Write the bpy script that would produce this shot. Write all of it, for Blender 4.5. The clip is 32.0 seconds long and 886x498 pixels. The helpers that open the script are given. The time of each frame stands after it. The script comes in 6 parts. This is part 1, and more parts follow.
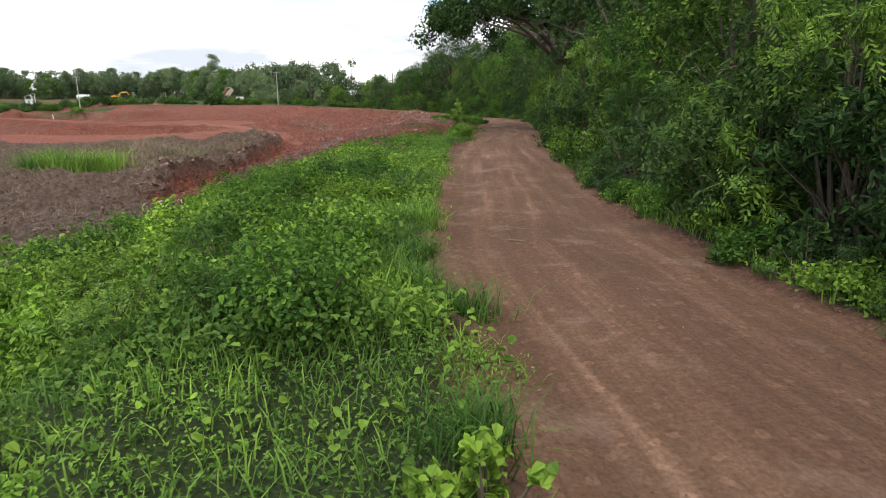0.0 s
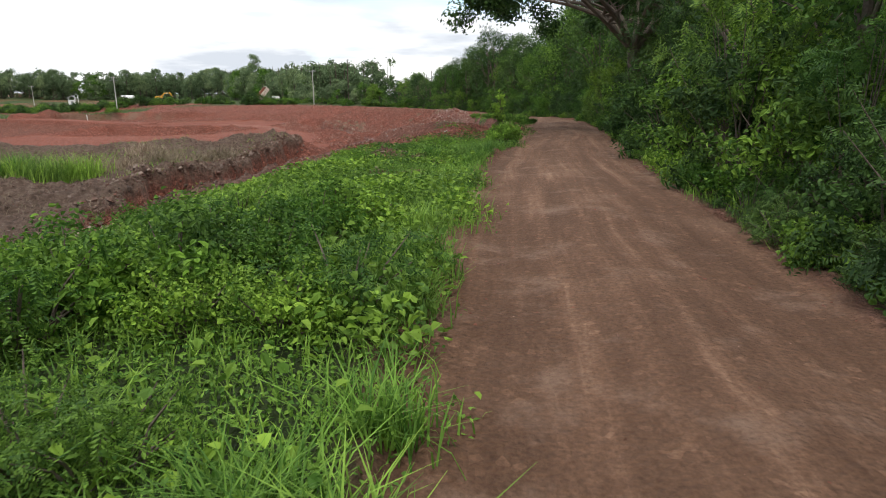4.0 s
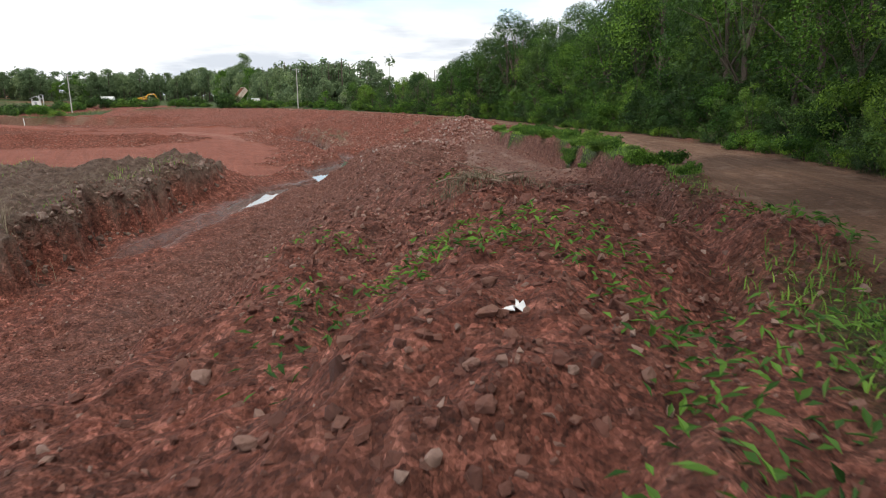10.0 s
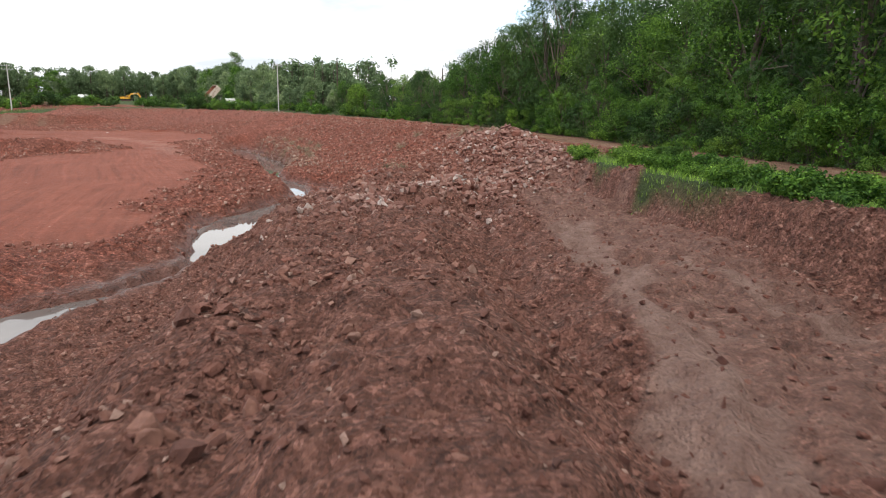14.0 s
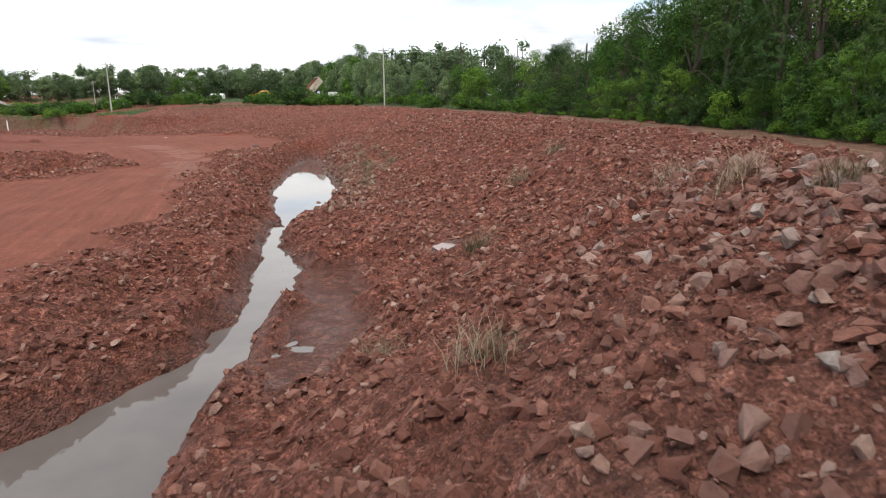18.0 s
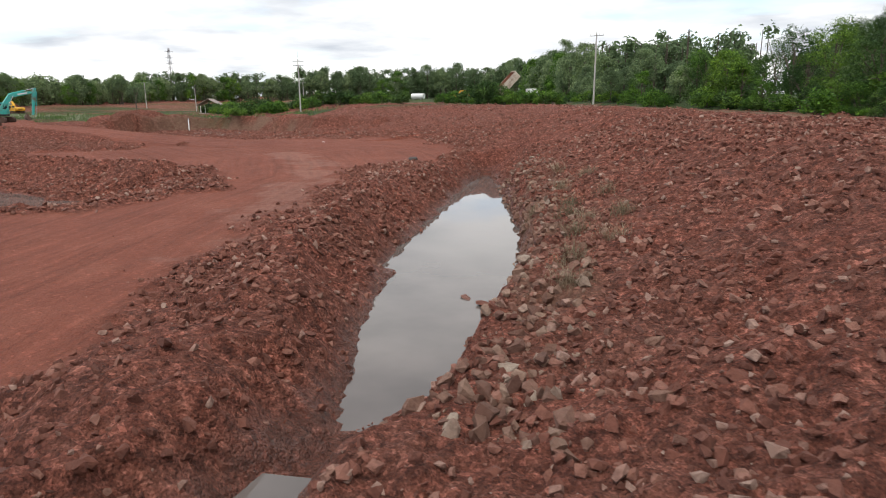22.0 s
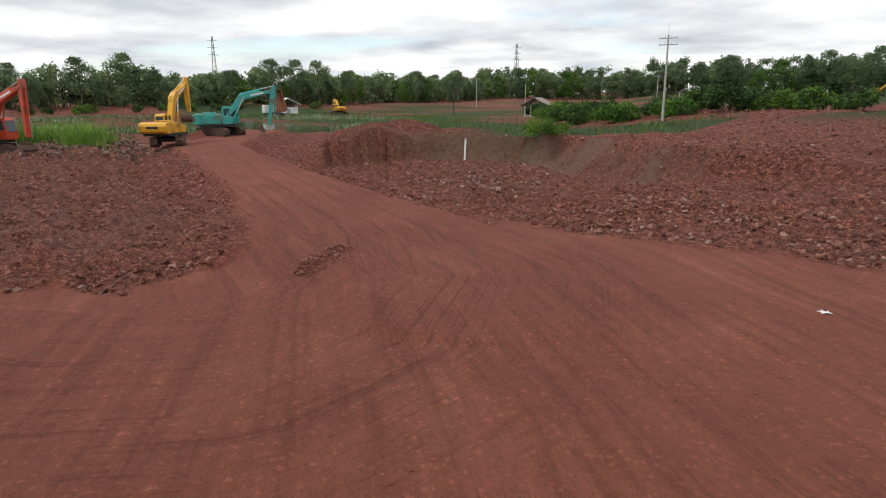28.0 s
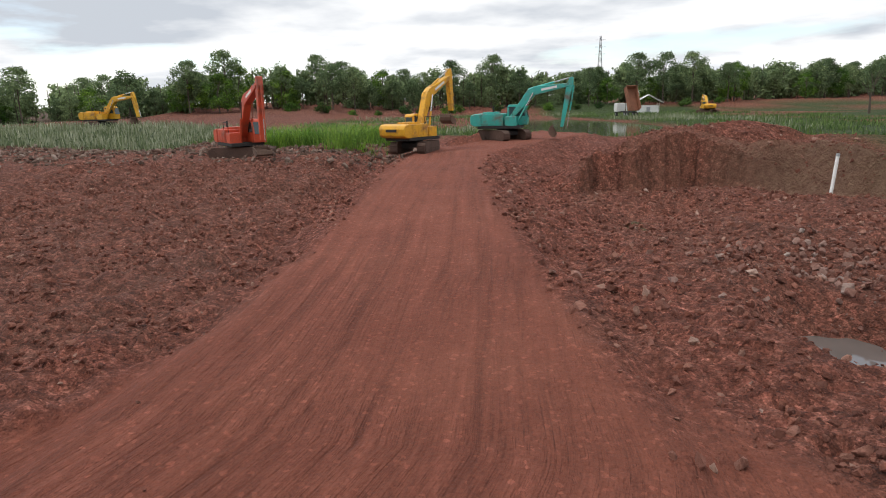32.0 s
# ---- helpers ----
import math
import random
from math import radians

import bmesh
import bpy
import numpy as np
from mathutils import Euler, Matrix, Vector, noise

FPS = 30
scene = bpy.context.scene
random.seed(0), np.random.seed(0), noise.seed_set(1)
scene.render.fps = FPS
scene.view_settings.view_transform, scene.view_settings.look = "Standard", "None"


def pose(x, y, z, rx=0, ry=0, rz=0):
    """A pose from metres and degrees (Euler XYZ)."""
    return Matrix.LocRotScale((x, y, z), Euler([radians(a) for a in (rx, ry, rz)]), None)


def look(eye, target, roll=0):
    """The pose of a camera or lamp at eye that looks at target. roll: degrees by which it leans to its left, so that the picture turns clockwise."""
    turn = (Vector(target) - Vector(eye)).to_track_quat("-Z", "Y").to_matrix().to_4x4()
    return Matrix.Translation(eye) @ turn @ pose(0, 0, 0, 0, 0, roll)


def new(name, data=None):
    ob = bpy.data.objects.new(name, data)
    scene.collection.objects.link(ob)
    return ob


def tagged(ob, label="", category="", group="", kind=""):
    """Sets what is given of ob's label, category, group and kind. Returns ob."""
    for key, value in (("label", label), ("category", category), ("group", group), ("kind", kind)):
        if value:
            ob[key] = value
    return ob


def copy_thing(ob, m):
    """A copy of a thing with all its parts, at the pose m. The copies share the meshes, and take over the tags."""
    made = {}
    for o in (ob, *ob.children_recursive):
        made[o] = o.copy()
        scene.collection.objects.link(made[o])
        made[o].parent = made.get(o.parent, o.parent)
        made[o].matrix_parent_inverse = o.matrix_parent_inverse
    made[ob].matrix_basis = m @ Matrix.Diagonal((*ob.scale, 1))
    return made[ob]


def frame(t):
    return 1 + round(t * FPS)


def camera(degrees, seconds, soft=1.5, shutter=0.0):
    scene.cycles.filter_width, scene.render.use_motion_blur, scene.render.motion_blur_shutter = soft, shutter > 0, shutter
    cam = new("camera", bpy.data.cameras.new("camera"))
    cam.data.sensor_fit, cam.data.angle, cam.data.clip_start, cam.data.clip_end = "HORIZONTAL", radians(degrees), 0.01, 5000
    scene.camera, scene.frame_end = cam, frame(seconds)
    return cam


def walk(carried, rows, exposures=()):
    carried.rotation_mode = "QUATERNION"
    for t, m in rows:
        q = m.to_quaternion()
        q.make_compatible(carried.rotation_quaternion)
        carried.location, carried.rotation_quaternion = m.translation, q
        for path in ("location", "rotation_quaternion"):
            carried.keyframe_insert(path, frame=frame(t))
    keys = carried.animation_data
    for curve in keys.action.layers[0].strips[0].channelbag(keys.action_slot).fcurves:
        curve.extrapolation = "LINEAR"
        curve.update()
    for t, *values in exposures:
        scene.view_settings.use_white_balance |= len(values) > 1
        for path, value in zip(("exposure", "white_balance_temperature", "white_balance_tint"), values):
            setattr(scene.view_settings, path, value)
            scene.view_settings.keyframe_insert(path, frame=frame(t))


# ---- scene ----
cam = camera(70.4, 32.0, 1.0, 0.1)
PATH = [
    (0, (-4.016, -2.355, 2.426), (-3.792, -0.425, 1.952), -0.2),
    (0.5, (-3.816, -0.75, 2.411), (-3.593, 1.18, 1.936), -0.4),
    (1, (-3.638, 0.908, 2.459), (-3.418, 2.838, 1.981), -0.5),
    (1.5, (-3.643, 1.99, 2.398), (-3.44, 3.924, 1.929), 0.1),
    (2, (-3.482, 2.941, 2.386), (-3.344, 4.878, 1.908), -0.5),
    (2.5, (-3.258, 3.899, 2.393), (-3.136, 5.84, 1.925), 0.1),
    (4.5, (-2.59, 8.608, 1.93), (-2.5, 10.549, 1.456), -0.5),
    (5, (-2.455, 10.567, 2.08), (-2.362, 12.51, 1.613), -0.1),
    (5.5, (-2.321, 12.35, 2.312), (-2.231, 14.292, 1.843), -0.2),
    (6, (-2.214, 14.236, 2.246), (-2.124, 16.178, 1.775), -0.3),
    (6.5, (-2.147, 16.338, 2.179), (-2.056, 18.281, 1.713), -0.1),
    (7, (-2.102, 18.725, 2.142), (-2.01, 20.667, 1.676), -0.0),
    (7.5, (-2.011, 21.237, 2.114), (-1.918, 23.18, 1.653), 0.1),
    (8, (-1.861, 23.945, 2.143), (-1.776, 25.886, 1.671), -0.5),
    (8.5, (-1.824, 26.586, 2.1), (-1.737, 28.528, 1.632), -0.3),
    (9, (-1.764, 29.55, 2.046), (-1.677, 31.493, 1.578), -0.4),
    (9.5, (-1.719, 32.788, 1.927), (-1.632, 34.731, 1.461), -0.3),
    (10, (-1.685, 35.739, 1.83), (-1.594, 37.683, 1.369), 0.0),
    (10.5, (-1.583, 39.014, 1.781), (-1.494, 40.958, 1.32), -0.0),
    (11, (-1.53, 42.437, 1.711), (-1.442, 44.382, 1.251), 0.2),
    (11.5, (-1.449, 46.094, 1.616), (-1.362, 48.038, 1.156), 0.2),
    (12, (-1.394, 49.564, 1.538), (-1.307, 51.509, 1.078), 0.2),
    (12.5, (-1.321, 53.282, 1.412), (-1.232, 55.227, 0.954), 0.4),
    (13, (-1.288, 57.003, 1.249), (-1.194, 58.95, 0.803), 0.8),
    (13.5, (-1.251, 60.781, 1.097), (-1.156, 62.731, 0.665), 1.4),
    (15.5, (-1.156, 76.708, 1.366), (-1.116, 78.653, 0.902), 0.2),
    (16, (-1.094, 79.904, 1.404), (-1.093, 81.849, 0.935), -0.2),
    (16.5, (-1.098, 83.328, 1.346), (-1.178, 85.27, 0.874), -0.4),
    (17, (-1.215, 86.689, 1.225), (-1.372, 88.627, 0.755), -0.5),
    (17.5, (-1.292, 90.102, 1.1), (-1.53, 92.031, 0.63), -0.4),
    (18, (-1.423, 93.576, 0.968), (-1.746, 95.493, 0.501), -0.3),
    (18.5, (-1.621, 96.935, 0.859), (-2.027, 98.837, 0.393), -0.3),
    (19, (-1.865, 100.174, 0.741), (-2.349, 102.058, 0.278), -0.1),
    (19.5, (-2.196, 103.401, 0.632), (-2.757, 105.264, 0.17), -0.1),
    (20, (-2.629, 106.529, 0.567), (-3.265, 108.368, 0.105), -0.1),
    (20.5, (-3.197, 109.778, 0.527), (-3.891, 111.595, 0.061), -0.6),
    (21, (-4.132, 111.749, 0.465), (-4.853, 113.556, 0.002), -0.2),
    (21.5, (-5.722, 113.408, 0.509), (-6.489, 115.195, 0.043), -0.5),
    (22, (-7.981, 114.757, 0.428), (-8.875, 116.485, -0.033), -0.4),
    (22.5, (-10.589, 116.062, 0.488), (-11.533, 117.763, 0.022), -0.8),
    (23, (-13.459, 118.004, 0.482), (-14.449, 119.678, 0.016), -1.0),
    (23.5, (-16.31, 120.484, 0.51), (-17.345, 122.13, 0.042), -1.2),
    (24, (-19.497, 123.634, 0.401), (-20.602, 125.235, -0.063), -1.2),
    (24.5, (-23.212, 127.348, 0.417), (-24.387, 128.898, -0.047), -1.2),
    (25, (-26.004, 130.622, 0.598), (-27.246, 132.12, 0.135), -1.2),
    (25.5, (-28.352, 134.05, 0.623), (-29.657, 135.494, 0.162), -1.2),
    (27.5, (-40.649, 150.929, 1.503), (-42.223, 152.069, 1.033), -0.1),
    (28, (-43.991, 154.186, 1.372), (-45.624, 155.242, 0.904), -0.3),
    (28.5, (-46.838, 156.932, 1.263), (-48.529, 157.891, 0.795), -0.3),
    (29, (-49.374, 159.283, 1.125), (-51.123, 160.133, 0.658), -0.5),
    (29.5, (-51.511, 161.263, 1.067), (-53.319, 161.981, 0.602), -0.6),
    (30, (-53.329, 162.92, 1.024), (-55.19, 163.49, 0.561), -0.7),
    (30.5, (-54.945, 164.327, 0.974), (-56.845, 164.746, 0.514), -0.9),
    (31, (-56.175, 165.464, 0.945), (-58.103, 165.73, 0.485), -1.0),
    (31.5, (-57.153, 166.41, 0.907), (-59.097, 166.521, 0.451), -1.2),
    (32, (-57.966, 167.123, 0.878), (-59.914, 167.086, 0.424), -1.4),
]
walk(cam, [(t, look(eye, target, roll)) for t, eye, target, roll in PATH],
     [(0, 0.65), (4, 0.5), (9, 0.4), (12, 0.75), (16, 0.75), (19, 0.45), (22, 0.35), (25, 0.1), (28, 0.05), (30, 0.12), (32, 0.2)])

# ---- light: bright broken overcast, sun high behind thin cloud ----
world = bpy.data.worlds.new("sky")
scene.world = world
world.use_nodes = True
wn, wl = world.node_tree.nodes, world.node_tree.links
wn.clear()
sky = wn.new("ShaderNodeTexSky")
sky.sky_type, sky.sun_disc = "NISHITA", False
sky.sun_elevation, sky.sun_rotation = radians(66), radians(200)
coord = wn.new("ShaderNodeTexCoord")
sep = wn.new("ShaderNodeSeparateXYZ")
wl.new(coord.outputs["Generated"], sep.inputs[0])
lift = wn.new("ShaderNodeMath"); lift.operation = "MAXIMUM"; lift.inputs[1].default_value = 0.04
wl.new(sep.outputs["Z"], lift.inputs[0])
plane = wn.new("ShaderNodeVectorMath"); plane.operation = "DIVIDE"
comb = wn.new("ShaderNodeCombineXYZ")
off = wn.new("ShaderNodeMath"); off.operation = "ADD"; off.inputs[1].default_value = 0.12
wl.new(lift.outputs[0], off.inputs[0])
for k in range(3):
    wl.new(off.outputs[0], comb.inputs[k])
wl.new(coord.outputs["Generated"], plane.inputs[0]); wl.new(comb.outputs[0], plane.inputs[1])
cl = wn.new("ShaderNodeTexNoise")
cl.inputs["Scale"].default_value, cl.inputs["Detail"].default_value, cl.inputs["Roughness"].default_value = 0.55, 6.0, 0.52
cl.inputs["Distortion"].default_value = 0.25
wl.new(plane.outputs[0], cl.inputs["Vector"])
cover = wn.new("ShaderNodeValToRGB")
cover.color_ramp.elements[0].position, cover.color_ramp.elements[1].position = 0.34, 0.47
wl.new(cl.outputs["Fac"], cover.inputs[0])
cl2 = wn.new("ShaderNodeTexNoise")
cl2.inputs["Scale"].default_value, cl2.inputs["Detail"].default_value = 0.8, 7.0
wl.new(plane.outputs[0], cl2.inputs["Vector"])
tone = wn.new("ShaderNodeValToRGB")
e = tone.color_ramp.elements
e[0].position, e[0].color = 0.38, (0.56, 0.60, 0.66, 1)
e[1].position, e[1].color = 0.58, (1.08, 1.08, 1.08, 1)
wl.new(cl2.outputs["Fac"], tone.inputs[0])
skyb = wn.new("ShaderNodeVectorMath"); skyb.operation = "SCALE"; skyb.inputs["Scale"].default_value = 0.2
wl.new(sky.outputs[0], skyb.inputs[0])
mixs = wn.new("ShaderNodeMix"); mixs.data_type = "RGBA"
wl.new(cover.outputs["Color"], mixs.inputs[0]); wl.new(skyb.outputs[0], mixs.inputs[6]); wl.new(tone.outputs["Color"], mixs.inputs[7])
bg = wn.new("ShaderNodeBackground"); bg.inputs["Strength"].default_value = 0.95
wl.new(mixs.outputs[2], bg.inputs["Color"])
wo = wn.new("ShaderNodeOutputWorld"); wl.new(bg.outputs[0], wo.inputs[0])
sun = new("sun", bpy.data.lights.new("sun", "SUN"))
sun.data.energy, sun.data.angle, sun.data.color = 1.5, radians(16), (1.0, 0.95, 0.88)
sun.matrix_world = look((0, 0, 50), (7, 21, 0))


# ---- materials ----
def nodes_of(m):
    m.use_nodes = True
    n, l = m.node_tree.nodes, m.node_tree.links
    return n, l, n["Principled BSDF"]


def noise_node(n, l, scale, detail=4.0, rough=0.55, vec=None):
    t = n.new("ShaderNodeTexNoise")
    t.inputs["Scale"].default_value, t.inputs["Detail"].default_value, t.inputs["Roughness"].default_value = scale, detail, rough
    if vec is not None:
        l.new(vec, t.inputs["Vector"])
    return t.outputs["Fac"]


def ramp(n, l, fac, stops):
    r = n.new("ShaderNodeValToRGB")
    els = r.color_ramp.elements
    while len(els) < len(stops):
        els.new(0.5)
    for el, (p, c) in zip(els, stops):
        el.position, el.color = p, (*c, 1)
    l.new(fac, r.inputs[0])
    return r.outputs["Color"]


def mix(n, l, fac, a, b, mode="MIX"):
    m = n.new("ShaderNodeMix"); m.data_type = "RGBA"; m.blend_type = mode
    for i, v in ((0, fac), (6, a), (7, b)):
        if isinstance(v, (int, float)):
            m.inputs[i].default_value = v
        elif isinstance(v, tuple):
            m.inputs[i].default_value = (*v, 1)
        else:
            l.new(v, m.inputs[i])
    return m.outputs[2]


def bump(n, l, h, strength, dist, bsdf):
    b = n.new("ShaderNodeBump"); b.inputs["Strength"].default_value, b.inputs["Distance"].default_value = strength, dist
    l.new(h, b.inputs["Height"]); l.new(b.outputs[0], bsdf.inputs["Normal"])


def plain(name, col, rough=0.6, metal=0.0, vary=0.25, scale=6.0, bumpy=0.15, dirt=None):
    """Paint, metal or wood: base colour with a coarse and a fine variation, dirt in patches."""
    m = bpy.data.materials.new(name)
    n, l, b = nodes_of(m)
    tc = n.new("ShaderNodeTexCoord")
    big = noise_node(n, l, scale * 0.2, 4, 0.6, tc.outputs["Object"])
    fine = noise_node(n, l, scale * 3, 5, 0.6, tc.outputs["Object"])
    lo, hi = tuple(c * (1 - vary) for c in col), tuple(min(1, c * (1 + vary)) for c in col)
    c = ramp(n, l, fine, [(0.3, lo), (0.7, hi)])
    c = mix(n, l, 0.5, c, ramp(n, l, big, [(0.3, lo), (0.7, hi)]))
    if dirt:
        c = mix(n, l, ramp(n, l, noise_node(n, l, scale * 0.35, 6, 0.7, tc.outputs["Object"]), [(0.48, (0, 0, 0)), (0.68, (0.8, 0.8, 0.8))]), c, dirt)
    l.new(c, b.inputs["Base Color"])
    b.inputs["Roughness"].default_value, b.inputs["Metallic"].default_value = rough, metal
    if bumpy:
        bump(n, l, fine, bumpy, 0.02, b)
    return m


def leafy(name, dark, light, trans=0.25):
    """Leaves: hue by island and by object, slight light through the blade."""
    m = bpy.data.materials.new(name)
    n, l, b = nodes_of(m)
    g = n.new("ShaderNodeNewGeometry"); oi = n.new("ShaderNodeObjectInfo")
    c = ramp(n, l, g.outputs["Random Per Island"], [(0.0, dark), (0.65, light), (1.0, tuple(min(1, v * 1.35) for v in light))])
    pos = noise_node(n, l, 0.45, 3, 0.5, g.outputs["Position"])
    c = mix(n, l, ramp(n, l, pos, [(0.38, (0, 0, 0)), (0.66, (0.75, 0.75, 0.75))]), c, tuple(0.55 * a + 0.45 * bb for a, bb in zip(dark, (0.03, 0.06, 0.03))))
    hs = n.new("ShaderNodeHueSaturation"); l.new(c, hs.inputs["Color"])
    mr = n.new("ShaderNodeMapRange"); l.new(oi.outputs["Random"], mr.inputs[0]); mr.inputs[3].default_value, mr.inputs[4].default_value = 0.72, 1.3
    l.new(mr.outputs[0], hs.inputs["Value"])
    mh = n.new("ShaderNodeMapRange"); l.new(oi.outputs["Random"], mh.inputs[0]); mh.inputs[3].default_value, mh.inputs[4].default_value = 0.515, 0.485
    l.new(mh.outputs[0], hs.inputs["Hue"])
    l.new(hs.outputs[0], b.inputs["Base Color"])
    b.inputs["Roughness"].default_value = 0.62
    b.inputs["Specular IOR Level"].default_value = 0.18
    t = n.new("ShaderNodeBsdfTranslucent"); l.new(hs.outputs[0], t.inputs["Color"])
    ms = n.new("ShaderNodeMixShader"); ms.inputs[0].default_value = trans
    l.new(b.outputs[0], ms.inputs[1]); l.new(t.outputs[0], ms.inputs[2])
    l.new(ms.outputs[0], n["Material Output"].inputs[0])
    return m


def stone_mat(name, stops, rough=0.9, dusty=0.7):
    m = bpy.data.materials.new(name)
    n, l, b = nodes_of(m)
    g = n.new("ShaderNodeNewGeometry"); tc = n.new("ShaderNodeTexCoord")
    c = ramp(n, l, g.outputs["Random Per Island"], stops)
    d = noise_node(n, l, 9.0, 6, 0.65, g.outputs["Position"])
    c = mix(n, l, 0.55, c, ramp(n, l, d, [(0.3, (0.30, 0.26, 0.25)), (0.5, (0.85, 0.82, 0.8)), (0.72, (1.2, 1.2, 1.2))]), "MULTIPLY")
    dust = noise_node(n, l, 2.2, 4, 0.6, g.outputs["Position"])
    c = mix(n, l, ramp(n, l, dust, [(0.42, (0, 0, 0)), (0.7, (dusty, dusty, dusty))]), c, (0.17, 0.066, 0.044))
    l.new(c, b.inputs["Base Color"]); b.inputs["Roughness"].default_value = rough
    bump(n, l, noise_node(n, l, 18.0, 8, 0.75, g.outputs["Position"]), 0.9, 0.07, b)
    return m


def ground_mat():
    """Laterite soil: raw red clods, packed plain, brown road, grass underlay, grey dried mud, each where its mask lies."""
    m = bpy.data.materials.new("laterite")
    n, l, b = nodes_of(m)
    g = n.new("ShaderNodeNewGeometry")
    P = g.outputs["Position"]
    at = {}
    for k in ("road", "grass", "grey", "packed", "wet", "tu", "tv", "su", "sv", "turn", "clay", "silt", "dull"):
        a = n.new("ShaderNodeAttribute"); a.attribute_name = k; at[k] = a.outputs["Fac"]
    n1, n2, n3 = noise_node(n, l, 0.35, 5, 0.6, P), noise_node(n, l, 3.0, 7, 0.65, P), noise_node(n, l, 22.0, 5, 0.7, P)
    raw = ramp(n, l, n2, [(0.25, (0.10, 0.033, 0.022)), (0.48, (0.245, 0.078, 0.049)), (0.75, (0.37, 0.145, 0.098))])
    raw = mix(n, l, ramp(n, l, n1, [(0.45, (0, 0, 0)), (0.7, (0.35, 0.35, 0.35))]), raw, (0.17, 0.08, 0.055))
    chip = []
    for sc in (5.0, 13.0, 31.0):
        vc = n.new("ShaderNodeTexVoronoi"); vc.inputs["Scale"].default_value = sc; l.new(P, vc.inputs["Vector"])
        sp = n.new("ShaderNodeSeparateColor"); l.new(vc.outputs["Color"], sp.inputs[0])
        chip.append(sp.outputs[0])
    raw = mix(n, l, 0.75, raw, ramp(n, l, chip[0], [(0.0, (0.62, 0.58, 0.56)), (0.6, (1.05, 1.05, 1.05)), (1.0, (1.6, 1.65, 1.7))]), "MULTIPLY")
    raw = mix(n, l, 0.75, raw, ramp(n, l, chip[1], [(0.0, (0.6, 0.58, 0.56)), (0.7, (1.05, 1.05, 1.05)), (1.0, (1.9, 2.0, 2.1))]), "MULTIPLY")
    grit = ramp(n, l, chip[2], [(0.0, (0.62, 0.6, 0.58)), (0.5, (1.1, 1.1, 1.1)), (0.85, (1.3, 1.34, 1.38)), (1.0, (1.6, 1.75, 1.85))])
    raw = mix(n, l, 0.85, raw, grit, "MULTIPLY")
    packed = ramp(n, l, n1, [(0.3, (0.178, 0.052, 0.031)), (0.55, (0.222, 0.068, 0.040)), (0.75, (0.27, 0.095, 0.059))])
    packed = mix(n, l, 0.35, packed, ramp(n, l, n2, [(0.3, (0.15, 0.045, 0.028)), (0.7, (0.26, 0.09, 0.058))]))
    road = ramp(n, l, n1, [(0.3, (0.112, 0.057, 0.032)), (0.55, (0.152, 0.080, 0.046)), (0.74, (0.25, 0.150, 0.098))])
    road = mix(n, l, 0.4, road, ramp(n, l, n3, [(0.3, (0.10, 0.05, 0.029)), (0.68, (0.23, 0.132, 0.082))]))
    grassy = ramp(n, l, n2, [(0.3, (0.035, 0.06, 0.015)), (0.7, (0.075, 0.115, 0.03))])
    grey = ramp(n, l, n2, [(0.28, (0.07, 0.046, 0.034)), (0.52, (0.18, 0.125, 0.092)), (0.75, (0.30, 0.235, 0.185))])
    uv = n.new("ShaderNodeCombineXYZ")
    for i, (key, sc) in enumerate((("tu", 2.6), ("tv", 0.10))):
        q = n.new("ShaderNodeMath"); q.operation = "MULTIPLY"; q.inputs[1].default_value = sc
        l.new(at[key], q.inputs[0]); l.new(q.outputs[0], uv.inputs[i])
    wob = noise_node(n, l, 0.07, 2, 0.5, P)
    wv = n.new("ShaderNodeVectorMath"); wv.operation = "MULTIPLY_ADD"; wv.inputs[1].default_value = (3.5, 3.5, 3.5)
    l.new(wob, wv.inputs[0]); l.new(uv.outputs[0], wv.inputs[2])
    streak = noise_node(n, l, 1.0, 6, 0.66, wv.outputs[0])
    tone_s = ramp(n, l, streak, [(0.3, (0.78, 0.76, 0.75)), (0.5, (1.0, 1.0, 1.0)), (0.7, (1.42, 1.5, 1.58))])
    uv2 = n.new("ShaderNodeCombineXYZ")
    for i, (key, sc) in enumerate((("su", 2.4), ("sv", 0.045))):
        q = n.new("ShaderNodeMath"); q.operation = "MULTIPLY"; q.inputs[1].default_value = sc
        l.new(at[key], q.inputs[0]); l.new(q.outputs[0], uv2.inputs[i])
    wv2 = n.new("ShaderNodeVectorMath"); wv2.operation = "MULTIPLY_ADD"; wv2.inputs[1].default_value = (3, 3, 3)
    l.new(wob, wv2.inputs[0]); l.new(uv2.outputs[0], wv2.inputs[2])
    rut = noise_node(n, l, 1.0, 5, 0.7, wv2.outputs[0])
    tone_r = ramp(n, l, rut, [(0.36, (0.74, 0.72, 0.7)), (0.46, (1.0, 1.0, 1.0)), (0.6, (1.0, 1.0, 1.0)), (0.72, (1.32, 1.32, 1.32))])
    fine_s = ramp(n, l, streak, [(0.40, (0.74, 0.72, 0.7)), (0.47, (1.0, 1.0, 1.0)), (0.58, (1.0, 1.0, 1.0)), (0.66, (1.18, 1.2, 1.22))])
    packed = mix(n, l, 0.35, packed, tone_s, "MULTIPLY")
    packed = mix(n, l, 0.5, packed, fine_s, "MULTIPLY")
    packed = mix(n, l, at["turn"], packed, mix(n, l, 1.0, packed, tone_r, "MULTIPLY"))
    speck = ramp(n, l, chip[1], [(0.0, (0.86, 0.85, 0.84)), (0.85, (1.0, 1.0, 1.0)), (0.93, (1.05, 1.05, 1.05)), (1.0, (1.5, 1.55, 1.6))])
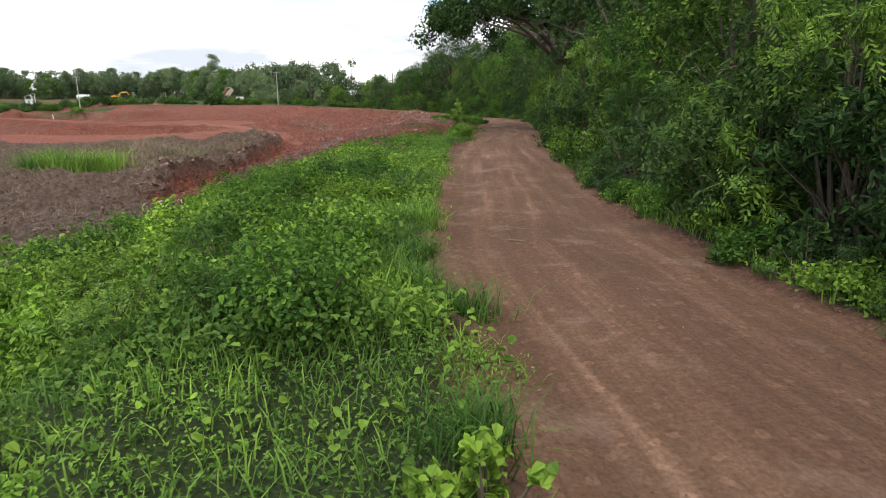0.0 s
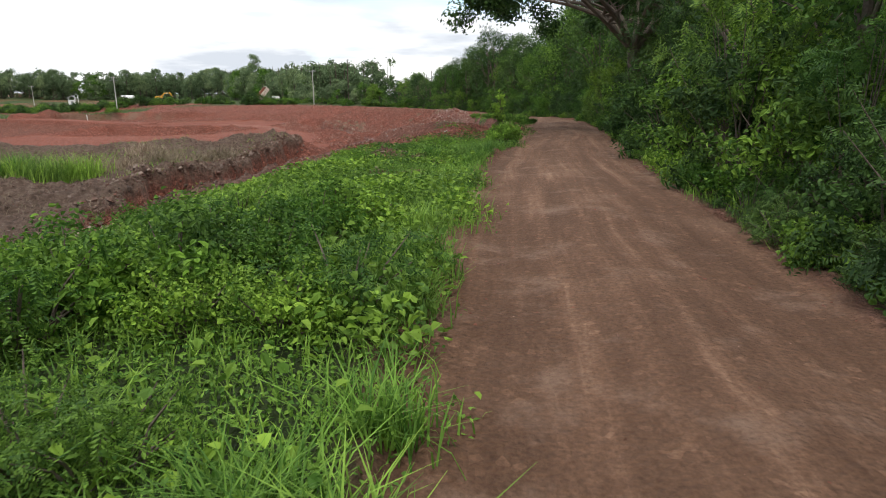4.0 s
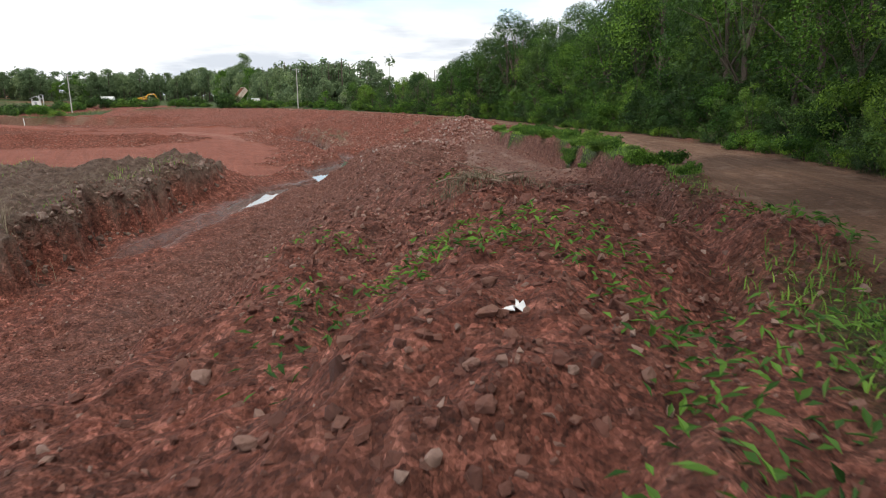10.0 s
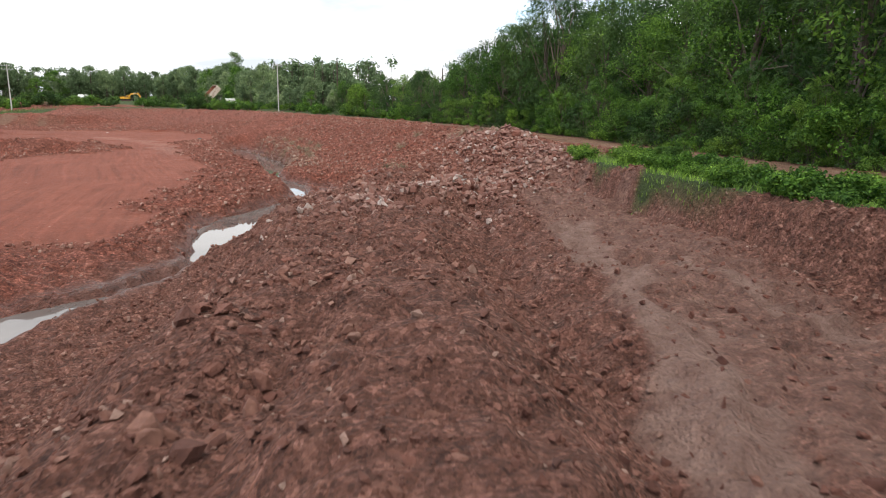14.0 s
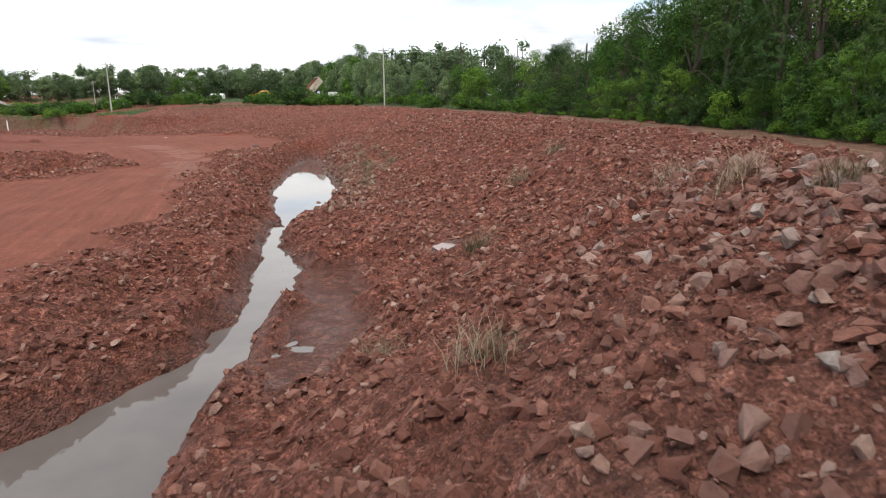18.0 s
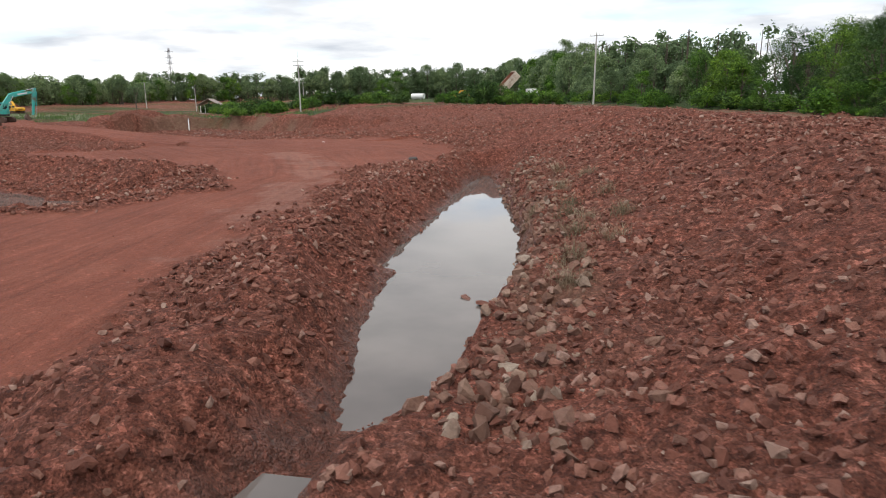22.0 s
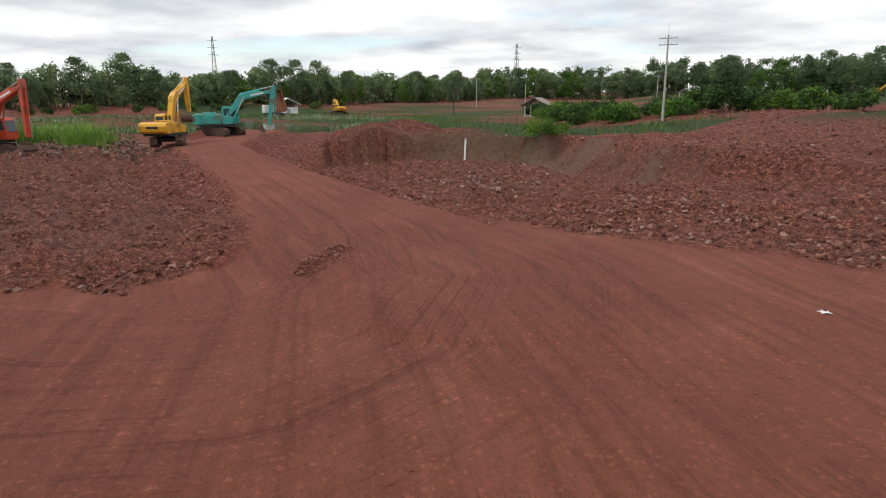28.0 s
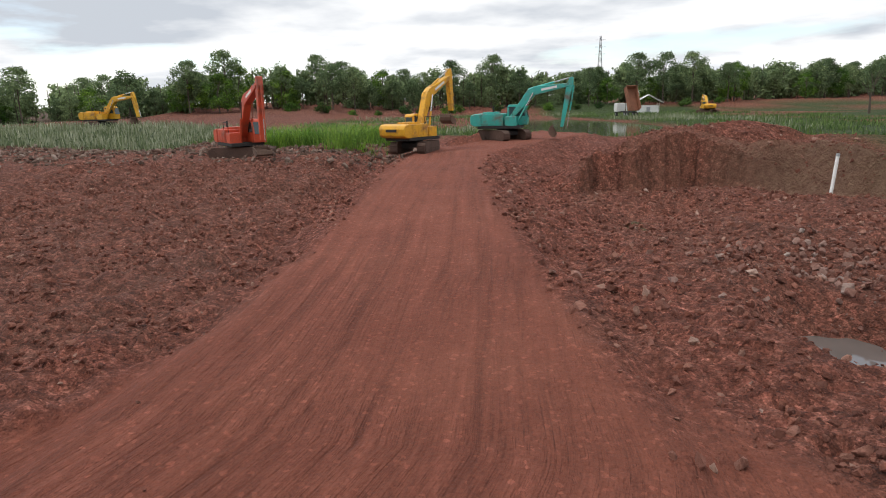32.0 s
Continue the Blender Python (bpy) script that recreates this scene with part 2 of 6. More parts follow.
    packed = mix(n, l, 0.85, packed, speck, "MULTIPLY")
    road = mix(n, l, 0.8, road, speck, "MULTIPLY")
    road = mix(n, l, 1.0, road, ramp(n, l, streak, [(0.3, (0.72, 0.70, 0.68)), (0.48, (0.95, 0.95, 0.95)), (0.58, (1.2, 1.22, 1.25)), (0.7, (1.75, 1.9, 2.05))]), "MULTIPLY")
    worn = noise_node(n, l, 0.9, 5, 0.7, P)
    road = mix(n, l, ramp(n, l, worn, [(0.54, (0, 0, 0)), (0.70, (0.7, 0.7, 0.7))]), road, (0.27, 0.175, 0.125))
    dullc = ramp(n, l, n2, [(0.25, (0.09, 0.040, 0.028)), (0.48, (0.20, 0.090, 0.063)), (0.62, (0.265, 0.122, 0.086)), (0.8, (0.34, 0.21, 0.155))])
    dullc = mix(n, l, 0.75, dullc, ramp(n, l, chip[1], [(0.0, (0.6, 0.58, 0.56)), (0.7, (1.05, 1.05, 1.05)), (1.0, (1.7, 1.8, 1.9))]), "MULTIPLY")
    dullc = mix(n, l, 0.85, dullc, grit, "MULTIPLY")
    dd = n.new("ShaderNodeMath"); dd.operation = "MULTIPLY"; dd.inputs[1].default_value = 0.88; l.new(at["dull"], dd.inputs[0])
    raw = mix(n, l, dd.outputs[0], raw, dullc)
    c = mix(n, l, at["packed"], raw, packed)
    c = mix(n, l, at["grey"], c, grey)
    clayc = mix(n, l, 0.5, ramp(n, l, n2, [(0.3, (0.15, 0.075, 0.05)), (0.5, (0.27, 0.15, 0.10)), (0.7, (0.36, 0.24, 0.16))]), ramp(n, l, n3, [(0.3, (0.18, 0.09, 0.06)), (0.7, (0.33, 0.2, 0.14))]))
    c = mix(n, l, at["clay"], c, clayc)
    c = mix(n, l, at["grass"], c, grassy)
    c = mix(n, l, at["road"], c, road)
    c = mix(n, l, at["silt"], c, ramp(n, l, n2, [(0.3, (0.24, 0.13, 0.10)), (0.7, (0.42, 0.27, 0.215))]))
    wetc = mix(n, l, 0.45, mix(n, l, 1.0, c, (0.85, 0.8, 0.8), "MULTIPLY"), ramp(n, l, n2, [(0.3, (0.15, 0.075, 0.056)), (0.7, (0.27, 0.16, 0.13))]))
    c = mix(n, l, at["wet"], c, wetc)
    grain = ramp(n, l, n3, [(0.32, (0.62, 0.6, 0.6)), (0.62, (1, 1, 1))])
    c = mix(n, l, 0.6, c, grain, "MULTIPLY")
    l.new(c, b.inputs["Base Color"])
    rr = n.new("ShaderNodeMapRange"); l.new(at["wet"], rr.inputs[0]); rr.inputs[3].default_value, rr.inputs[4].default_value = 0.95, 0.2
    l.new(rr.outputs[0], b.inputs["Roughness"])
    b.inputs["Specular IOR Level"].default_value = 0.3
    vor = n.new("ShaderNodeTexVoronoi"); vor.inputs["Scale"].default_value = 7.0; l.new(P, vor.inputs["Vector"])
    sm = n.new("ShaderNodeMath"); sm.operation = "MAXIMUM"; l.new(at["packed"], sm.inputs[0]); l.new(at["road"], sm.inputs[1])
    k = n.new("ShaderNodeMapRange"); l.new(sm.outputs[0], k.inputs[0]); k.inputs[3].default_value, k.inputs[4].default_value = 1.0, 0.24
    h1 = n.new("ShaderNodeMath"); h1.operation = "MULTIPLY_ADD"; l.new(n2, h1.inputs[0]); h1.inputs[1].default_value = 2.0; l.new(n3, h1.inputs[2])
    h2 = n.new("ShaderNodeMath"); h2.operation = "SUBTRACT"; l.new(h1.outputs[0], h2.inputs[0]); l.new(vor.outputs["Distance"], h2.inputs[1])
    h3 = n.new("ShaderNodeMath"); h3.operation = "MULTIPLY"; l.new(h2.outputs[0], h3.inputs[0]); l.new(k.outputs[0], h3.inputs[1])
    v2 = n.new("ShaderNodeTexVoronoi"); v2.inputs["Scale"].default_value = 19.0; l.new(P, v2.inputs["Vector"])
    hv = n.new("ShaderNodeMath"); hv.operation = "MULTIPLY"; hv.inputs[1].default_value = -0.8; l.new(v2.outputs["Distance"], hv.inputs[0])
    hw_ = n.new("ShaderNodeMath"); hw_.operation = "MULTIPLY_ADD"; l.new(hv.outputs[0], hw_.inputs[0]); l.new(k.outputs[0], hw_.inputs[1]); l.new(h3.outputs[0], hw_.inputs[2])
    h3 = hw_
    h4 = n.new("ShaderNodeMath"); h4.operation = "MULTIPLY_ADD"; l.new(streak, h4.inputs[0]); h4.inputs[1].default_value = 0.22; l.new(h3.outputs[0], h4.inputs[2])
    h5 = n.new("ShaderNodeMath"); h5.operation = "MULTIPLY"; l.new(rut, h5.inputs[0]); l.new(at["turn"], h5.inputs[1])
    h6 = n.new("ShaderNodeMath"); h6.operation = "MULTIPLY_ADD"; l.new(h5.outputs[0], h6.inputs[0]); h6.inputs[1].default_value = 2.6; l.new(h4.outputs[0], h6.inputs[2])
    bump(n, l, h6.outputs[0], 1.0, 0.15, b)
    return m


def water_mat(name, col, rough=0.03):
    m = bpy.data.materials.new(name)
    n, l, b = nodes_of(m)
    g = n.new("ShaderNodeNewGeometry")
    c = ramp(n, l, noise_node(n, l, 0.5, 3, 0.5, g.outputs["Position"]), [(0.3, tuple(v * 0.8 for v in col)), (0.7, tuple(v * 1.15 for v in col))])
    l.new(c, b.inputs["Base Color"])
    b.inputs["Roughness"].default_value, b.inputs["IOR"].default_value = rough, 1.33
    b.inputs["Specular IOR Level"].default_value = 0.9
    bump(n, l, noise_node(n, l, 1.5, 2, 0.5, g.outputs["Position"]), 0.03, 0.02, b)
    return m


M_GROUND = ground_mat()
M_WATER = water_mat("muddy_water", (0.122, 0.104, 0.095))
M_PUDDLE = water_mat("red_puddle", (0.21, 0.125, 0.10), 0.12)
M_POND = water_mat("green_water", (0.07, 0.08, 0.045), 0.08)
M_LEAF = leafy("leaf_shrub", (0.028, 0.080, 0.012), (0.145, 0.265, 0.035), 0.3)
M_VINE = leafy("leaf_young_vine", (0.075, 0.165, 0.018), (0.235, 0.40, 0.05), 0.3)
M_LEAF_D = leafy("leaf_tree_dark", (0.016, 0.042, 0.010), (0.080, 0.150, 0.030), 0.22)
# Lighter, greyer leaves for far trees; distance haze is put into the colour.
M_LEAF_F = leafy("leaf_far_hazed", (0.115, 0.165, 0.082), (0.235, 0.315, 0.15), 0.4)
M_LEAF_Y = leafy("leaf_vine", (0.046, 0.122, 0.014), (0.175, 0.305, 0.038), 0.3)
M_GRASS = leafy("grass_blade", (0.07, 0.165, 0.025), (0.21, 0.36, 0.055), 0.35)
M_SEDGE = leafy("sedge_blade", (0.04, 0.085, 0.02), (0.12, 0.19, 0.055), 0.3)
M_GRASS_P = leafy("grass_pale", (0.22, 0.27, 0.11), (0.50, 0.50, 0.36), 0.3)
M_DRY = leafy("dry_straw", (0.14, 0.10, 0.06), (0.30, 0.24, 0.16), 0.1)
M_BARK = plain("bark", (0.11, 0.085, 0.065), 0.9, 0, 0.5, 5, 0.8)
M_WOOD = plain("dead_wood", (0.20, 0.14, 0.10), 0.9, 0, 0.4, 8, 0.6)
M_STONE = stone_mat("laterite_stone", [(0.0, (0.13, 0.046, 0.030)), (0.5, (0.25, 0.092, 0.060)), (0.82, (0.35, 0.165, 0.118)), (1.0, (0.46, 0.32, 0.255))])
M_PALE = stone_mat("pale_stone", [(0.0, (0.19, 0.082, 0.060)), (0.5, (0.28, 0.145, 0.112)), (0.85, (0.35, 0.225, 0.185)), (1.0, (0.48, 0.42, 0.375))], 0.9, 0.6)
M_CLOD = stone_mat("soil_clod", [(0.0, (0.11, 0.045, 0.032)), (0.5, (0.22, 0.090, 0.063)), (0.85, (0.31, 0.155, 0.112)), (1.0, (0.44, 0.30, 0.24))], 0.97)
M_CLAYROCK = stone_mat("clay_rock", [(0.0, (0.14, 0.07, 0.05)), (0.5, (0.25, 0.14, 0.10)), (0.85, (0.33, 0.22, 0.16)), (1.0, (0.42, 0.34, 0.27))], 0.95, 0.5)
M_REDCLOD = stone_mat("red_clod", [(0.0, (0.13, 0.044, 0.028)), (0.5, (0.245, 0.084, 0.053)), (0.88, (0.33, 0.135, 0.09)), (1.0, (0.44, 0.27, 0.205))], 0.97)
M_GREYCLOD = stone_mat("grey_clod", [(0.0, (0.075, 0.05, 0.038)), (0.6, (0.18, 0.125, 0.094)), (1.0, (0.32, 0.255, 0.21))], 0.97)
M_GREYDARK = stone_mat("dark_concrete", [(0.0, (0.06, 0.055, 0.052)), (1.0, (0.10, 0.09, 0.085))], 0.9, 0.4)
M_DIRT = (0.17, 0.07, 0.045)
M_YEL = plain("yellow_paint", (0.72, 0.38, 0.02), 0.45, 0, 0.12, 3, 0.05, M_DIRT)
M_TEAL = plain("teal_paint", (0.045, 0.42, 0.36), 0.42, 0, 0.12, 3, 0.05, M_DIRT)
M_RED = plain("orange_red_paint", (0.55, 0.075, 0.03), 0.45, 0, 0.12, 3, 0.05, M_DIRT)
M_BLACK = plain("black_rubber", (0.025, 0.024, 0.023), 0.8, 0, 0.3, 6, 0.2)
M_TRACK = plain("muddy_steel", (0.10, 0.06, 0.045), 0.8, 0.3, 0.4, 6, 0.4)
M_STEEL = plain("chrome_rod", (0.6, 0.6, 0.6), 0.25, 1.0, 0.1, 6, 0)
M_GLASS = plain("cab_glass", (0.05, 0.08, 0.09), 0.08, 0, 0.1, 2, 0)
M_BUCKET = plain("worn_bucket_steel", (0.15, 0.095, 0.07), 0.7, 0.4, 0.4, 4, 0.3)
M_CONC = plain("concrete_pole", (0.45, 0.43, 0.40), 0.9, 0, 0.2, 3, 0.2)
M_WHITE = plain("white_paint", (0.75, 0.75, 0.73), 0.5, 0, 0.1, 3, 0.05)
M_GALV = plain("galvanised_steel", (0.35, 0.36, 0.37), 0.5, 0.6, 0.2, 3, 0.1)
M_CREAM = plain("dusty_cream_paint", (0.55, 0.47, 0.38), 0.7, 0, 0.2, 3, 0.1, M_DIRT)
M_RUST = plain("rusty_steel", (0.28, 0.12, 0.07), 0.8, 0.2, 0.35, 3, 0.2)
M_ROOF = plain("roof_sheet", (0.25, 0.2, 0.17), 0.7, 0, 0.3, 3, 0.2)


# ---- mesh helpers ----
def part(name, bm, material, parent, label=""):
    me = bpy.data.meshes.new(name)
    bm.to_mesh(me); bm.free()
    me.materials.append(material)
    ob = new(name, me)
    ob.parent = parent
    return tagged(ob, label)


def box(bm, sx, sy, sz, m=Matrix(), bevel=0.0):
    """A box with its centre at the pose's origin, edges bevelled."""
    g = bmesh.ops.create_cube(bm, size=1.0, matrix=m @ Matrix.Diagonal((sx, sy, sz, 1)))
    if bevel:
        ed = list({ed for v in g["verts"] for ed in v.link_edges})
        bmesh.ops.bevel(bm, geom=ed, offset=bevel, segments=2, affect="EDGES", profile=0.7)


def rod(bm, a, b, r1, r2=None, seg=8):
    a, b = Vector(a), Vector(b)
    d = b - a
    m = Matrix.Translation((a + b) / 2) @ d.to_track_quat("Z", "Y").to_matrix().to_4x4()
    bmesh.ops.create_cone(bm, cap_ends=True, segments=seg, radius1=r1, radius2=r1 if r2 is None else r2, depth=d.length, matrix=m)


def prism(bm, outline, y0, y1, bevel=0.0):
    """A plate: an outline in x, z pulled from y0 to y1."""
    a = [bm.verts.new((x, y0, z)) for x, z in outline]
    b = [bm.verts.new((x, y1, z)) for x, z in outline]
    k = len(outline)
    fs = [bm.faces.new(a), bm.faces.new(b[::-1])]
    fs += [bm.faces.new((a[i], b[i], b[(i + 1) % k], a[(i + 1) % k])) for i in range(k)]
    bmesh.ops.recalc_face_normals(bm, faces=fs)
    if bevel:
        bmesh.ops.bevel(bm, geom=list({ed for f in fs for ed in f.edges}), offset=bevel, segments=1, affect="EDGES")


def raw_mesh(name, verts, faces, material, smooth=False):
    """A mesh from arrays: verts (n, 3), faces (m, k) of one size."""
    verts, faces = np.asarray(verts, np.float32), np.asarray(faces, np.int32)
    me = bpy.data.meshes.new(name)
    me.vertices.add(len(verts)); me.vertices.foreach_set("co", verts.ravel())
    k = faces.shape[1]
    me.loops.add(faces.size); me.loops.foreach_set("vertex_index", faces.ravel())
    me.polygons.add(len(faces)); me.polygons.foreach_set("loop_start", np.arange(0, faces.size, k, dtype=np.int32))
    me.polygons.foreach_set("use_smooth", np.full(len(faces), smooth))
    me.update(calc_edges=True)
    me.materials.append(material)
    return me


# ---- the lie of the land ----
def along(X, Y, pts):
    """Distance to a line of (x, y, values...), the signed distance (left of its way positive), and the values there."""
    best = np.full(X.shape, 1e9); side = np.zeros(X.shape); vals = [np.zeros(X.shape) for _ in pts[0][2:]]
    for a, b in zip(pts, pts[1:]):
        dx, dy = b[0] - a[0], b[1] - a[1]
        t = np.clip(((X - a[0]) * dx + (Y - a[1]) * dy) / (dx * dx + dy * dy), 0, 1)
        ex, ey = X - a[0] - t * dx, Y - a[1] - t * dy
        d = np.hypot(ex, ey); near = d < best
        best = np.where(near, d, best)
        side = np.where(near, np.sign(dx * (Y - a[1]) - dy * (X - a[0])) * d, side)
        for k in range(len(vals)):
            vals[k] = np.where(near, a[2 + k] + t * (b[2 + k] - a[2 + k]), vals[k])
    return best, side, vals


def within(X, Y, corners):
    """True inside a closed outline."""
    hit = np.zeros(X.shape, bool)
    for (ax, ay), (bx, by) in zip(corners, corners[1:] + corners[:1]):
        if ay != by:
            hit ^= ((ay > Y) != (by > Y)) & (X < ax + (Y - ay) * (bx - ax) / (by - ay))
    return hit


def step(v, a, b):
    t = np.clip((v - a) / (b - a), 0, 1)
    return t * t * (3 - 2 * t)


GRIDS = np.random.RandomState(5).rand(256, 256)


def vnoise(X, Y, size):
    """Smooth value noise, 0 to 1, with cells of the given size."""
    u, v = X / size + 31.7, Y / size + 17.3
    i, j = np.floor(u).astype(int), np.floor(v).astype(int)
    f, g = u - i, v - j
    f, g = f * f * (3 - 2 * f), g * g * (3 - 2 * g)
    G = lambda a, b: GRIDS[a % 256, b % 256]
    return (G(i, j) * (1 - f) + G(i + 1, j) * f) * (1 - g) + (G(i, j + 1) * (1 - f) + G(i + 1, j + 1) * f) * g


ROAD = [(-1.6, -30, 0), (-0.9, 0, 0), (-0.8, 8, 0), (-0.4, 13, 0), (0.6, 19, 0.12), (1.6, 24, 0.12), (3.3, 31, 0.05), (5.2, 39, 0), (7.0, 47, 0), (9.0, 56, -0.1), (10.7, 66, -0.25), (12.0, 78, -0.4), (12.6, 92, -0.8), (12.3, 108, -1.1), (11.0, 122, -1.1), (8.6, 136, -1.1), (3.5, 149, -1.0), (-8, 172, -0.8), (-24, 198, -0.6), (-45, 225, -0.5)]
CREST = [(-6.0, -30, 7), (-6.0, 8, 7), (-6.0, 18, 6.5), (-5.4, 25, 6), (-4.0, 31, 5.5), (-1.2, 37, 4.5), (2.2, 42, 3), (3.6, 46, 2.4), (4.8, 52, 1.6), (5.6, 60, 1.1), (6.2, 68, 1.0), (6.0, 76, 1.0), (5.8, 88, 1.2), (5.6, 97, 4.5), (2.6, 105, 8), (0.9, 114, 9), (-1.5, 124, 9.5), (-5, 134, 9.5), (-9, 143, 9), (-14, 154, 10), (-19, 166, 12), (-27, 186, 24), (-40, 204, 36), (-60, 216, 38), (-84, 224, 34), (-110, 240, 20), (-150, 300, 20), (-260, 420, 20)]
RIDGE = [(-5.6, 35, -0.9), (-3.8, 37, -0.5), (-2.4, 38.8, -0.1), (-1.0, 40, 0.25), (0.7, 45, 0.40), (-0.6, 51, 0.15), (-1.0, 58, -0.45), (-0.9, 66, -0.85), (-1.6, 75, -1.1), (-1.4, 84, -1.5), (1.0, 92, -1.7)]
SPOIL = [(-7.0, 6, -0.9, 2.2), (-7.2, 20, -0.75, 2.4), (-7.3, 27, -0.7, 2.5), (-6.4, 31, -0.65, 2.6), (-4.8, 37, -0.4, 1.7), (-3.2, 42, -0.4, 1.0), (-2.6, 52, -0.75, 0.6), (-2.4, 64, -1.0, 0.6), (-2.8, 76, -1.5, 0.8), (-3.2, 84, -1.7, 1.8), (-3.4, 90, -1.8, 2.6), (-1.8, 96, -1.8, 2.5)]
RAW_PATCH = [(-74, 162.8), (-70.7, 161.5), (-67.5, 160.6), (-65, 158.7), (-63.2, 155.8), (-66, 152.4), (-72, 146), (-76, 138), (-108, 138), (-108, 163), (-86, 163.4)]
HEAP = [(5.0, 94, -0.9), (3.6, 99.5, 0.0), (2.4, 106, -0.5), (2.4, 112, -1.0)]
TRENCH = [(3.2, 52, -0.6), (3.2, 58, -1.0), (3.4, 66, -1.4), (3.4, 76, -1.6), (3.8, 88, -1.9), (4.2, 93, -2.1)]
LEDGE = [(-9.6, 22, 0), (-12.4, 27, 0), (-16.6, 34, 0), (-18.0, 42, 0), (-17.0, 48, 0), (-15.5, 55, 0), (-15.9, 63, 0), (-15.9, 71, 0), (-15.3, 80, 0), (-15.2, 84, 0)]
STREAM = [(-13.5, 62, -4.3, 0.5), (-12.4, 71, -4.3, 0.3), (-11.9, 75, -4.78, 0.9), (-11.6, 80, -4.78, 0.7), (-10.2, 83, -4.5, 0.25), (-9.4, 87, -4.62, 0.2), (-8.8, 91, -5.0, 1.6), (-9.0, 95, -5.1, 2.7), (-9.0, 99, -5.1, 2.5), (-8.9, 103, -5.05, 0.95), (-8.9, 107, -5.05, 0.42), (-9.6, 110, -5.05, 0.5), (-10.7, 113.8, -5.05, 0.5), (-12.7, 117.3, -5.05, 0.25), (-13.8, 121, -5.0, 0.2), (-14.4, 125, -5.6, 0.8), (-16.8, 132, -5.75, 1.9), (-19.0, 138, -5.75, 2.3), (-22.4, 147, -5.75, 1.7), (-25.6, 155, -5.7, 0.9), (-28.0, 161, -5.5, 0.3)]
BERM = [(-13.8, 100, -4.1), (-14.2, 112, -3.95), (-17.2, 122, -3.75), (-21.0, 131, -3.75), (-25.0, 142, -3.8), (-28.5, 152, -3.95)]
WAY = [(-13, 92, 0), (-18.5, 110, 19), (-24.5, 122, 32), (-30, 135, 46), (-34, 146, 58), (-44, 157, 73), (-60, 164, 90), (-76, 166, 106), (-104, 167.5, 134), (-134, 182, 167)]
LANE = [(-1.6, -30, 0), (-0.8, 8, 38), (1.6, 24, 54), (5.2, 39, 70), (9.0, 56, 87), (12.0, 78, 109), (12.3, 108, 139), (8.6, 136, 167), (-8, 172, 207)]
HAUL = [(-58, 165, -3.92, 4.5), (-66, 165.8, -3.85, 4.4), (-74, 166, -3.6, 3.4), (-85, 166, -2.9, 2.7), (-92, 166, -2.65, 2.6), (-104, 167.5, -2.55, 2.8), (-118, 174.5, -2.5, 3.2), (-134, 182, -2.5, 3.0), (-150, 190, -2.6, 2.5)]
WALLP = [(-89, 172, 0), (-94.5, 175.5, 0), (-96.5, 181, 0), (-95, 187, 0), (-90, 190.5, 0), (-80, 192, 0), (-70, 190, 0)]
MOUND = [(-94.5, 177.0, -1.6), (-98, 181.2, -0.95), (-100, 185.1, -0.7), (-101, 191, -1.8)]
TURN = [(-63, 148, 0), (-58, 153, 7), (-56, 157, 11.5), (-56.8, 160.2, 15), (-60, 163.6, 19.5), (-66, 166, 26), (-78, 166.6, 38), (-104, 168, 64), (-140, 186, 104)]
SILT_A = [(2.6, 80), (2.2, 75.4), (1.5, 70), (1.4, 67), (1.6, 64.5), (1.9, 62)]
SILT_B = [(3.6, 76), (4.1, 72.2), (4.3, 69.3), (4.3, 67), (4.5, 64.5), (4.7, 61)]
SLOPE_Z = -3.5
POND_Z, POOL_Z = -6.05, -5.48


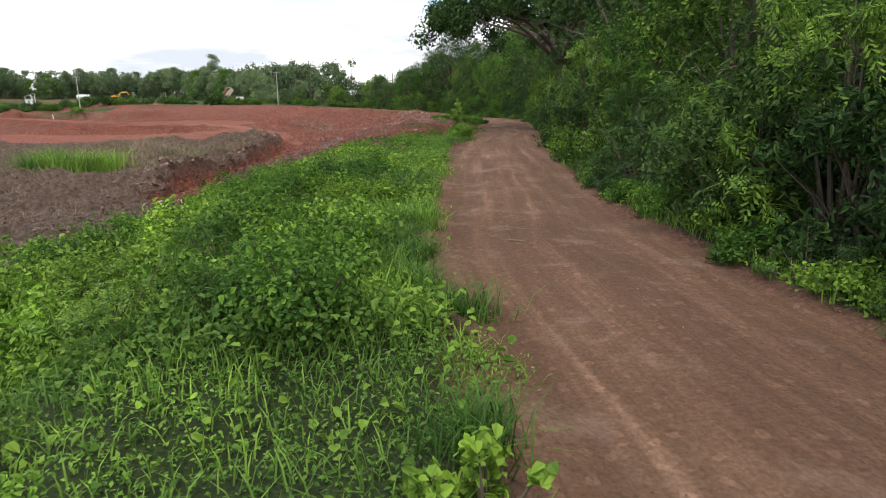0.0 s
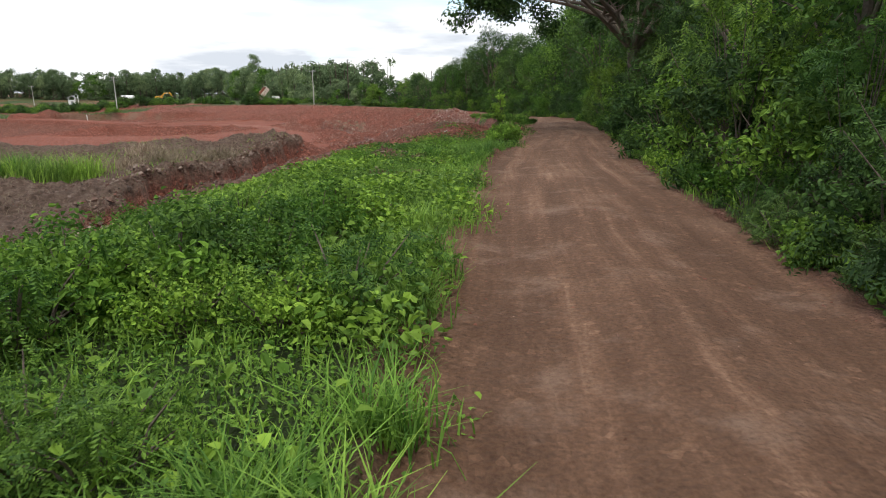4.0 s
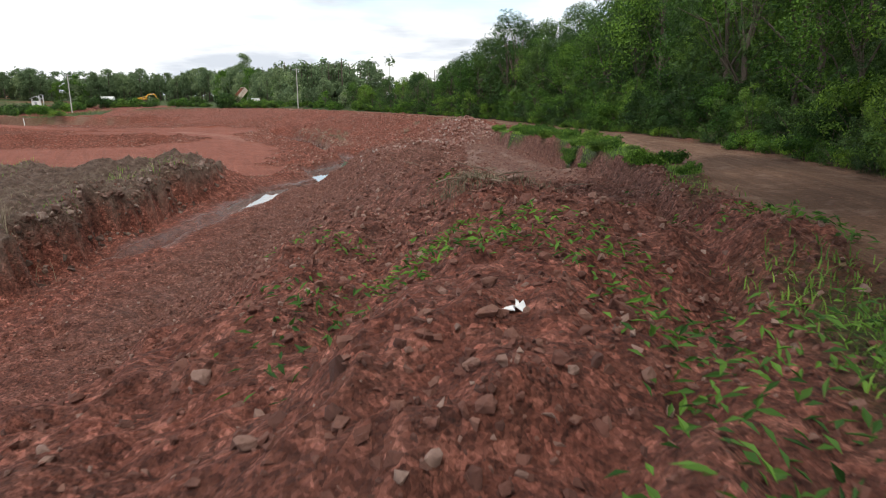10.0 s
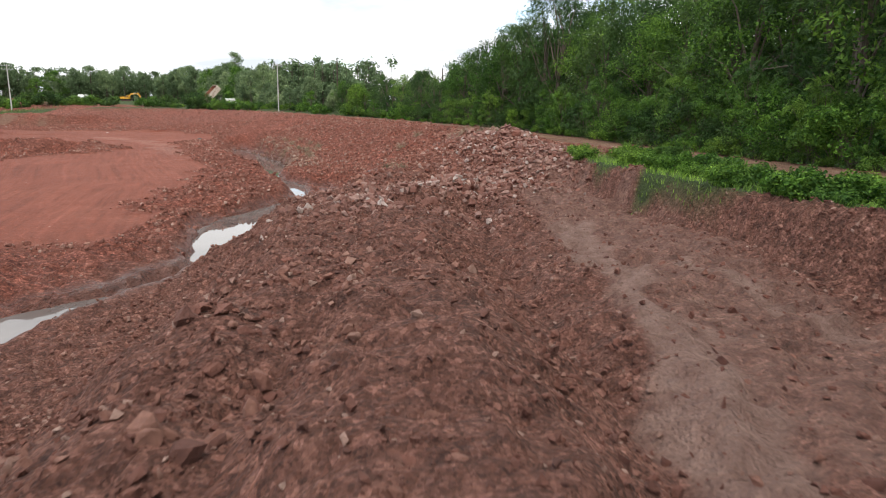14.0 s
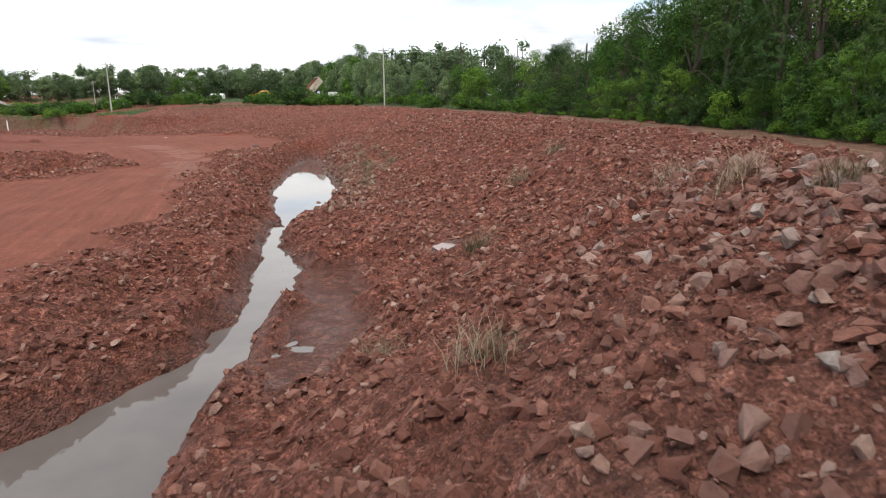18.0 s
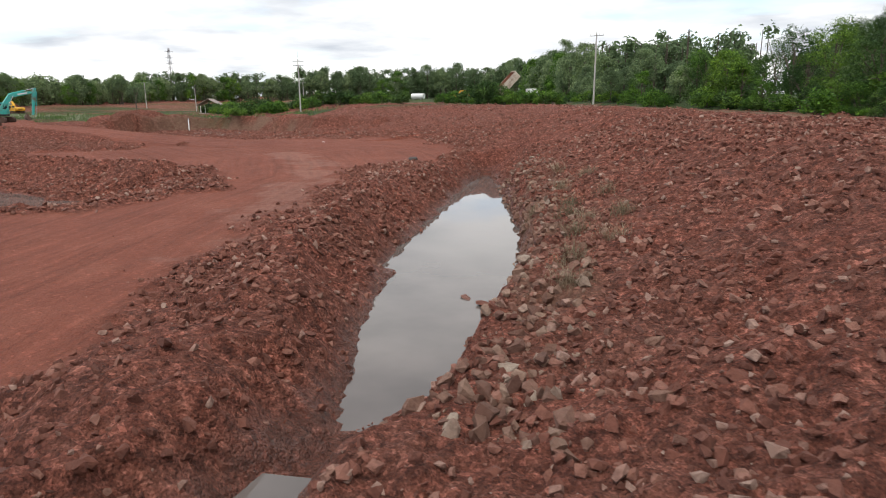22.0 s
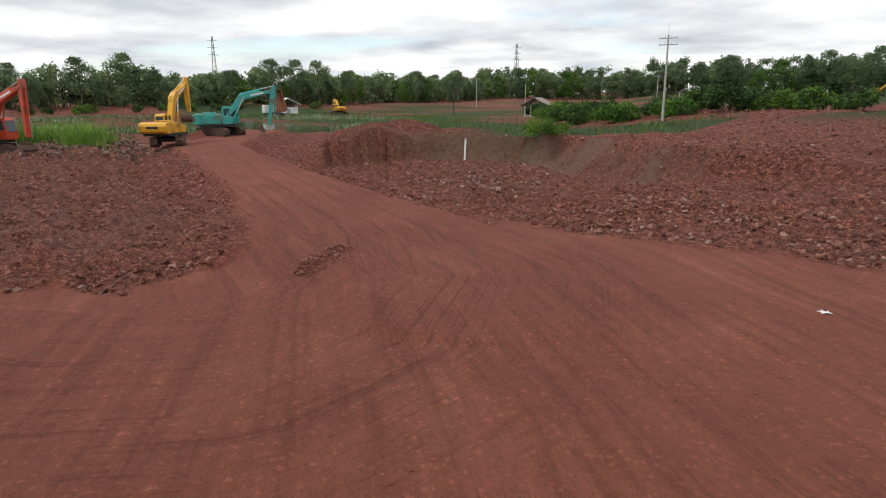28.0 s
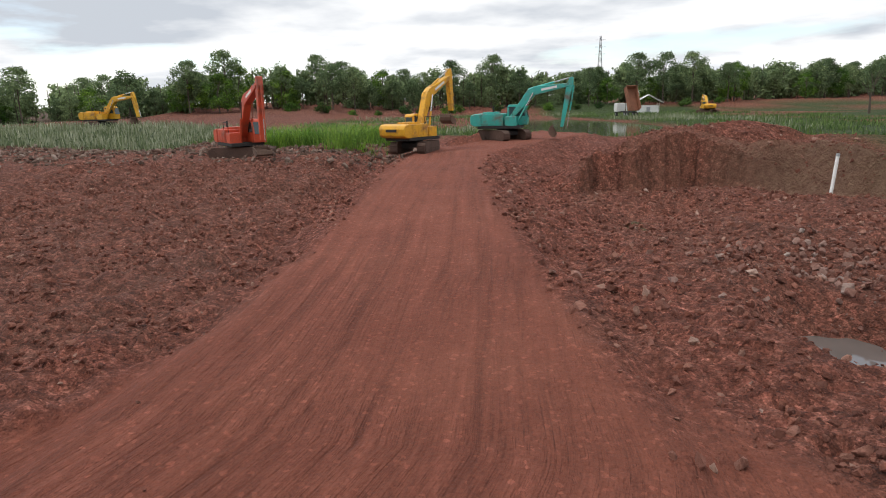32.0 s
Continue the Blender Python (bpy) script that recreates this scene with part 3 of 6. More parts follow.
def land(X, Y):
    """Height of the ground and its masks, before the small relief."""
    P = np.interp(Y, [-30, 45, 70, 90, 110, 140, 170, 220, 330, 480, 900], [0, 0, -0.3, -0.8, -1.1, -1.1, -0.8, -0.5, -0.5, 1.0, 4.0])
    Q = np.interp(Y, [-30, 20, 45, 62, 90, 140, 165], [-1.6, -2.8, -4.0, -4.3, -4.4, -4.25, -3.95])
    west = step(-X, 60, 66)
    south = step(163 - Y, 0, 5)
    Q = Q * (1 - west) + west * (-4.1)
    Q = Q + (-2.75 - Q) * step(-X, 84, 101) * step(162 - Y, 0, 4)
    Q = np.where(X < -104, Q + (-3.0 - Q) * step(-X, 104, 124), Q)
    Q = Q + 1.7 * step(-X, 112, 140) * step(150 - Y, 0, 26)
    # dark ledge and the old ground behind it
    d, s, _ = along(X, Y, LEDGE)
    s = s + 2.0 * (vnoise(X, Y, 2.4) - 0.5) + 0.9 * (vnoise(X, Y, 0.8) - 0.5) + 0.5 * (vnoise(X, Y, 0.4) - 0.5)
    back = np.where(s > 0, 1, 0) * step(86 - Y, 0, 5) * step(s, 0.0, 0.4)
    inland = step(s, 1.0, 2.2)
    old = -3.05 + 0.95 * step(30 - Y, 0, 12) - 0.4 * step(s, 3, 30) + 0.7 * vnoise(X, Y, 5) + 0.35 * vnoise(X, Y, 1.6) - 0.5
    Z = Q + (old - Q) * back - 0.55 * np.exp(-((s + 0.7) / 0.9) ** 2) * step(84 - Y, 0, 4) * (Y > 34)
    Z = Z + 0.75 * np.exp(-((s - 0.9) / 0.8) ** 2) * vnoise(X, Y, 1.1) * back
    # made ground: platform with its long slope
    d, s, (w,) = along(X, Y, CREST)
    into = np.clip(1 + np.where(s > 0, -s, s * -0.0) / w, 0, 1)
    into = np.where(s <= 0, 1.0, into)
    soft = 0.55 * into + 0.45 * (into * into * (3 - 2 * into))
    steep = step(Y, 98, 106)
    soft = soft * (1 - steep) + steep * into ** 1.45
    Z = Z + (P - Z) * soft
    slope = soft
    # trench, ridges and heaps
    d, s2, (f,) = along(X, Y, TRENCH)
    Z = np.maximum(Z, f - 0.7 * np.maximum(0, d - 2.2))
    d, s2, (c, hw) = along(X, Y, SPOIL)
    d = np.maximum(0, d + 1.4 * (vnoise(X, Y, 2.2) - 0.5) + 0.7 * (vnoise(X, Y, 0.9) - 0.5))
    Z = np.maximum(Z, c - 0.16 * d - 0.62 * np.maximum(0, d - hw) + 0.5 * (vnoise(X, Y, 2.7) - 0.5))
    ragged = 0.5 * vnoise(X, Y, 2.6) + 0.25 * vnoise(X, Y, 1.1) - 0.37
    for line, k in ((RIDGE, 0.58), (HEAP, 0.5), (BERM, 0.42), (MOUND, 0.62), ([(-111.5, 168.2, -1.9), (-114.5, 169.8, -1.75)], 0.6), ([(-21, 76, -2.2), (-18, 81, -2.0)], 0.5)):
        d, s2, (c,) = along(X, Y, line)
        Z = np.maximum(Z, c + ragged * 0.8 - k * np.sqrt(np.maximum(0, d - 0.25) ** 2 + 0.2) + 0.2)
    # haul road on its bank
    d, s2, (hz, hw) = along(X, Y, HAUL)
    Z = np.where(d < hw + 9, np.maximum(Z, hz - 0.42 * np.maximum(0, d - hw)), Z)
    Z = np.where(d < hw, hz, Z)
    haul = step(hw + 0.6 - d, 0, 1.0)
    # pit by the pipe, with its wall
    d, s2, _ = along(X, Y, WALLP)
    s2 = s2 + 0.9 * (vnoise(X, Y, 1.7) - 0.5) + 0.4 * (vnoise(X, Y, 0.6) - 0.5)
    out = step(s2, -0.3, 1.0 + 2.2 * step(187 - Y, 0, 5)) * (d < 12) * np.maximum(step(-X + 1.6 * (vnoise(X, Y, 2.0) - 0.5), 88.5, 93.0), step(Y, 187.5, 191)) * step(Y, 176, 184) * (0.82 + 0.3 * vnoise(X, Y, 3.1))
    Z = np.where(out > 0, np.maximum(Z, -4.9 + 2.85 * out), Z)
    pit = (s2 < 0) * step(-X, 67, 72) * step(Y, 171.5, 175) * (X > -98) * step(192 - Y, 0, 2)
    floor_z = -4.3 - 0.8 * step(7.0 - d, 0, 5) + 0.6 * vnoise(X, Y, 4) + 0.3 * vnoise(X, Y, 1.5)
    Z = np.where(pit > 0, Z + (floor_z - Z) * pit, Z)
    dish = np.hypot((X + 71.1) / 1.5, (Y - 175.7) / 1.0) + 0.5 * (vnoise(X, Y, 0.9) - 0.5)
    Z = np.minimum(Z, -4.98 + 0.8 * np.maximum(0, dish - 0.65))
    d5, s5, _ = along(X, Y, [(-84.4, 174.4), (-87.0, 175.9), (-88.6, 177.5)])
    Z = np.minimum(Z, -5.1 + 0.5 * np.maximum(0, d5 - 0.5 - 0.6 * vnoise(X, Y, 1.1)))
    # channel and ponds
    d, s2, (bed, hw) = along(X, Y, STREAM)
    hw = hw + 0.5 * (vnoise(X, Y, 1.3) - 0.5)
    cut = 0.85 + 0.9 * (s2 < 0) * step(Y, 123, 129) * step(157 - Y, 0, 5)
    Z = np.minimum(Z, bed + cut * np.maximum(0, d - hw + 0.35 * (vnoise(X, Y, 0.7) - 0.5)) - 0.15 * (d < hw))
    wet = step(hw + 0.9 - d, 0, 0.8)
    d4, s4, _ = along(X, Y, [(-6.8, 105.5), (-7.3, 109), (-8.3, 113)])
    Z = np.minimum(Z, -4.93 + 0.11 * vnoise(X, Y, 0.8) + 0.6 * np.maximum(0, d4 - 0.5 - 1.1 * vnoise(X, Y, 1.3)))
    wet = np.maximum(wet, step(0.9 + 1.2 * vnoise(X, Y, 1.3) - d4, 0, 0.7))
    dq = np.hypot(X + 4.5, (Y - 112.6) / 1.4) + 0.3 * (vnoise(X, Y, 0.8) - 0.5)
    Z = np.where(dq < 1.8, np.minimum(Z, SLOPE_Z - 0.16 + 0.6 * np.maximum(0, dq - 0.2)), Z)
    wet = np.maximum(wet, step(0.7 - dq, 0, 0.3))
    e1 = (np.abs((X + 53.8) / 11.0) ** 3 + np.abs((Y - 132.6) / 7.9) ** 3) ** (1 / 3) + 0.12 * (vnoise(X, Y, 2.6) - 0.5) * 2
    d3, s3, _ = along(X, Y, [(-50, 139.0), (-46.5, 140.1), (-43.6, 142.0)])
    Z = np.where(e1 < 2.0, np.minimum(Z, -6.5 + np.maximum(0, e1 - 0.88) * 3.4), Z)
    Z = np.minimum(Z, -6.35 + 0.9 * np.maximum(0, d3 - 1.15 - 0.5 * (vnoise(X, Y, 1.1) - 0.5)))
    d6, s6, (c6,) = along(X, Y, [(-44.0, 138.0, -5.75), (-42.0, 136.0, -5.3), (-40.6, 133.0, -4.75), (-40.2, 130.5, -4.6)])
    Z = np.maximum(Z, c6 - 0.62 * np.sqrt(d6 * d6 + 0.2) + 0.28 + 0.5 * (vnoise(X, Y, 1.3) - 0.5))
    ring = np.where(Y > 131, 1.72, 1.6)
    rim = np.exp(-((e1 - 1.55) / 0.14) ** 2)
    Z = Z + (0.15 + 0.5 * vnoise(X, Y, 3)) * rim * step(Y, 137, 141)
    wet = np.maximum(wet, np.maximum(step(1.05 - e1, 0, 0.12), step(1.2 - d3, 0, 0.5)))
    e3 = np.hypot((X + 168) / 38, (Y - 186) / 13) + 0.15 * (vnoise(X, Y, 9) - 0.5)
    Z = np.where(e3 < 1.4, np.minimum(Z, -4.2 + np.maximum(0, e3 - 0.9) * 5), Z)
    Z = Z + 2.2 * step(-X, 225, 260) + 3.0 * step(-X, 260, 420)
    # public dirt road, cut flat
    d, s2, (rz,) = along(X, Y, ROAD)
    k = step(3.0 - d, 0, 1.2)
    Z = Z * (1 - k) + k * (rz + 0.05 * np.cos(d * 2.2))
    road = step(2.25 + 0.3 * (s2 > 0) + 0.5 * (vnoise(X, Y, 1.5) - 0.5) + 0.3 * (vnoise(X, Y, 0.5) - 0.5) - d, -0.15, 0.4)
    right = (s2 < 0) * step(d, 2.4, 6.0)
    Z = Z + 0.5 * right
    dH, sH, (hz, hw) = along(X, Y, HAUL)
    dB, sB, _ = along(X, Y, BERM)
    dS, sS, _ = along(X, Y, STREAM)
    dP = along(X, Y, RAW_PATCH + RAW_PATCH[:1])[0]
    edge = dP + 1.6 * (vnoise(X, Y, 2.5) - 0.5) + 0.7 * (vnoise(X, Y, 0.8) - 0.5)
    rawp = np.where(within(X, Y, RAW_PATCH), step(edge, -0.2, 0.7), 0.0)
    top_y = np.interp(X, [-70, -60, -53, -45, -35, -20], [171.5, 173.5, 177.0, 180, 190, 230]) + 2.0 * (vnoise(X, Y, 3.0) - 0.5)
    plainm = (X < -8) * step(X, -84, -78) * step(Y - 0.4 * np.minimum(0, X + 62), 86, 91) * step(top_y - Y, 0, 1.2) * (sB > 0) * step(dB + 3.0 * (vnoise(X, Y, 2.3) - 0.5) + 1.2 * (vnoise(X, Y, 0.8) - 0.5) - 1.3 * step(Y, 122, 136), 1.6, 4.0) * step(e1 + 0.2 * (vnoise(X, Y, 2.0) - 0.5), ring, ring + 0.12) * (1 - step(slope + 0.1 * (vnoise(X, Y, 3) - 0.5), 0.04, 0.12))
    plainm = plainm * (1 - rawp) * (1 - step(-X, 66, 70) * step(142 - Y, 0, 3)) * (1 - step(-X, 64, 72) * step(Y, 164, 166))
    packed = np.clip(np.maximum(plainm, haul), 0, 1)
    packed = packed * (1 - wet)
    # old ground and weeds
    bare = step(Y, 20, 25) * step(vnoise(X, Y, 2.1) * 0.7 + vnoise(X, Y, 0.9) * 0.3, 0.58, 0.66) * step(d, 3.2, 4.2)
    bank = (s2 > 0) * step(d + 1.1 * (vnoise(X, Y, 1.6) - 0.5) + 0.5 * (vnoise(X, Y, 0.6) - 0.5), 2.0, 2.7) * step(36.0 + 2.2 * (vnoise(X, Y, 1.8) - 0.3) - Y - 0.5 * np.maximum(0, -5 - X), 0, 1.6) * step(X - np.interp(Y, [-10, 14, 18, 22, 25, 28, 32, 36], [-10.5, -10, -9, -8.2, -7, -5.4, -4.6, -4.0]) + 1.6 * (vnoise(X, Y, 2.4) - 0.5), -0.6, 0.4) * (1 - 0.9 * bare)
    dC, sC, _ = along(X, Y, CREST)
    verge = (s2 > 0) * step(d, 2.1, 2.6) * step(0.25 + 0.9 * (vnoise(X, Y, 1.5) - 0.5) - sC, 0, 0.35) * step(Y, 46, 54) * step(97 - Y, 0, 6)
    verge0 = (s2 > 0) * step(d, 2.1, 2.5) * step(3.6 + 1.8 * vnoise(X, Y, 2.5) - d, 0, 1.0) * step(Y, 30, 33) * step(44 - Y, 0, 5)
    woods = (s2 < 0) * step(d + 0.5 * (vnoise(X, Y, 1.1) - 0.5), 2.0, 2.4)
    pale = (X < -86) * step(Y, 188, 196) * step(226 - Y, 0, 6) * step(e3, 1.05, 1.15)
    reeds = step(-X + 0.3 * (Y - 120), 120, 124) * step(X, -149, -144) * step(143 - Y, 0, 4)
    fields = step(-X, 123, 127) * step(Y, 139, 144) * step(e3, 1.02, 1.1) * step(X + 0.35 * (Y - 150), -226, -218) * (dH > 4) * (0.15 + 0.85 * step(vnoise(X, Y, 9), 0.42, 0.55))
    fields = np.maximum(reeds, fields)
    northw = step(Y, 214, 224) * (X > -80) * 0.9
    grass = np.clip(bank + verge + verge0 + woods + pale + fields + northw, 0, 1)
    grey = np.clip(back * 0.95 * np.maximum(inland, step(Z + 0.8 * step(46 - Y, 0, 16), -3.7, -3.1)) + (s2 > 0) * step(38 - Y, 0, 6) * step(-X, 6.0, 8.5) * 0.55 * step(Z, -3.0, -2.0) + pit * 0.15 + (X < -70) * south * 0.22, 0, 1)
    dull = np.maximum(np.maximum(step(40 - Y, 0, 4) * step(6.0 - d, 0, 1.5), step(36 - Y, 0, 7) * step(14.0 - d, 0, 2)), (s2 > 0) * step(Y, 42, 54)) * step(106 - Y, 0, 14) * step(X, -13, -9)
    dW, sW, (vW,) = along(X, Y, WAY)
    dL, sL, (vL,) = along(X, Y, LANE)
    onroad = d < 4
    tu, tv = np.where(onroad, sL, sW), np.where(onroad, vL, vW)
    dT, sT, (vT,) = along(X, Y, TURN)
    turn = step(9.0 - dT, 0, 4) * packed * step(-X, 48, 54) * step(X, -84, -70) * (0.5 + 0.5 * step(vnoise(X, Y, 3.5), 0.35, 0.6))
    dA, dBq = along(X, Y, SILT_A)[0], along(X, Y, SILT_B)[0]
    rough = 0.9 * (vnoise(X, Y, 0.9) - 0.5) + 0.5 * (vnoise(X, Y, 0.4) - 0.5)
    silt = np.maximum(step(0.55 + rough - dA, 0, 0.25), step(0.32 + rough * 0.7 - dBq, 0, 0.2))
    silt = np.maximum(silt, 0.4 * step(2.0 + rough - along(X, Y, TRENCH)[0], 0, 0.8) * step(Y, 56, 60))
    silt = np.maximum(silt, 0.26 * step(1.7 + 3.0 * (vnoise(X, Y, 2.6) - 0.5) + 2 * rough - along(X, Y, [(-22, 128), (-29, 138.5), (-33, 145), (-38, 152), (-46, 157)])[0], 0, 1.2) * packed)
    dQ, sQ, _ = along(X, Y, WALLP)
    clay = step(1.5 + 0.8 * (vnoise(X, Y, 1.4) - 0.5) - np.abs(dQ - 0.3), 0, 0.5) * np.maximum(step(-X, 89, 91), step(Y, 187, 189)) * step(Y, 173, 175) * (0.25 + 0.75 * step(vnoise(X, Y, 1.9), 0.3, 0.6)) * (0.3 + 0.7 * step(Y, 181, 187))
    clay = np.maximum(clay, 0.7 * step(Y, 124, 130) * step(153 - Y, 0, 6) * (sS < 0) * step(dS, 2.0, 2.6) * step(5.0 - dS, 0, 1.4) * step(vnoise(X, Y, 1.6), 0.4, 0.62))
    return Z, dict(road=road, grass=grass, grey=grey, packed=packed, wet=np.clip(wet, 0, 1), tu=tu, tv=tv, su=sT, sv=vT, turn=turn, clay=clay, silt=silt, dull=dull)


def relief(X, Y, Z, M):
    """Clods and lumps where the soil is raw, ruts where it is packed."""
    raw = np.clip(1 - np.maximum.reduce([M["road"], M["packed"], M["grass"] * 0.8]), 0, 1)
    lump = lambda s: 1 - np.abs(2 * vnoise(X, Y, s) - 1)
    n = (vnoise(X, Y, 2.2) - 0.5) * 0.34 + (lump(0.95) - 0.5) * 0.20 + (lump(0.52) - 0.5) * 0.17 + (lump(0.33) - 0.5) * 0.12 + (vnoise(X, Y, 0.3) - 0.5) * 0.12
    furrow = np.sin((0.45 * X + 0.9 * Y) * 2.3 + 5 * vnoise(X, Y, 5)) * step(-X, 61, 66) * step(X, -106, -100) * step(164 - Y, 0, 4) * step(Y, 138, 144)
    n = n * (1 + 0.8 * (M["grey"] > 0.5)) + 0.17 * furrow
    return Z + raw * n * (1 - 0.75 * M["wet"]) + (vnoise(X, Y, 1.4) - 0.5) * 0.05 * M["packed"] + (vnoise(X, Y, 0.7) - 0.5) * 0.03 * M["road"]


def ground_z(x, y):
    X, Y = np.atleast_1d(np.asarray(x, float)), np.atleast_1d(np.asarray(y, float))
    Z, M = land(X, Y)
    return relief(X, Y, Z, M)


def z_at(x, y):
    return float(ground_z(x, y)[0])


def axis(lo, hi, fine, reach_lo, reach_hi):
    """Grid lines: even between lo and hi, growing wider out to the reaches."""
    mid = list(np.arange(lo, hi, fine))
    out, st = [hi], fine
    while out[-1] < reach_hi:
        st *= 1.13; out.append(out[-1] + st)
    back, st = [lo], fine
    while back[-1] > reach_lo:
        st *= 1.13; back.append(back[-1] - st)
    return np.array(back[:0:-1] + mid + out)


gx = np.concatenate([axis(-108, -70, 0.4, -3500, -71), np.arange(-70, -12, 0.25), axis(-12, 7, 0.16, -12.1, 3500)[1:]])
gx = np.unique(np.round(gx, 4))
gx = gx[np.concatenate([[True], np.diff(gx) > 0.08])]
gy = np.concatenate([axis(-4, 30, 0.25, -3500, 30), np.arange(30.25, 128, 0.18), axis(128, 182, 0.25, 128, 3500)])
gy = np.unique(np.round(gy, 4))
gy = gy[np.concatenate([[True], np.diff(gy) > 0.08])]
GX, GY = np.meshgrid(gx, gy)
GZ, MASK = land(GX, GY)
GZ = relief(GX, GY, GZ, MASK)
nx, ny = len(gx), len(gy)
ids = np.arange(nx * ny).reshape(ny, nx)
quads = np.stack([ids[:-1, :-1], ids[:-1, 1:], ids[1:, 1:], ids[1:, :-1]], -1).reshape(-1, 4)
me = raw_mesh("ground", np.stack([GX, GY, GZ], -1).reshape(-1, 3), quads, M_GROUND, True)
for k, v in MASK.items():
    a = me.attributes.new(k, "FLOAT", "POINT")
    a.data.foreach_set("value", np.asarray(v, np.float32).ravel())
ground = tagged(new("ground", me), "red laterite soil, dirt road and grassy banks", "ground", kind="structure")


def sheet(name, outline, z, material, label):
    bm = bmesh.new()
    bm.faces.new([bm.verts.new((x, y, z)) for x, y in outline])
    bmesh.ops.triangulate(bm, faces=bm.faces[:])
    me = bpy.data.meshes.new(name); bm.to_mesh(me); bm.free(); me.materials.append(material)
    return tagged(new(name, me), label, "water", kind="structure")


def strip(line, widths):
    left, right = [], []
    for i, (x, y) in enumerate(line):
        a, b = line[max(0, i - 1)], line[min(len(line) - 1, i + 1)]
        dx, dy = b[0] - a[0], b[1] - a[1]
        k = math.hypot(dx, dy)
        left.append((x - dy / k * widths[i], y + dx / k * widths[i])); right.append((x + dy / k * widths[i], y - dx / k * widths[i]))
    return left + right[::-1]


sheet("water_pool", strip([q[:2] for q in STREAM[14:]], [2.8] * 7), POOL_Z, M_WATER, "still muddy pool in the dug channel")
sheet("water_stream", strip([q[:2] for q in STREAM[5:15]], [1.5, 3.0, 4.4, 4.4, 2.8, 2.0, 2.0, 1.9, 1.4, 1.2]), -4.93, M_WATER, "shallow muddy stream in the channel")
sheet("water_puddle", strip([q[:2] for q in STREAM[1:5]], [1.6, 1.8, 2.0, 1.2]), -4.55, M_WATER, "small puddle in the red trench")
sheet("water_pond", [(-53.5 + 13.5 * math.cos(a / 8 * math.pi), 134.5 + 9 * math.sin(a / 8 * math.pi)) for a in range(16)], POND_Z, M_WATER, "muddy pond beside the red plain")
sheet("water_slope_puddle", [(-4.5 + 0.42 * math.cos(a / 5 * math.pi) * (1 + 0.2 * math.sin(3 * a)), 112.6 + 0.6 * math.sin(a / 5 * math.pi) * (1 + 0.2 * math.cos(2 * a))) for a in range(10)], SLOPE_Z - 0.08, M_PUDDLE, "small rain puddle on the stony slope")
sheet("water_far_pond", [(-168 + 42 * math.cos(a / 12 * math.pi), 186 + 16 * math.sin(a / 12 * math.pi)) for a in range(24)], -3.45, M_POND, "green pond beyond the excavators")
sheet("water_pit_puddle", [(-71.1 + 2.0 * math.cos(a / 6 * math.pi), 175.7 + 1.35 * math.sin(a / 6 * math.pi)) for a in range(12)], -4.80, M_WATER, "puddle in the stony pit")
sheet("water_pit_pool", strip([(-83.8, 174.0), (-87.0, 175.9), (-89.2, 178.1)], [1.5, 1.7, 1.5]), -4.98, M_POND, "shallow greenish pool at the foot of the pit wall")


# ---- plants ----
def leaf_frames(rng, centres, outward, droop):
    """For each leaf: its normal, its way from stalk to tip, and its side."""
    n = len(centres)
    nor = outward + rng.normal(0, 0.55, (n, 3)); nor[:, 2] += 0.45
    nor /= np.linalg.norm(nor, axis=1)[:, None] + 1e-9
    t = rng.normal(0, 1, (n, 3)); t[:, 2] -= droop
    t -= (t * nor).sum(1)[:, None] * nor
    t /= np.linalg.norm(t, axis=1)[:, None] + 1e-9
    return nor, t, np.cross(nor, t)


def leaf_cloud(rng, centres, outward, length, width, droop=0.2):
    """Pointed leaves (folded diamonds), one at each centre, turned about and facing loosely outward."""
    n = len(centres)
    nor, t, s = leaf_frames(rng, centres, outward, droop)
    L = (length * rng.uniform(0.6, 1.3, n))[:, None]; W = (width * rng.uniform(0.7, 1.25, n))[:, None]
    v = np.stack([centres - t * L * 0.5, centres + s * W * 0.5 + t * L * 0.02 + nor * W * 0.12, centres + t * L * 0.5 - nor * L * 0.12, centres - s * W * 0.5 + t * L * 0.02 + nor * W * 0.12], 1)
    f = np.arange(4 * n).reshape(n, 4)
    return v.reshape(-1, 3), f


def broad_cloud(rng, centres, outward, length, width, droop=0.3):
    """Broad rounded leaves, each of two halves folded along the midrib, the tip bent down."""
    n = len(centres)
    nor, t, s = leaf_frames(rng, centres, outward, droop)
    L = (length * rng.uniform(0.55, 1.3, n))[:, None]; W = (width * rng.uniform(0.75, 1.2, n))[:, None]
    up = nor * W * rng.uniform(0.05, 0.3, n)[:, None]
    v = np.stack([centres - t * L * 0.45, centres + t * L * 0.55 - nor * L * 0.2, centres + s * W * 0.48 - t * L * 0.22 + up, centres + s * W * 0.36 + t * L * 0.22 + up * 0.6, centres - s * W * 0.36 + t * L * 0.22 + up * 0.6, centres - s * W * 0.48 - t * L * 0.22 + up], 1)
    i = np.arange(n) * 6
    f = np.concatenate([np.stack([i, i + 2, i + 3, i + 1], 1), np.stack([i, i + 1, i + 4, i + 5], 1)])
    return v.reshape(-1, 3), f


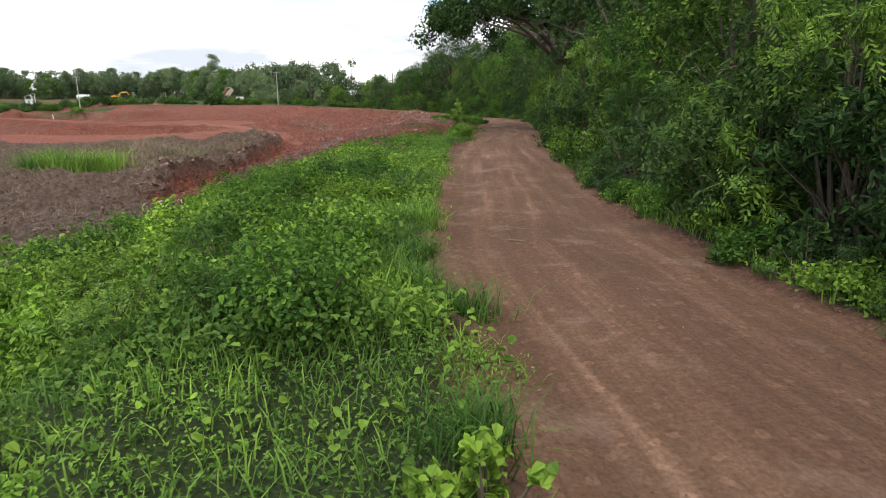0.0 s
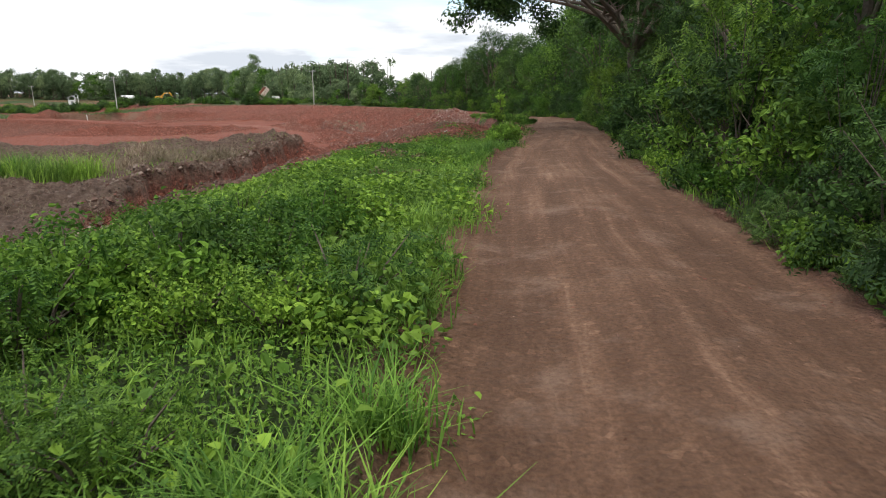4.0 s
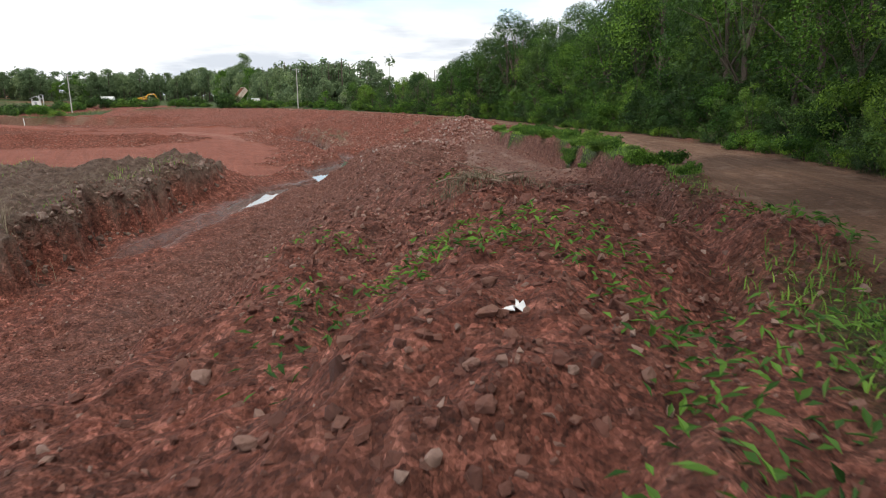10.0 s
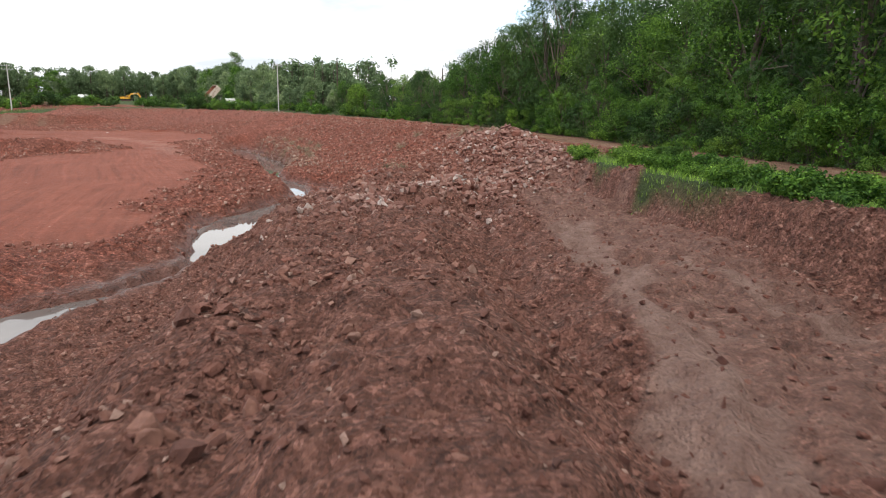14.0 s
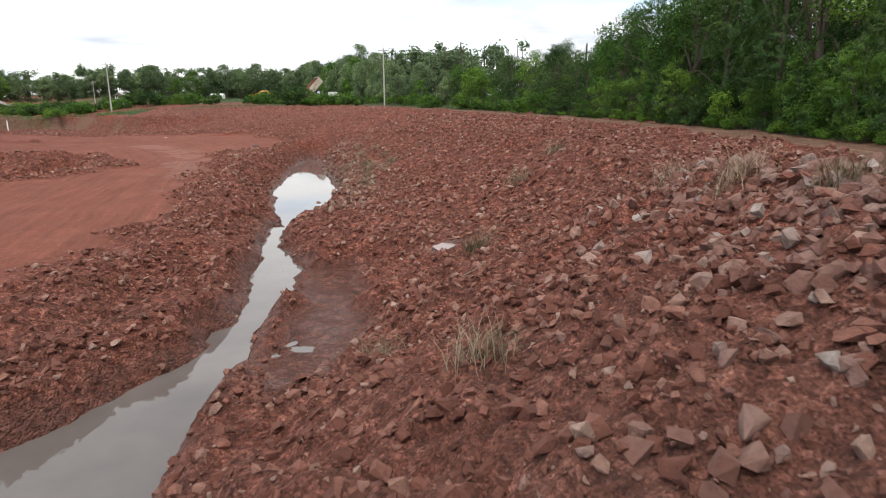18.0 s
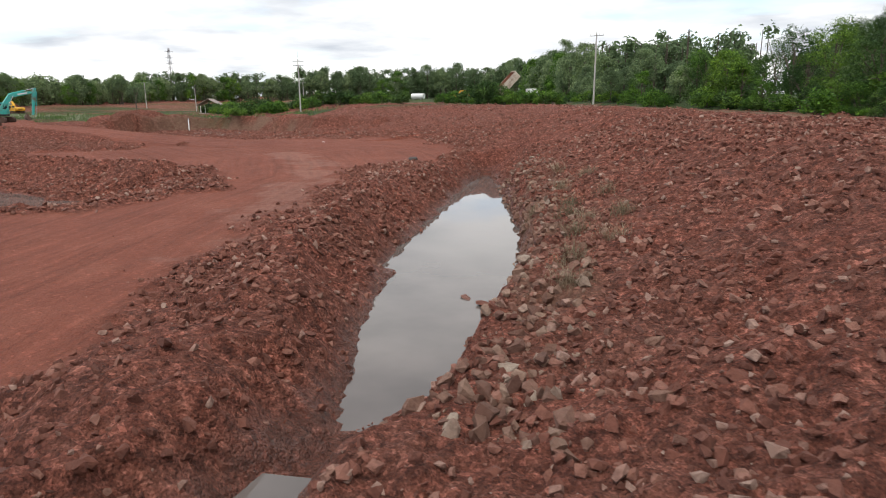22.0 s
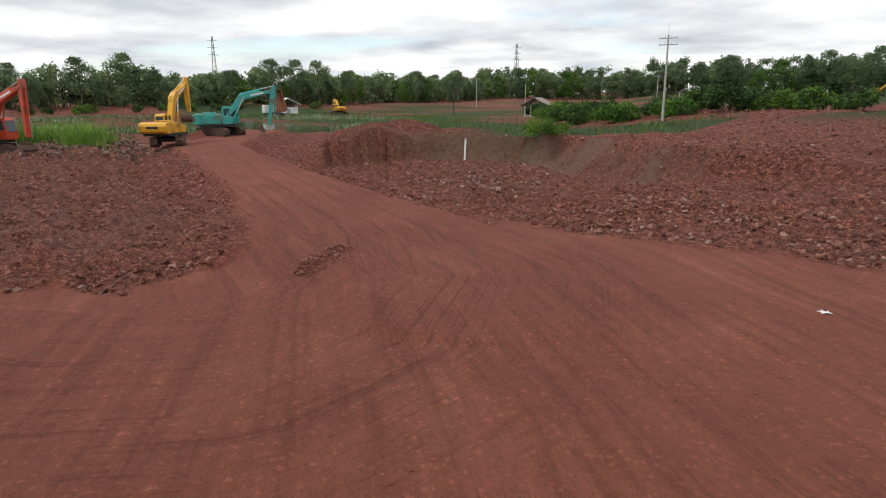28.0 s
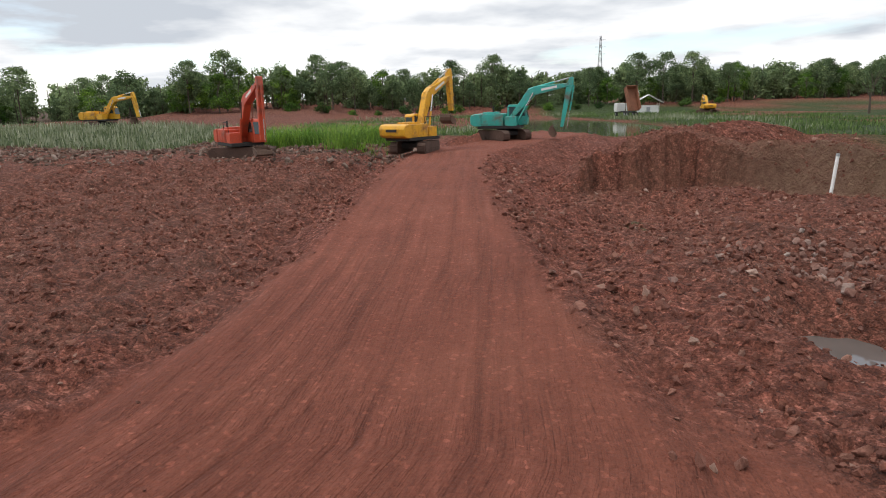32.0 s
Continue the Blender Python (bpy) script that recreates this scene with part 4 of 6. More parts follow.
def frond_cloud(rng, centres, outward, length, width, droop=0.5, pairs=7):
    """Feathered fronds: pairs of narrow leaflets along a drooping stalk."""
    n = len(centres)
    nor, t, s = leaf_frames(rng, centres, outward, droop)
    L = (length * rng.uniform(0.6, 1.3, n))[:, None]; W = (width * rng.uniform(0.75, 1.2, n))[:, None]
    vs = []
    for k in range(pairs):
        u = (k + 0.5) / pairs
        q = centres + t * L * (u - 0.5) - nor * L * 0.28 * u * u
        w = W * math.sin(math.pi * (0.18 + 0.72 * u))
        h = L / pairs * 0.36
        for side in (-1, 1):
            tip = q + s * w * side + t * L * 0.08 - nor * w * 0.3
            vs.append(np.stack([q - t * h, (q + tip) / 2 - t * h, tip, (q + tip) / 2 + t * h], 1))
    v = np.stack(vs, 1).reshape(-1, 3)
    return v, np.arange(len(v)).reshape(-1, 4)


def clumps(rng, blobs, count, shell=0.75):
    """Points over many small clumps (x, y, z, radius), densest near each clump's skin, and the ways outward."""
    b = np.array(blobs)
    pick = rng.choice(len(b), count, p=b[:, 3] ** 2 / (b[:, 3] ** 2).sum())
    d = rng.normal(0, 1, (count, 3)); d /= np.linalg.norm(d, axis=1)[:, None]
    r = b[pick, 3] * (shell + (1.05 - shell) * rng.random(count)) * (0.85 + 0.3 * rng.random(count))
    p = b[pick, :3] + d * r[:, None] * (1, 1, 0.78) + rng.normal(0, 0.16, (count, 3)) * b[pick, 3][:, None]
    return p, d


def crown_blobs(rng, h0, h1, spread, n, r0, r1):
    out = []
    for i in range(n):
        u = rng.random()
        z = h0 + (h1 - h0) * u
        k = spread * math.sin(math.pi * (0.22 + 0.70 * u)) * math.sqrt(rng.uniform(0.15, 1.0))
        a = rng.uniform(0, 2 * math.pi)
        out.append((k * math.cos(a), k * math.sin(a), z, rng.uniform(r0, r1)))
    return out


def trunk_mesh(rng, h, r, blobs, lean=0.3, limbs=6):
    bm = bmesh.new()
    pts = [Vector((0, 0, -0.35))]
    for i in range(1, 6):
        pts.append(Vector((rng.uniform(-lean, lean) * i / 5, rng.uniform(-lean, lean) * i / 5, h * i / 5)))
    for i in range(5):
        rod(bm, pts[i], pts[i + 1], r * (1.15 - 0.17 * i), r * (1.15 - 0.17 * (i + 1)), 8)
    for b in rng.permutation(len(blobs))[:limbs]:
        x, y, z, q = blobs[b]
        s = pts[min(4, max(1, int(5 * min(0.85, z / h * 0.55))))]
        m = s.lerp(Vector((x, y, z)), 0.55) + Vector((0, 0, 0.12 * h * rng.random()))
        rod(bm, s, m, r * 0.42, r * 0.26, 6); rod(bm, m, (x, y, z), r * 0.26, r * 0.06, 5)
    return bm


def tree(name, seed, h, spread, trunk_r, low, blobs_n, rr, leaves, leaf, mat, label, cat="tree", far_out=False, leaf_kind=None):
    rng = np.random.RandomState(seed)
    root = tagged(new(name), label, cat)
    blobs = crown_blobs(rng, h * low, h, spread, blobs_n, *rr)
    if trunk_r:
        part("trunk", trunk_mesh(rng, h * 0.8, trunk_r, blobs, 0.35, 9 if not far_out else 4), M_BARK, root)
    p, d = clumps(rng, blobs, leaves)
    p[:, 2] = np.maximum(p[:, 2], 0.05)
    v, f = (leaf_kind or leaf_cloud)(rng, p, d, leaf[0], leaf[1])
    c = new("crown", raw_mesh("crown", v, f, mat)); c.parent = root
    return root


def shrub(name, seed, h, spread, n, rr, leaves, leaf, mat, label, leaf_kind=None):
    rng = np.random.RandomState(seed)
    root = tagged(new(name), label, "bush")
    blobs = []
    for i in range(n):
        a, k, u = rng.uniform(0, 6.283), math.sqrt(rng.random()), rng.random()
        r = rng.uniform(*rr)
        z = r * 0.6 + (h - r) * u * (1 - 0.35 * k)
        blobs.append((spread * k * math.cos(a), spread * k * math.sin(a), z, r))
    bm = bmesh.new()
    for x, y, z, r in blobs:
        rod(bm, (x * 0.15, y * 0.15, -0.2), (x * 0.6, y * 0.6, z * 0.6), 0.02 * h ** 0.5, 0.012, 5); rod(bm, (x * 0.6, y * 0.6, z * 0.6), (x, y, z), 0.012, 0.005, 4)
    part("stem", bm, M_BARK, root)
    p, d = clumps(rng, blobs, leaves, 0.45)
    p[:, 2] = np.maximum(p[:, 2], 0.03)
    v, f = (leaf_kind or leaf_cloud)(rng, p, d, leaf[0], leaf[1])
    c = new("foliage", raw_mesh("foliage", v, f, mat)); c.parent = root
    return root


def TALL(x, y):
    """The thicket is lower where the road bends away."""
    return float(np.interp(y, [60, 90, 140, 165, 188, 250], [1.05, 1.25, 1.28, 0.92, 0.62, 0.5])) if x > -75 and y < 260 else 1.0


def place(proto, spots, group):
    """Sets the first of a kind at the first spot and copies of it at the others: x, y, scale."""
    spots = [(x, y, s * TALL(x, y)) for x, y, s in spots]
    zs = ground_z([q[0] for q in spots], [q[1] for q in spots])
    for i, (x, y, s) in enumerate(spots):
        a = (x * 12.9898 + y * 78.233) % 6.283
        m = Matrix.Translation((x, y, float(zs[i]) - 0.04)) @ pose(0, 0, 0, 0, 0, math.degrees(a))
        if i == 0:
            proto.matrix_basis = m @ Matrix.Diagonal((s, s, s, 1)); tagged(proto, group=group)
        else:
            c = copy_thing(proto, m); c.scale = (s, s, s)


def beside(line, y0, y1, gap, off0, off1, seed, s0, s1):
    """Spots along the right of a line, by y, at an offset from it, unevenly spaced."""
    rng = np.random.RandomState(seed)
    out, y = [], y0
    xs, ys = [p[0] for p in line], [p[1] for p in line]
    while y < y1:
        x = np.interp(y, ys, xs)
        sl = (np.interp(y + 1, ys, xs) - np.interp(y - 1, ys, xs)) / 2
        o = rng.uniform(off0, off1); k = math.hypot(1, sl)
        out.append((x + o / k, y - o * sl / k, rng.uniform(s0, s1)))
        y += gap / k * rng.uniform(0.7, 1.3)
    return out


def deal(spots, protos, group, seed):
    rng = np.random.RandomState(seed)
    lots = [[] for _ in protos]
    for s in spots:
        lots[rng.randint(len(protos))].append(s)
    for pr, lot in zip(protos, lots):
        if lot:
            place(pr, lot, group)


WALL_L = "dense green shrub at the edge of the dirt road"
bushes = [shrub("roadside_bush", 11 + i, (2.9, 3.6, 2.4, 4.2, 3.2)[i], 1.5, (30, 34, 26, 38, 30)[i], (0.22, 0.52), (3600, 620, 3400, 700, 3800)[i], ((0.13, 0.065), (0.36, 0.085), (0.11, 0.075), (0.42, 0.095), (0.15, 0.06))[i], (M_LEAF, M_LEAF_D, M_LEAF_D, M_LEAF, M_LEAF_D)[i], WALL_L, (broad_cloud, frond_cloud, broad_cloud, frond_cloud, broad_cloud)[i]) for i in range(5)]
deal(beside(ROAD, -9, 182, 1.25, 3.1, 4.4, 1, 0.5, 1.15), bushes, "roadside bushes", 2)
low = [shrub("low_bush", 21 + i, (1.0, 0.8, 1.2)[i], 0.8, 18, (0.16, 0.34), (1300, 1200, 230)[i], ((0.11, 0.07), (0.09, 0.065), (0.26, 0.06))[i], (M_LEAF, M_LEAF_Y, M_LEAF_D)[i], "low leafy weed bush at the road edge", (broad_cloud, broad_cloud, frond_cloud)[i]) for i in range(3)]
deal(beside(ROAD, -4, 172, 1.2, 2.3, 2.8, 3, 0.45, 0.95), low, "low roadside bushes", 4)
TREE_L = "leafy broad-crowned tree in the roadside thicket"
trees = [tree("roadside_tree", 31 + i, (7.5, 9.0, 10.5)[i], (3.0, 3.4, 4.2)[i], 0.16, 0.16, (60, 70, 80)[i], (0.4, 1.0), (1500, 7500, 1700)[i], ((0.46, 0.11), (0.20, 0.11), (0.52, 0.12))[i], (M_LEAF_D, M_LEAF, M_LEAF_D)[i], TREE_L, leaf_kind=(frond_cloud, None, frond_cloud)[i]) for i in range(3)]
deal(beside(ROAD, -8, 196, 3.0, 5.4, 7.8, 5, 0.7, 1.15), trees, "roadside trees", 6)
talls = [tree("tall_tree", 41 + i, (13.0, 15.0)[i], 5.4, 0.26, 0.16, 80, (0.8, 1.5), 8500, (0.30, 0.15), M_LEAF_D, "tall spreading tree behind the thicket") for i in range(2)]
deal([q for q in beside(ROAD, -6, 190, 5.5, 10, 15, 7, 0.65, 0.95) + beside(ROAD, 50, 190, 6.0, 17, 24, 8, 0.85, 1.05) if not 38 < q[1] < 54 or q[0] > 19], talls, "tall trees behind the road", 9)


def line_spots(pts, gap, depth, seed, s0, s1):
    rng = np.random.RandomState(seed)
    out = []
    for a, b in zip(pts, pts[1:]):
        k = math.hypot(b[0] - a[0], b[1] - a[1])
        for i in range(max(1, int(k / gap))):
            t = (i + rng.random()) / max(1, int(k / gap))
            o = rng.uniform(0, depth)
            nx_, ny_ = (b[1] - a[1]) / k, -(b[0] - a[0]) / k
            out.append((a[0] + t * (b[0] - a[0]) + nx_ * o, a[1] + t * (b[1] - a[1]) + ny_ * o, rng.uniform(s0, s1)))
    return out


FAR_L = "distant woodland tree with a rounded crown"
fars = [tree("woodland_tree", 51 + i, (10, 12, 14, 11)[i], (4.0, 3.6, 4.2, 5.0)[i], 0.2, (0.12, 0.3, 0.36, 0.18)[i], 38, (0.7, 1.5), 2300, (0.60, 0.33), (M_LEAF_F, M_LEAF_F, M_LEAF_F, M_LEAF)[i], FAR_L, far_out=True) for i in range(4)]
NORTH = [(-6, 176), (-22, 200), (-40, 230), (-52, 268), (-76, 330), (-120, 410), (-160, 446), (-230, 448), (-300, 420), (-350, 370)]
WESTL = [(-330, 380), (-290, 330), (-268, 300), (-256, 260), (-252, 210), (-250, 165), (-240, 110), (-220, 62), (-190, 20)]
deal(line_spots(NORTH[:5], 3.8, 8, 61, 0.6, 1.0) + line_spots(NORTH[4:], 6.0, 6, 62, 1.0, 1.45), fars, "north woodland", 63)
deal(line_spots(WESTL[::-1], 4.6, -14, 64, 0.6, 1.15) + line_spots(WESTL[2:][::-1], 9.0, -40, 65, 0.8, 1.2), fars, "west woodland", 66)


def far_wood(name, line, depth, gap, h, r, leaves, seed, label):
    """Joined crowns of a wood too far to tell its trees apart, standing on many thin trunks."""
    rng = np.random.RandomState(seed)
    spots = line_spots(line, gap, depth, seed + 1, 0.75, 1.15)
    zs = ground_z([q[0] for q in spots], [q[1] for q in spots])
    blobs, tv, tf = [], [], []
    for (x, y, s), z in zip(spots, zs):
        top = h * s
        for k in range(7):
            u = rng.uniform(0.38, 0.84)
            a, o = rng.uniform(0, 6.283), rng.uniform(0, 0.22) * top * math.sin(math.pi * (0.25 + 0.65 * u))
            blobs.append((x + o * math.cos(a), y + o * math.sin(a), z + top * u - r, r * rng.uniform(0.7, 1.45)))
        for k in range(5):
            a, o = rng.uniform(0, 6.283), rng.uniform(0, 2.6)
            blobs.append((x + o * math.cos(a), y + o * math.sin(a), z + rng.uniform(0.03, 0.4) * top, r * rng.uniform(0.7, 1.1)))
        for k in range(2):
            q = len(tv); w_ = 0.16
            bx, by = x + rng.normal(0, 1.5), y + rng.normal(0, 1.5)
            tv += [(bx - w_, by, z - 0.5), (bx + w_, by, z - 0.5), (bx + w_ * 0.6, by, z + top * 0.75), (bx - w_ * 0.6, by, z + top * 0.75), (bx, by - w_, z - 0.5), (bx, by + w_, z - 0.5), (bx, by + w_ * 0.6, z + top * 0.75), (bx, by - w_ * 0.6, z + top * 0.75)]
            tf += [(q, q + 1, q + 2, q + 3), (q + 4, q + 5, q + 6, q + 7)]
    pts, d = clumps(rng, blobs, leaves, 0.25)
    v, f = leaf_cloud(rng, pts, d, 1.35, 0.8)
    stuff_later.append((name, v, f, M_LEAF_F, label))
    stuff_later.append((name + "_trunks", np.array(tv), np.array(tf), M_BARK, "pale thin trunks of the " + label))


stuff_later = []
far_wood("north_wood", [(-50, 290), (-74, 350), (-112, 422), (-156, 456), (-230, 458), (-304, 430), (-356, 380)], 45, 1.0, 21, 2.0, 150000, 161, "dark green wood along the northern edge")
far_wood("west_wood", [(-190, 10), (-226, 58), (-248, 110), (-258, 165), (-260, 210), (-266, 262), (-280, 306), (-300, 336), (-350, 385)], -40, 1.2, 13.5, 1.8, 110000, 171, "dark green wood along the western edge")
far_wood("east_wood", [(30, -20), (32, 60), (36, 120), (28, 150), (8, 190), (-10, 214)], 14, 2.6, 12, 1.8, 36000, 181, "dense wood behind the roadside trees")
farb = [shrub("field_bush", 71 + i, 2.6, 1.9, 16, (0.5, 0.9), 1100, (0.34, 0.2), (M_LEAF, M_LEAF_D)[i], "rounded green bush on rough ground") for i in range(2)]
deal(line_spots([(-4, 168), (-18, 192), (-36, 222), (-56, 238), (-84, 262)], 2.2, 5, 67, 0.7, 1.5) + line_spots([(-80, 236), (-100, 228), (-120, 226), (-140, 240), (-170, 262)], 1.7, 10, 68, 0.8, 1.5) + line_spots([(-245, 250), (-238, 190), (-230, 120)], 7, 8, 69, 0.6, 1.2), farb, "field bushes", 70)


# ---- grass, weeds ----
def scatter(rng, n, x0, x1, y0, y1, keep):
    x, y = rng.uniform(x0, x1, n), rng.uniform(y0, y1, n)
    Z, M = land(x, y)
    k = keep(x, y, Z, M) > rng.random(n)
    x, y = x[k], y[k]
    return x, y, relief(x, y, Z[k], {a: b[k] for a, b in M.items()})


def blades(rng, x, y, z, h, w, lean=0.5):
    """Bent grass blades: a narrow quad below and a tip quad above."""
    n = len(x)
    a = rng.uniform(0, 6.283, n); hh = h * rng.uniform(0.45, 1.25, n)
    s = np.stack([np.cos(a), np.sin(a), 0 * a], 1) * (w * 0.5)
    l = np.stack([-np.sin(a), np.cos(a), 0 * a], 1) * (hh * lean * rng.uniform(0.2, 1.2, n))[:, None]
    b = np.stack([x, y, z - 0.02], 1)
    mid = b + l * 0.35; mid[:, 2] += hh * 0.6
    tip = b + l; tip[:, 2] += hh * 0.92
    v = np.stack([b - s, b + s, mid + s * 0.8, mid - s * 0.8, tip + s * 0.12, tip - s * 0.12], 1).reshape(-1, 3)
    i = np.arange(n) * 6
    f = np.concatenate([np.stack([i, i + 1, i + 2, i + 3], 1), np.stack([i + 3, i + 2, i + 4, i + 5], 1)])
    return v, f


def stuff(name, v, f, mat, label, cat="grass"):
    return tagged(new(name, raw_mesh(name, v, f, mat)), label, cat, kind="stuff")


for nm, v, f, mt, lb in stuff_later:
    stuff(nm, v, f, mt, lb, "wood")
rng = np.random.RandomState(90)
x, y, z = scatter(rng, 170000, -12, 3, -6, 45, lambda x, y, Z, M: M["grass"] * (x < 6) * (0.3 + 0.9 * vnoise(x, y, 2.2)))
v, f = blades(rng, x, y, z, np.interp(y, [18, 29], [0.30, 0.16]) * (0.45 + 1.1 * vnoise(x, y, 2.9)), 0.016, 0.9)
stuff("bank_grass", v, f, M_GRASS, "fresh green grass on the road bank")
x, y, z = scatter(rng, 200000, -8.5, 0, -5, 30, lambda x, y, Z, M: M["grass"] * step(x + 2.5, -6.5, -3.5) * (0.5 + 0.5 * vnoise(x, y, 1.2)))
p = np.stack([x, y, z + rng.uniform(0.0, 0.2, len(x)) * (0.3 + vnoise(x, y, 1.1))], 1)
v, f = leaf_cloud(rng, p, np.tile((0.0, 0.0, 0.7), (len(x), 1)), 0.055, 0.028)
stuff("ground_herb", v, f, M_GRASS, "low fine-leaved herbs covering the bank", "weeds")
x, y, z = scatter(rng, 150000, -12, 3, -6, 41, lambda x, y, Z, M: M["grass"] * (0.08 + 0.5 * step(y, 24, 30) + 0.95 * step(vnoise(x, y, 2.7), 0.40, 0.60)))
p = np.stack([x, y, z + rng.uniform(0.03, 0.5, len(x)) * (0.25 + 0.9 * vnoise(x, y, 1.8))], 1)
half = y + rng.normal(0, 3, len(y)) > 25
v, f = broad_cloud(rng, p[~half], np.tile((0.0, 0.0, 0.9), ((~half).sum(), 1)), 0.10, 0.078)
stuff("creeper", v, f, M_LEAF_Y, "broad-leaved creeper over the bank", "weeds")
v, f = leaf_cloud(rng, p[half] - (0, 0, 0.06), np.tile((0.0, 0.0, 0.8), (half.sum(), 1)), 0.13, 0.046)
stuff("long_leaved_weed", v, f, M_LEAF, "long-leaved green weed at the end of the bank", "weeds")
x, y, z = scatter(rng, 80000, 0, 12, 30, 100, lambda x, y, Z, M: M["grass"] * (x < np.interp(y, [p[1] for p in ROAD], [p[0] for p in ROAD])))
v, f = blades(rng, x, y, z, 0.17, 0.016, 1.0)
stuff("verge_grass", v, f, M_GRASS, "green grass along the road verge")
x, y, z = scatter(rng, 70000, -2, 16, -6, 120, lambda x, y, Z, M: M["grass"] * (np.abs(x - np.interp(y, [p[1] for p in ROAD], [p[0] for p in ROAD]) - 2.55) < 0.55))
v, f = blades(rng, x, y, z, 0.34, 0.02, 1.0)
stuff("thicket_grass", v, f, M_GRASS, "tall grass at the foot of the thicket")
x, y, z = scatter(rng, 50000, -232, -84, 140, 236, lambda x, y, Z, M: M["grass"] * (0.1 + step(vnoise(x, y, 6), 0.35, 0.6)))
v, f = blades(rng, x, y, z, 0.6, 0.10, 0.6)
stuff("field_grass", v, f, M_SEDGE, "rough green grass beyond the pit")
x, y, z = scatter(rng, 90000, -235, -112, 84, 215, lambda x, y, Z, M: M["grass"] * np.maximum(0.5 * step(vnoise(x, y, 11), 0.55, 0.68), step(142 - y, 0, 4)))
v, f = blades(rng, x, y, z, 0.9, 0.10, 0.4)
stuff("reed_grass", v, f, M_GRASS_P, "pale flowering reed grass by the pond")
x, y, z = scatter(rng, 22000, -36, -11, 14, 90, lambda x, y, Z, M: (Z > -3.4) * step(M["grey"], 0.3, 0.6) * step(vnoise(x, y, 5), 0.56, 0.68) * step(vnoise(x, y, 1.1), 0.3, 0.6))
v, f = blades(rng, x, y, z, 0.32, 0.025, 0.9)
stuff("ledge_grass", v, f, M_GRASS, "sparse grass on the old ground")
x, y, z = scatter(rng, 26000, -34, -11, 20, 86, lambda x, y, Z, M: (Z > -3.4) * step(M["grey"], 0.3, 0.6) * (1 - M["grass"]) * step(vnoise(x, y, 3.1), 0.45, 0.62))
v, f = blades(rng, x, y, z, 0.26, 0.02, 1.6)
stuff("ledge_straw", v, f, M_DRY, "flattened dry straw on the old ground", "straw")
weeds = [shrub("bank_bush", 81 + i, (1.1, 0.9, 1.3, 1.1)[i], 0.75, (22, 18, 26, 20)[i], (0.14, 0.34), (2100, 1900, 2300, 300)[i], ((0.075, 0.046), (0.088, 0.062), (0.066, 0.046), (0.24, 0.05))[i], (M_LEAF, M_VINE, M_LEAF_Y, M_LEAF)[i], "leafy weed bush on the road bank", (broad_cloud, broad_cloud, broad_cloud, frond_cloud)[i]) for i in range(4)]
rng = np.random.RandomState(91)
x, y, z = scatter(rng, 760, -11.5, 0, -4, 34, lambda x, y, Z, M: M["grass"] * np.interp(y, [-4, 4, 6, 16, 22], [0.3, 0.4, 0.85, 0.7, 0.35]) * step(-x + np.interp(y, [p[1] for p in ROAD], [p[0] for p in ROAD]), 2.9, 3.6) * np.where(y < 3.5, step(-x, 6.0, 7.2), 1.0))
deal([(a, b, s * float(np.interp(b, [0, 4, 9, 16, 22], [0.8, 1.1, 1.15, 0.9, 0.45]))) for a, b, s in zip(x, y, rng.uniform(0.4, 1.0, len(x)))], weeds, "bank bushes", 92)
x, y, z = scatter(rng, 500, 3, 12, 48, 104, lambda x, y, Z, M: M["grass"] * 0.7 * (x < np.interp(y, [p[1] for p in ROAD], [p[0] for p in ROAD]) - 2.4))
vbush = [shrub("verge_bush", 85 + i, 1.0, 0.8, 14, (0.2, 0.4), 1300, (0.14, 0.08), M_LEAF, "leafy bush on the verge above the trench", broad_cloud) for i in range(2)]
deal([(a, b, s) for a, b, s in zip(x, y, rng.uniform(0.22, 0.62, len(x)))], vbush, "verge bushes", 93)


# ---- stones and clods ----
def rock_shapes(seed, n, flat=0.72, points=12, corners=0):
    """Rough lumps; with corners they become broken, angular stones."""
    rng = np.random.RandomState(seed)
    out = []
    for i in range(n):
        bm = bmesh.new()
        keep = rng.permutation(8)[:corners]
        wide = rng.uniform(0.6, 0.95)
        for k in range(points):
            if k < corners:
                c = keep[k]
                d = np.array((1 if c & 1 else -1, 1 if c & 2 else -1, 1 if c & 4 else -1)) * rng.uniform(0.3, 0.85, 3)
            else:
                d = rng.normal(0, 1, 3); d *= rng.uniform(0.7, 1.05) / np.linalg.norm(d)
            bm.verts.new(d * (1.05, wide, flat * rng.uniform(0.75, 1.1)))
        r = bmesh.ops.convex_hull(bm, input=bm.verts[:])
        bmesh.ops.delete(bm, geom=[g for g in r["geom_interior"] if isinstance(g, bmesh.types.BMVert)], context="VERTS")
        bmesh.ops.triangulate(bm, faces=bm.faces[:])
        bm.verts.index_update()
        out.append((np.array([v.co[:] for v in bm.verts]), np.array([[v.index for v in f.verts] for f in bm.faces])))
        bm.free()
    return out


SHAPES = rock_shapes(3, 14, 0.66, 12, 6)
SMALL = rock_shapes(4, 14, 0.7, 7, 3)
CRUMBS = rock_shapes(9, 14, 0.8, 9)
LUMPS = rock_shapes(6, 14, 0.8, 18)


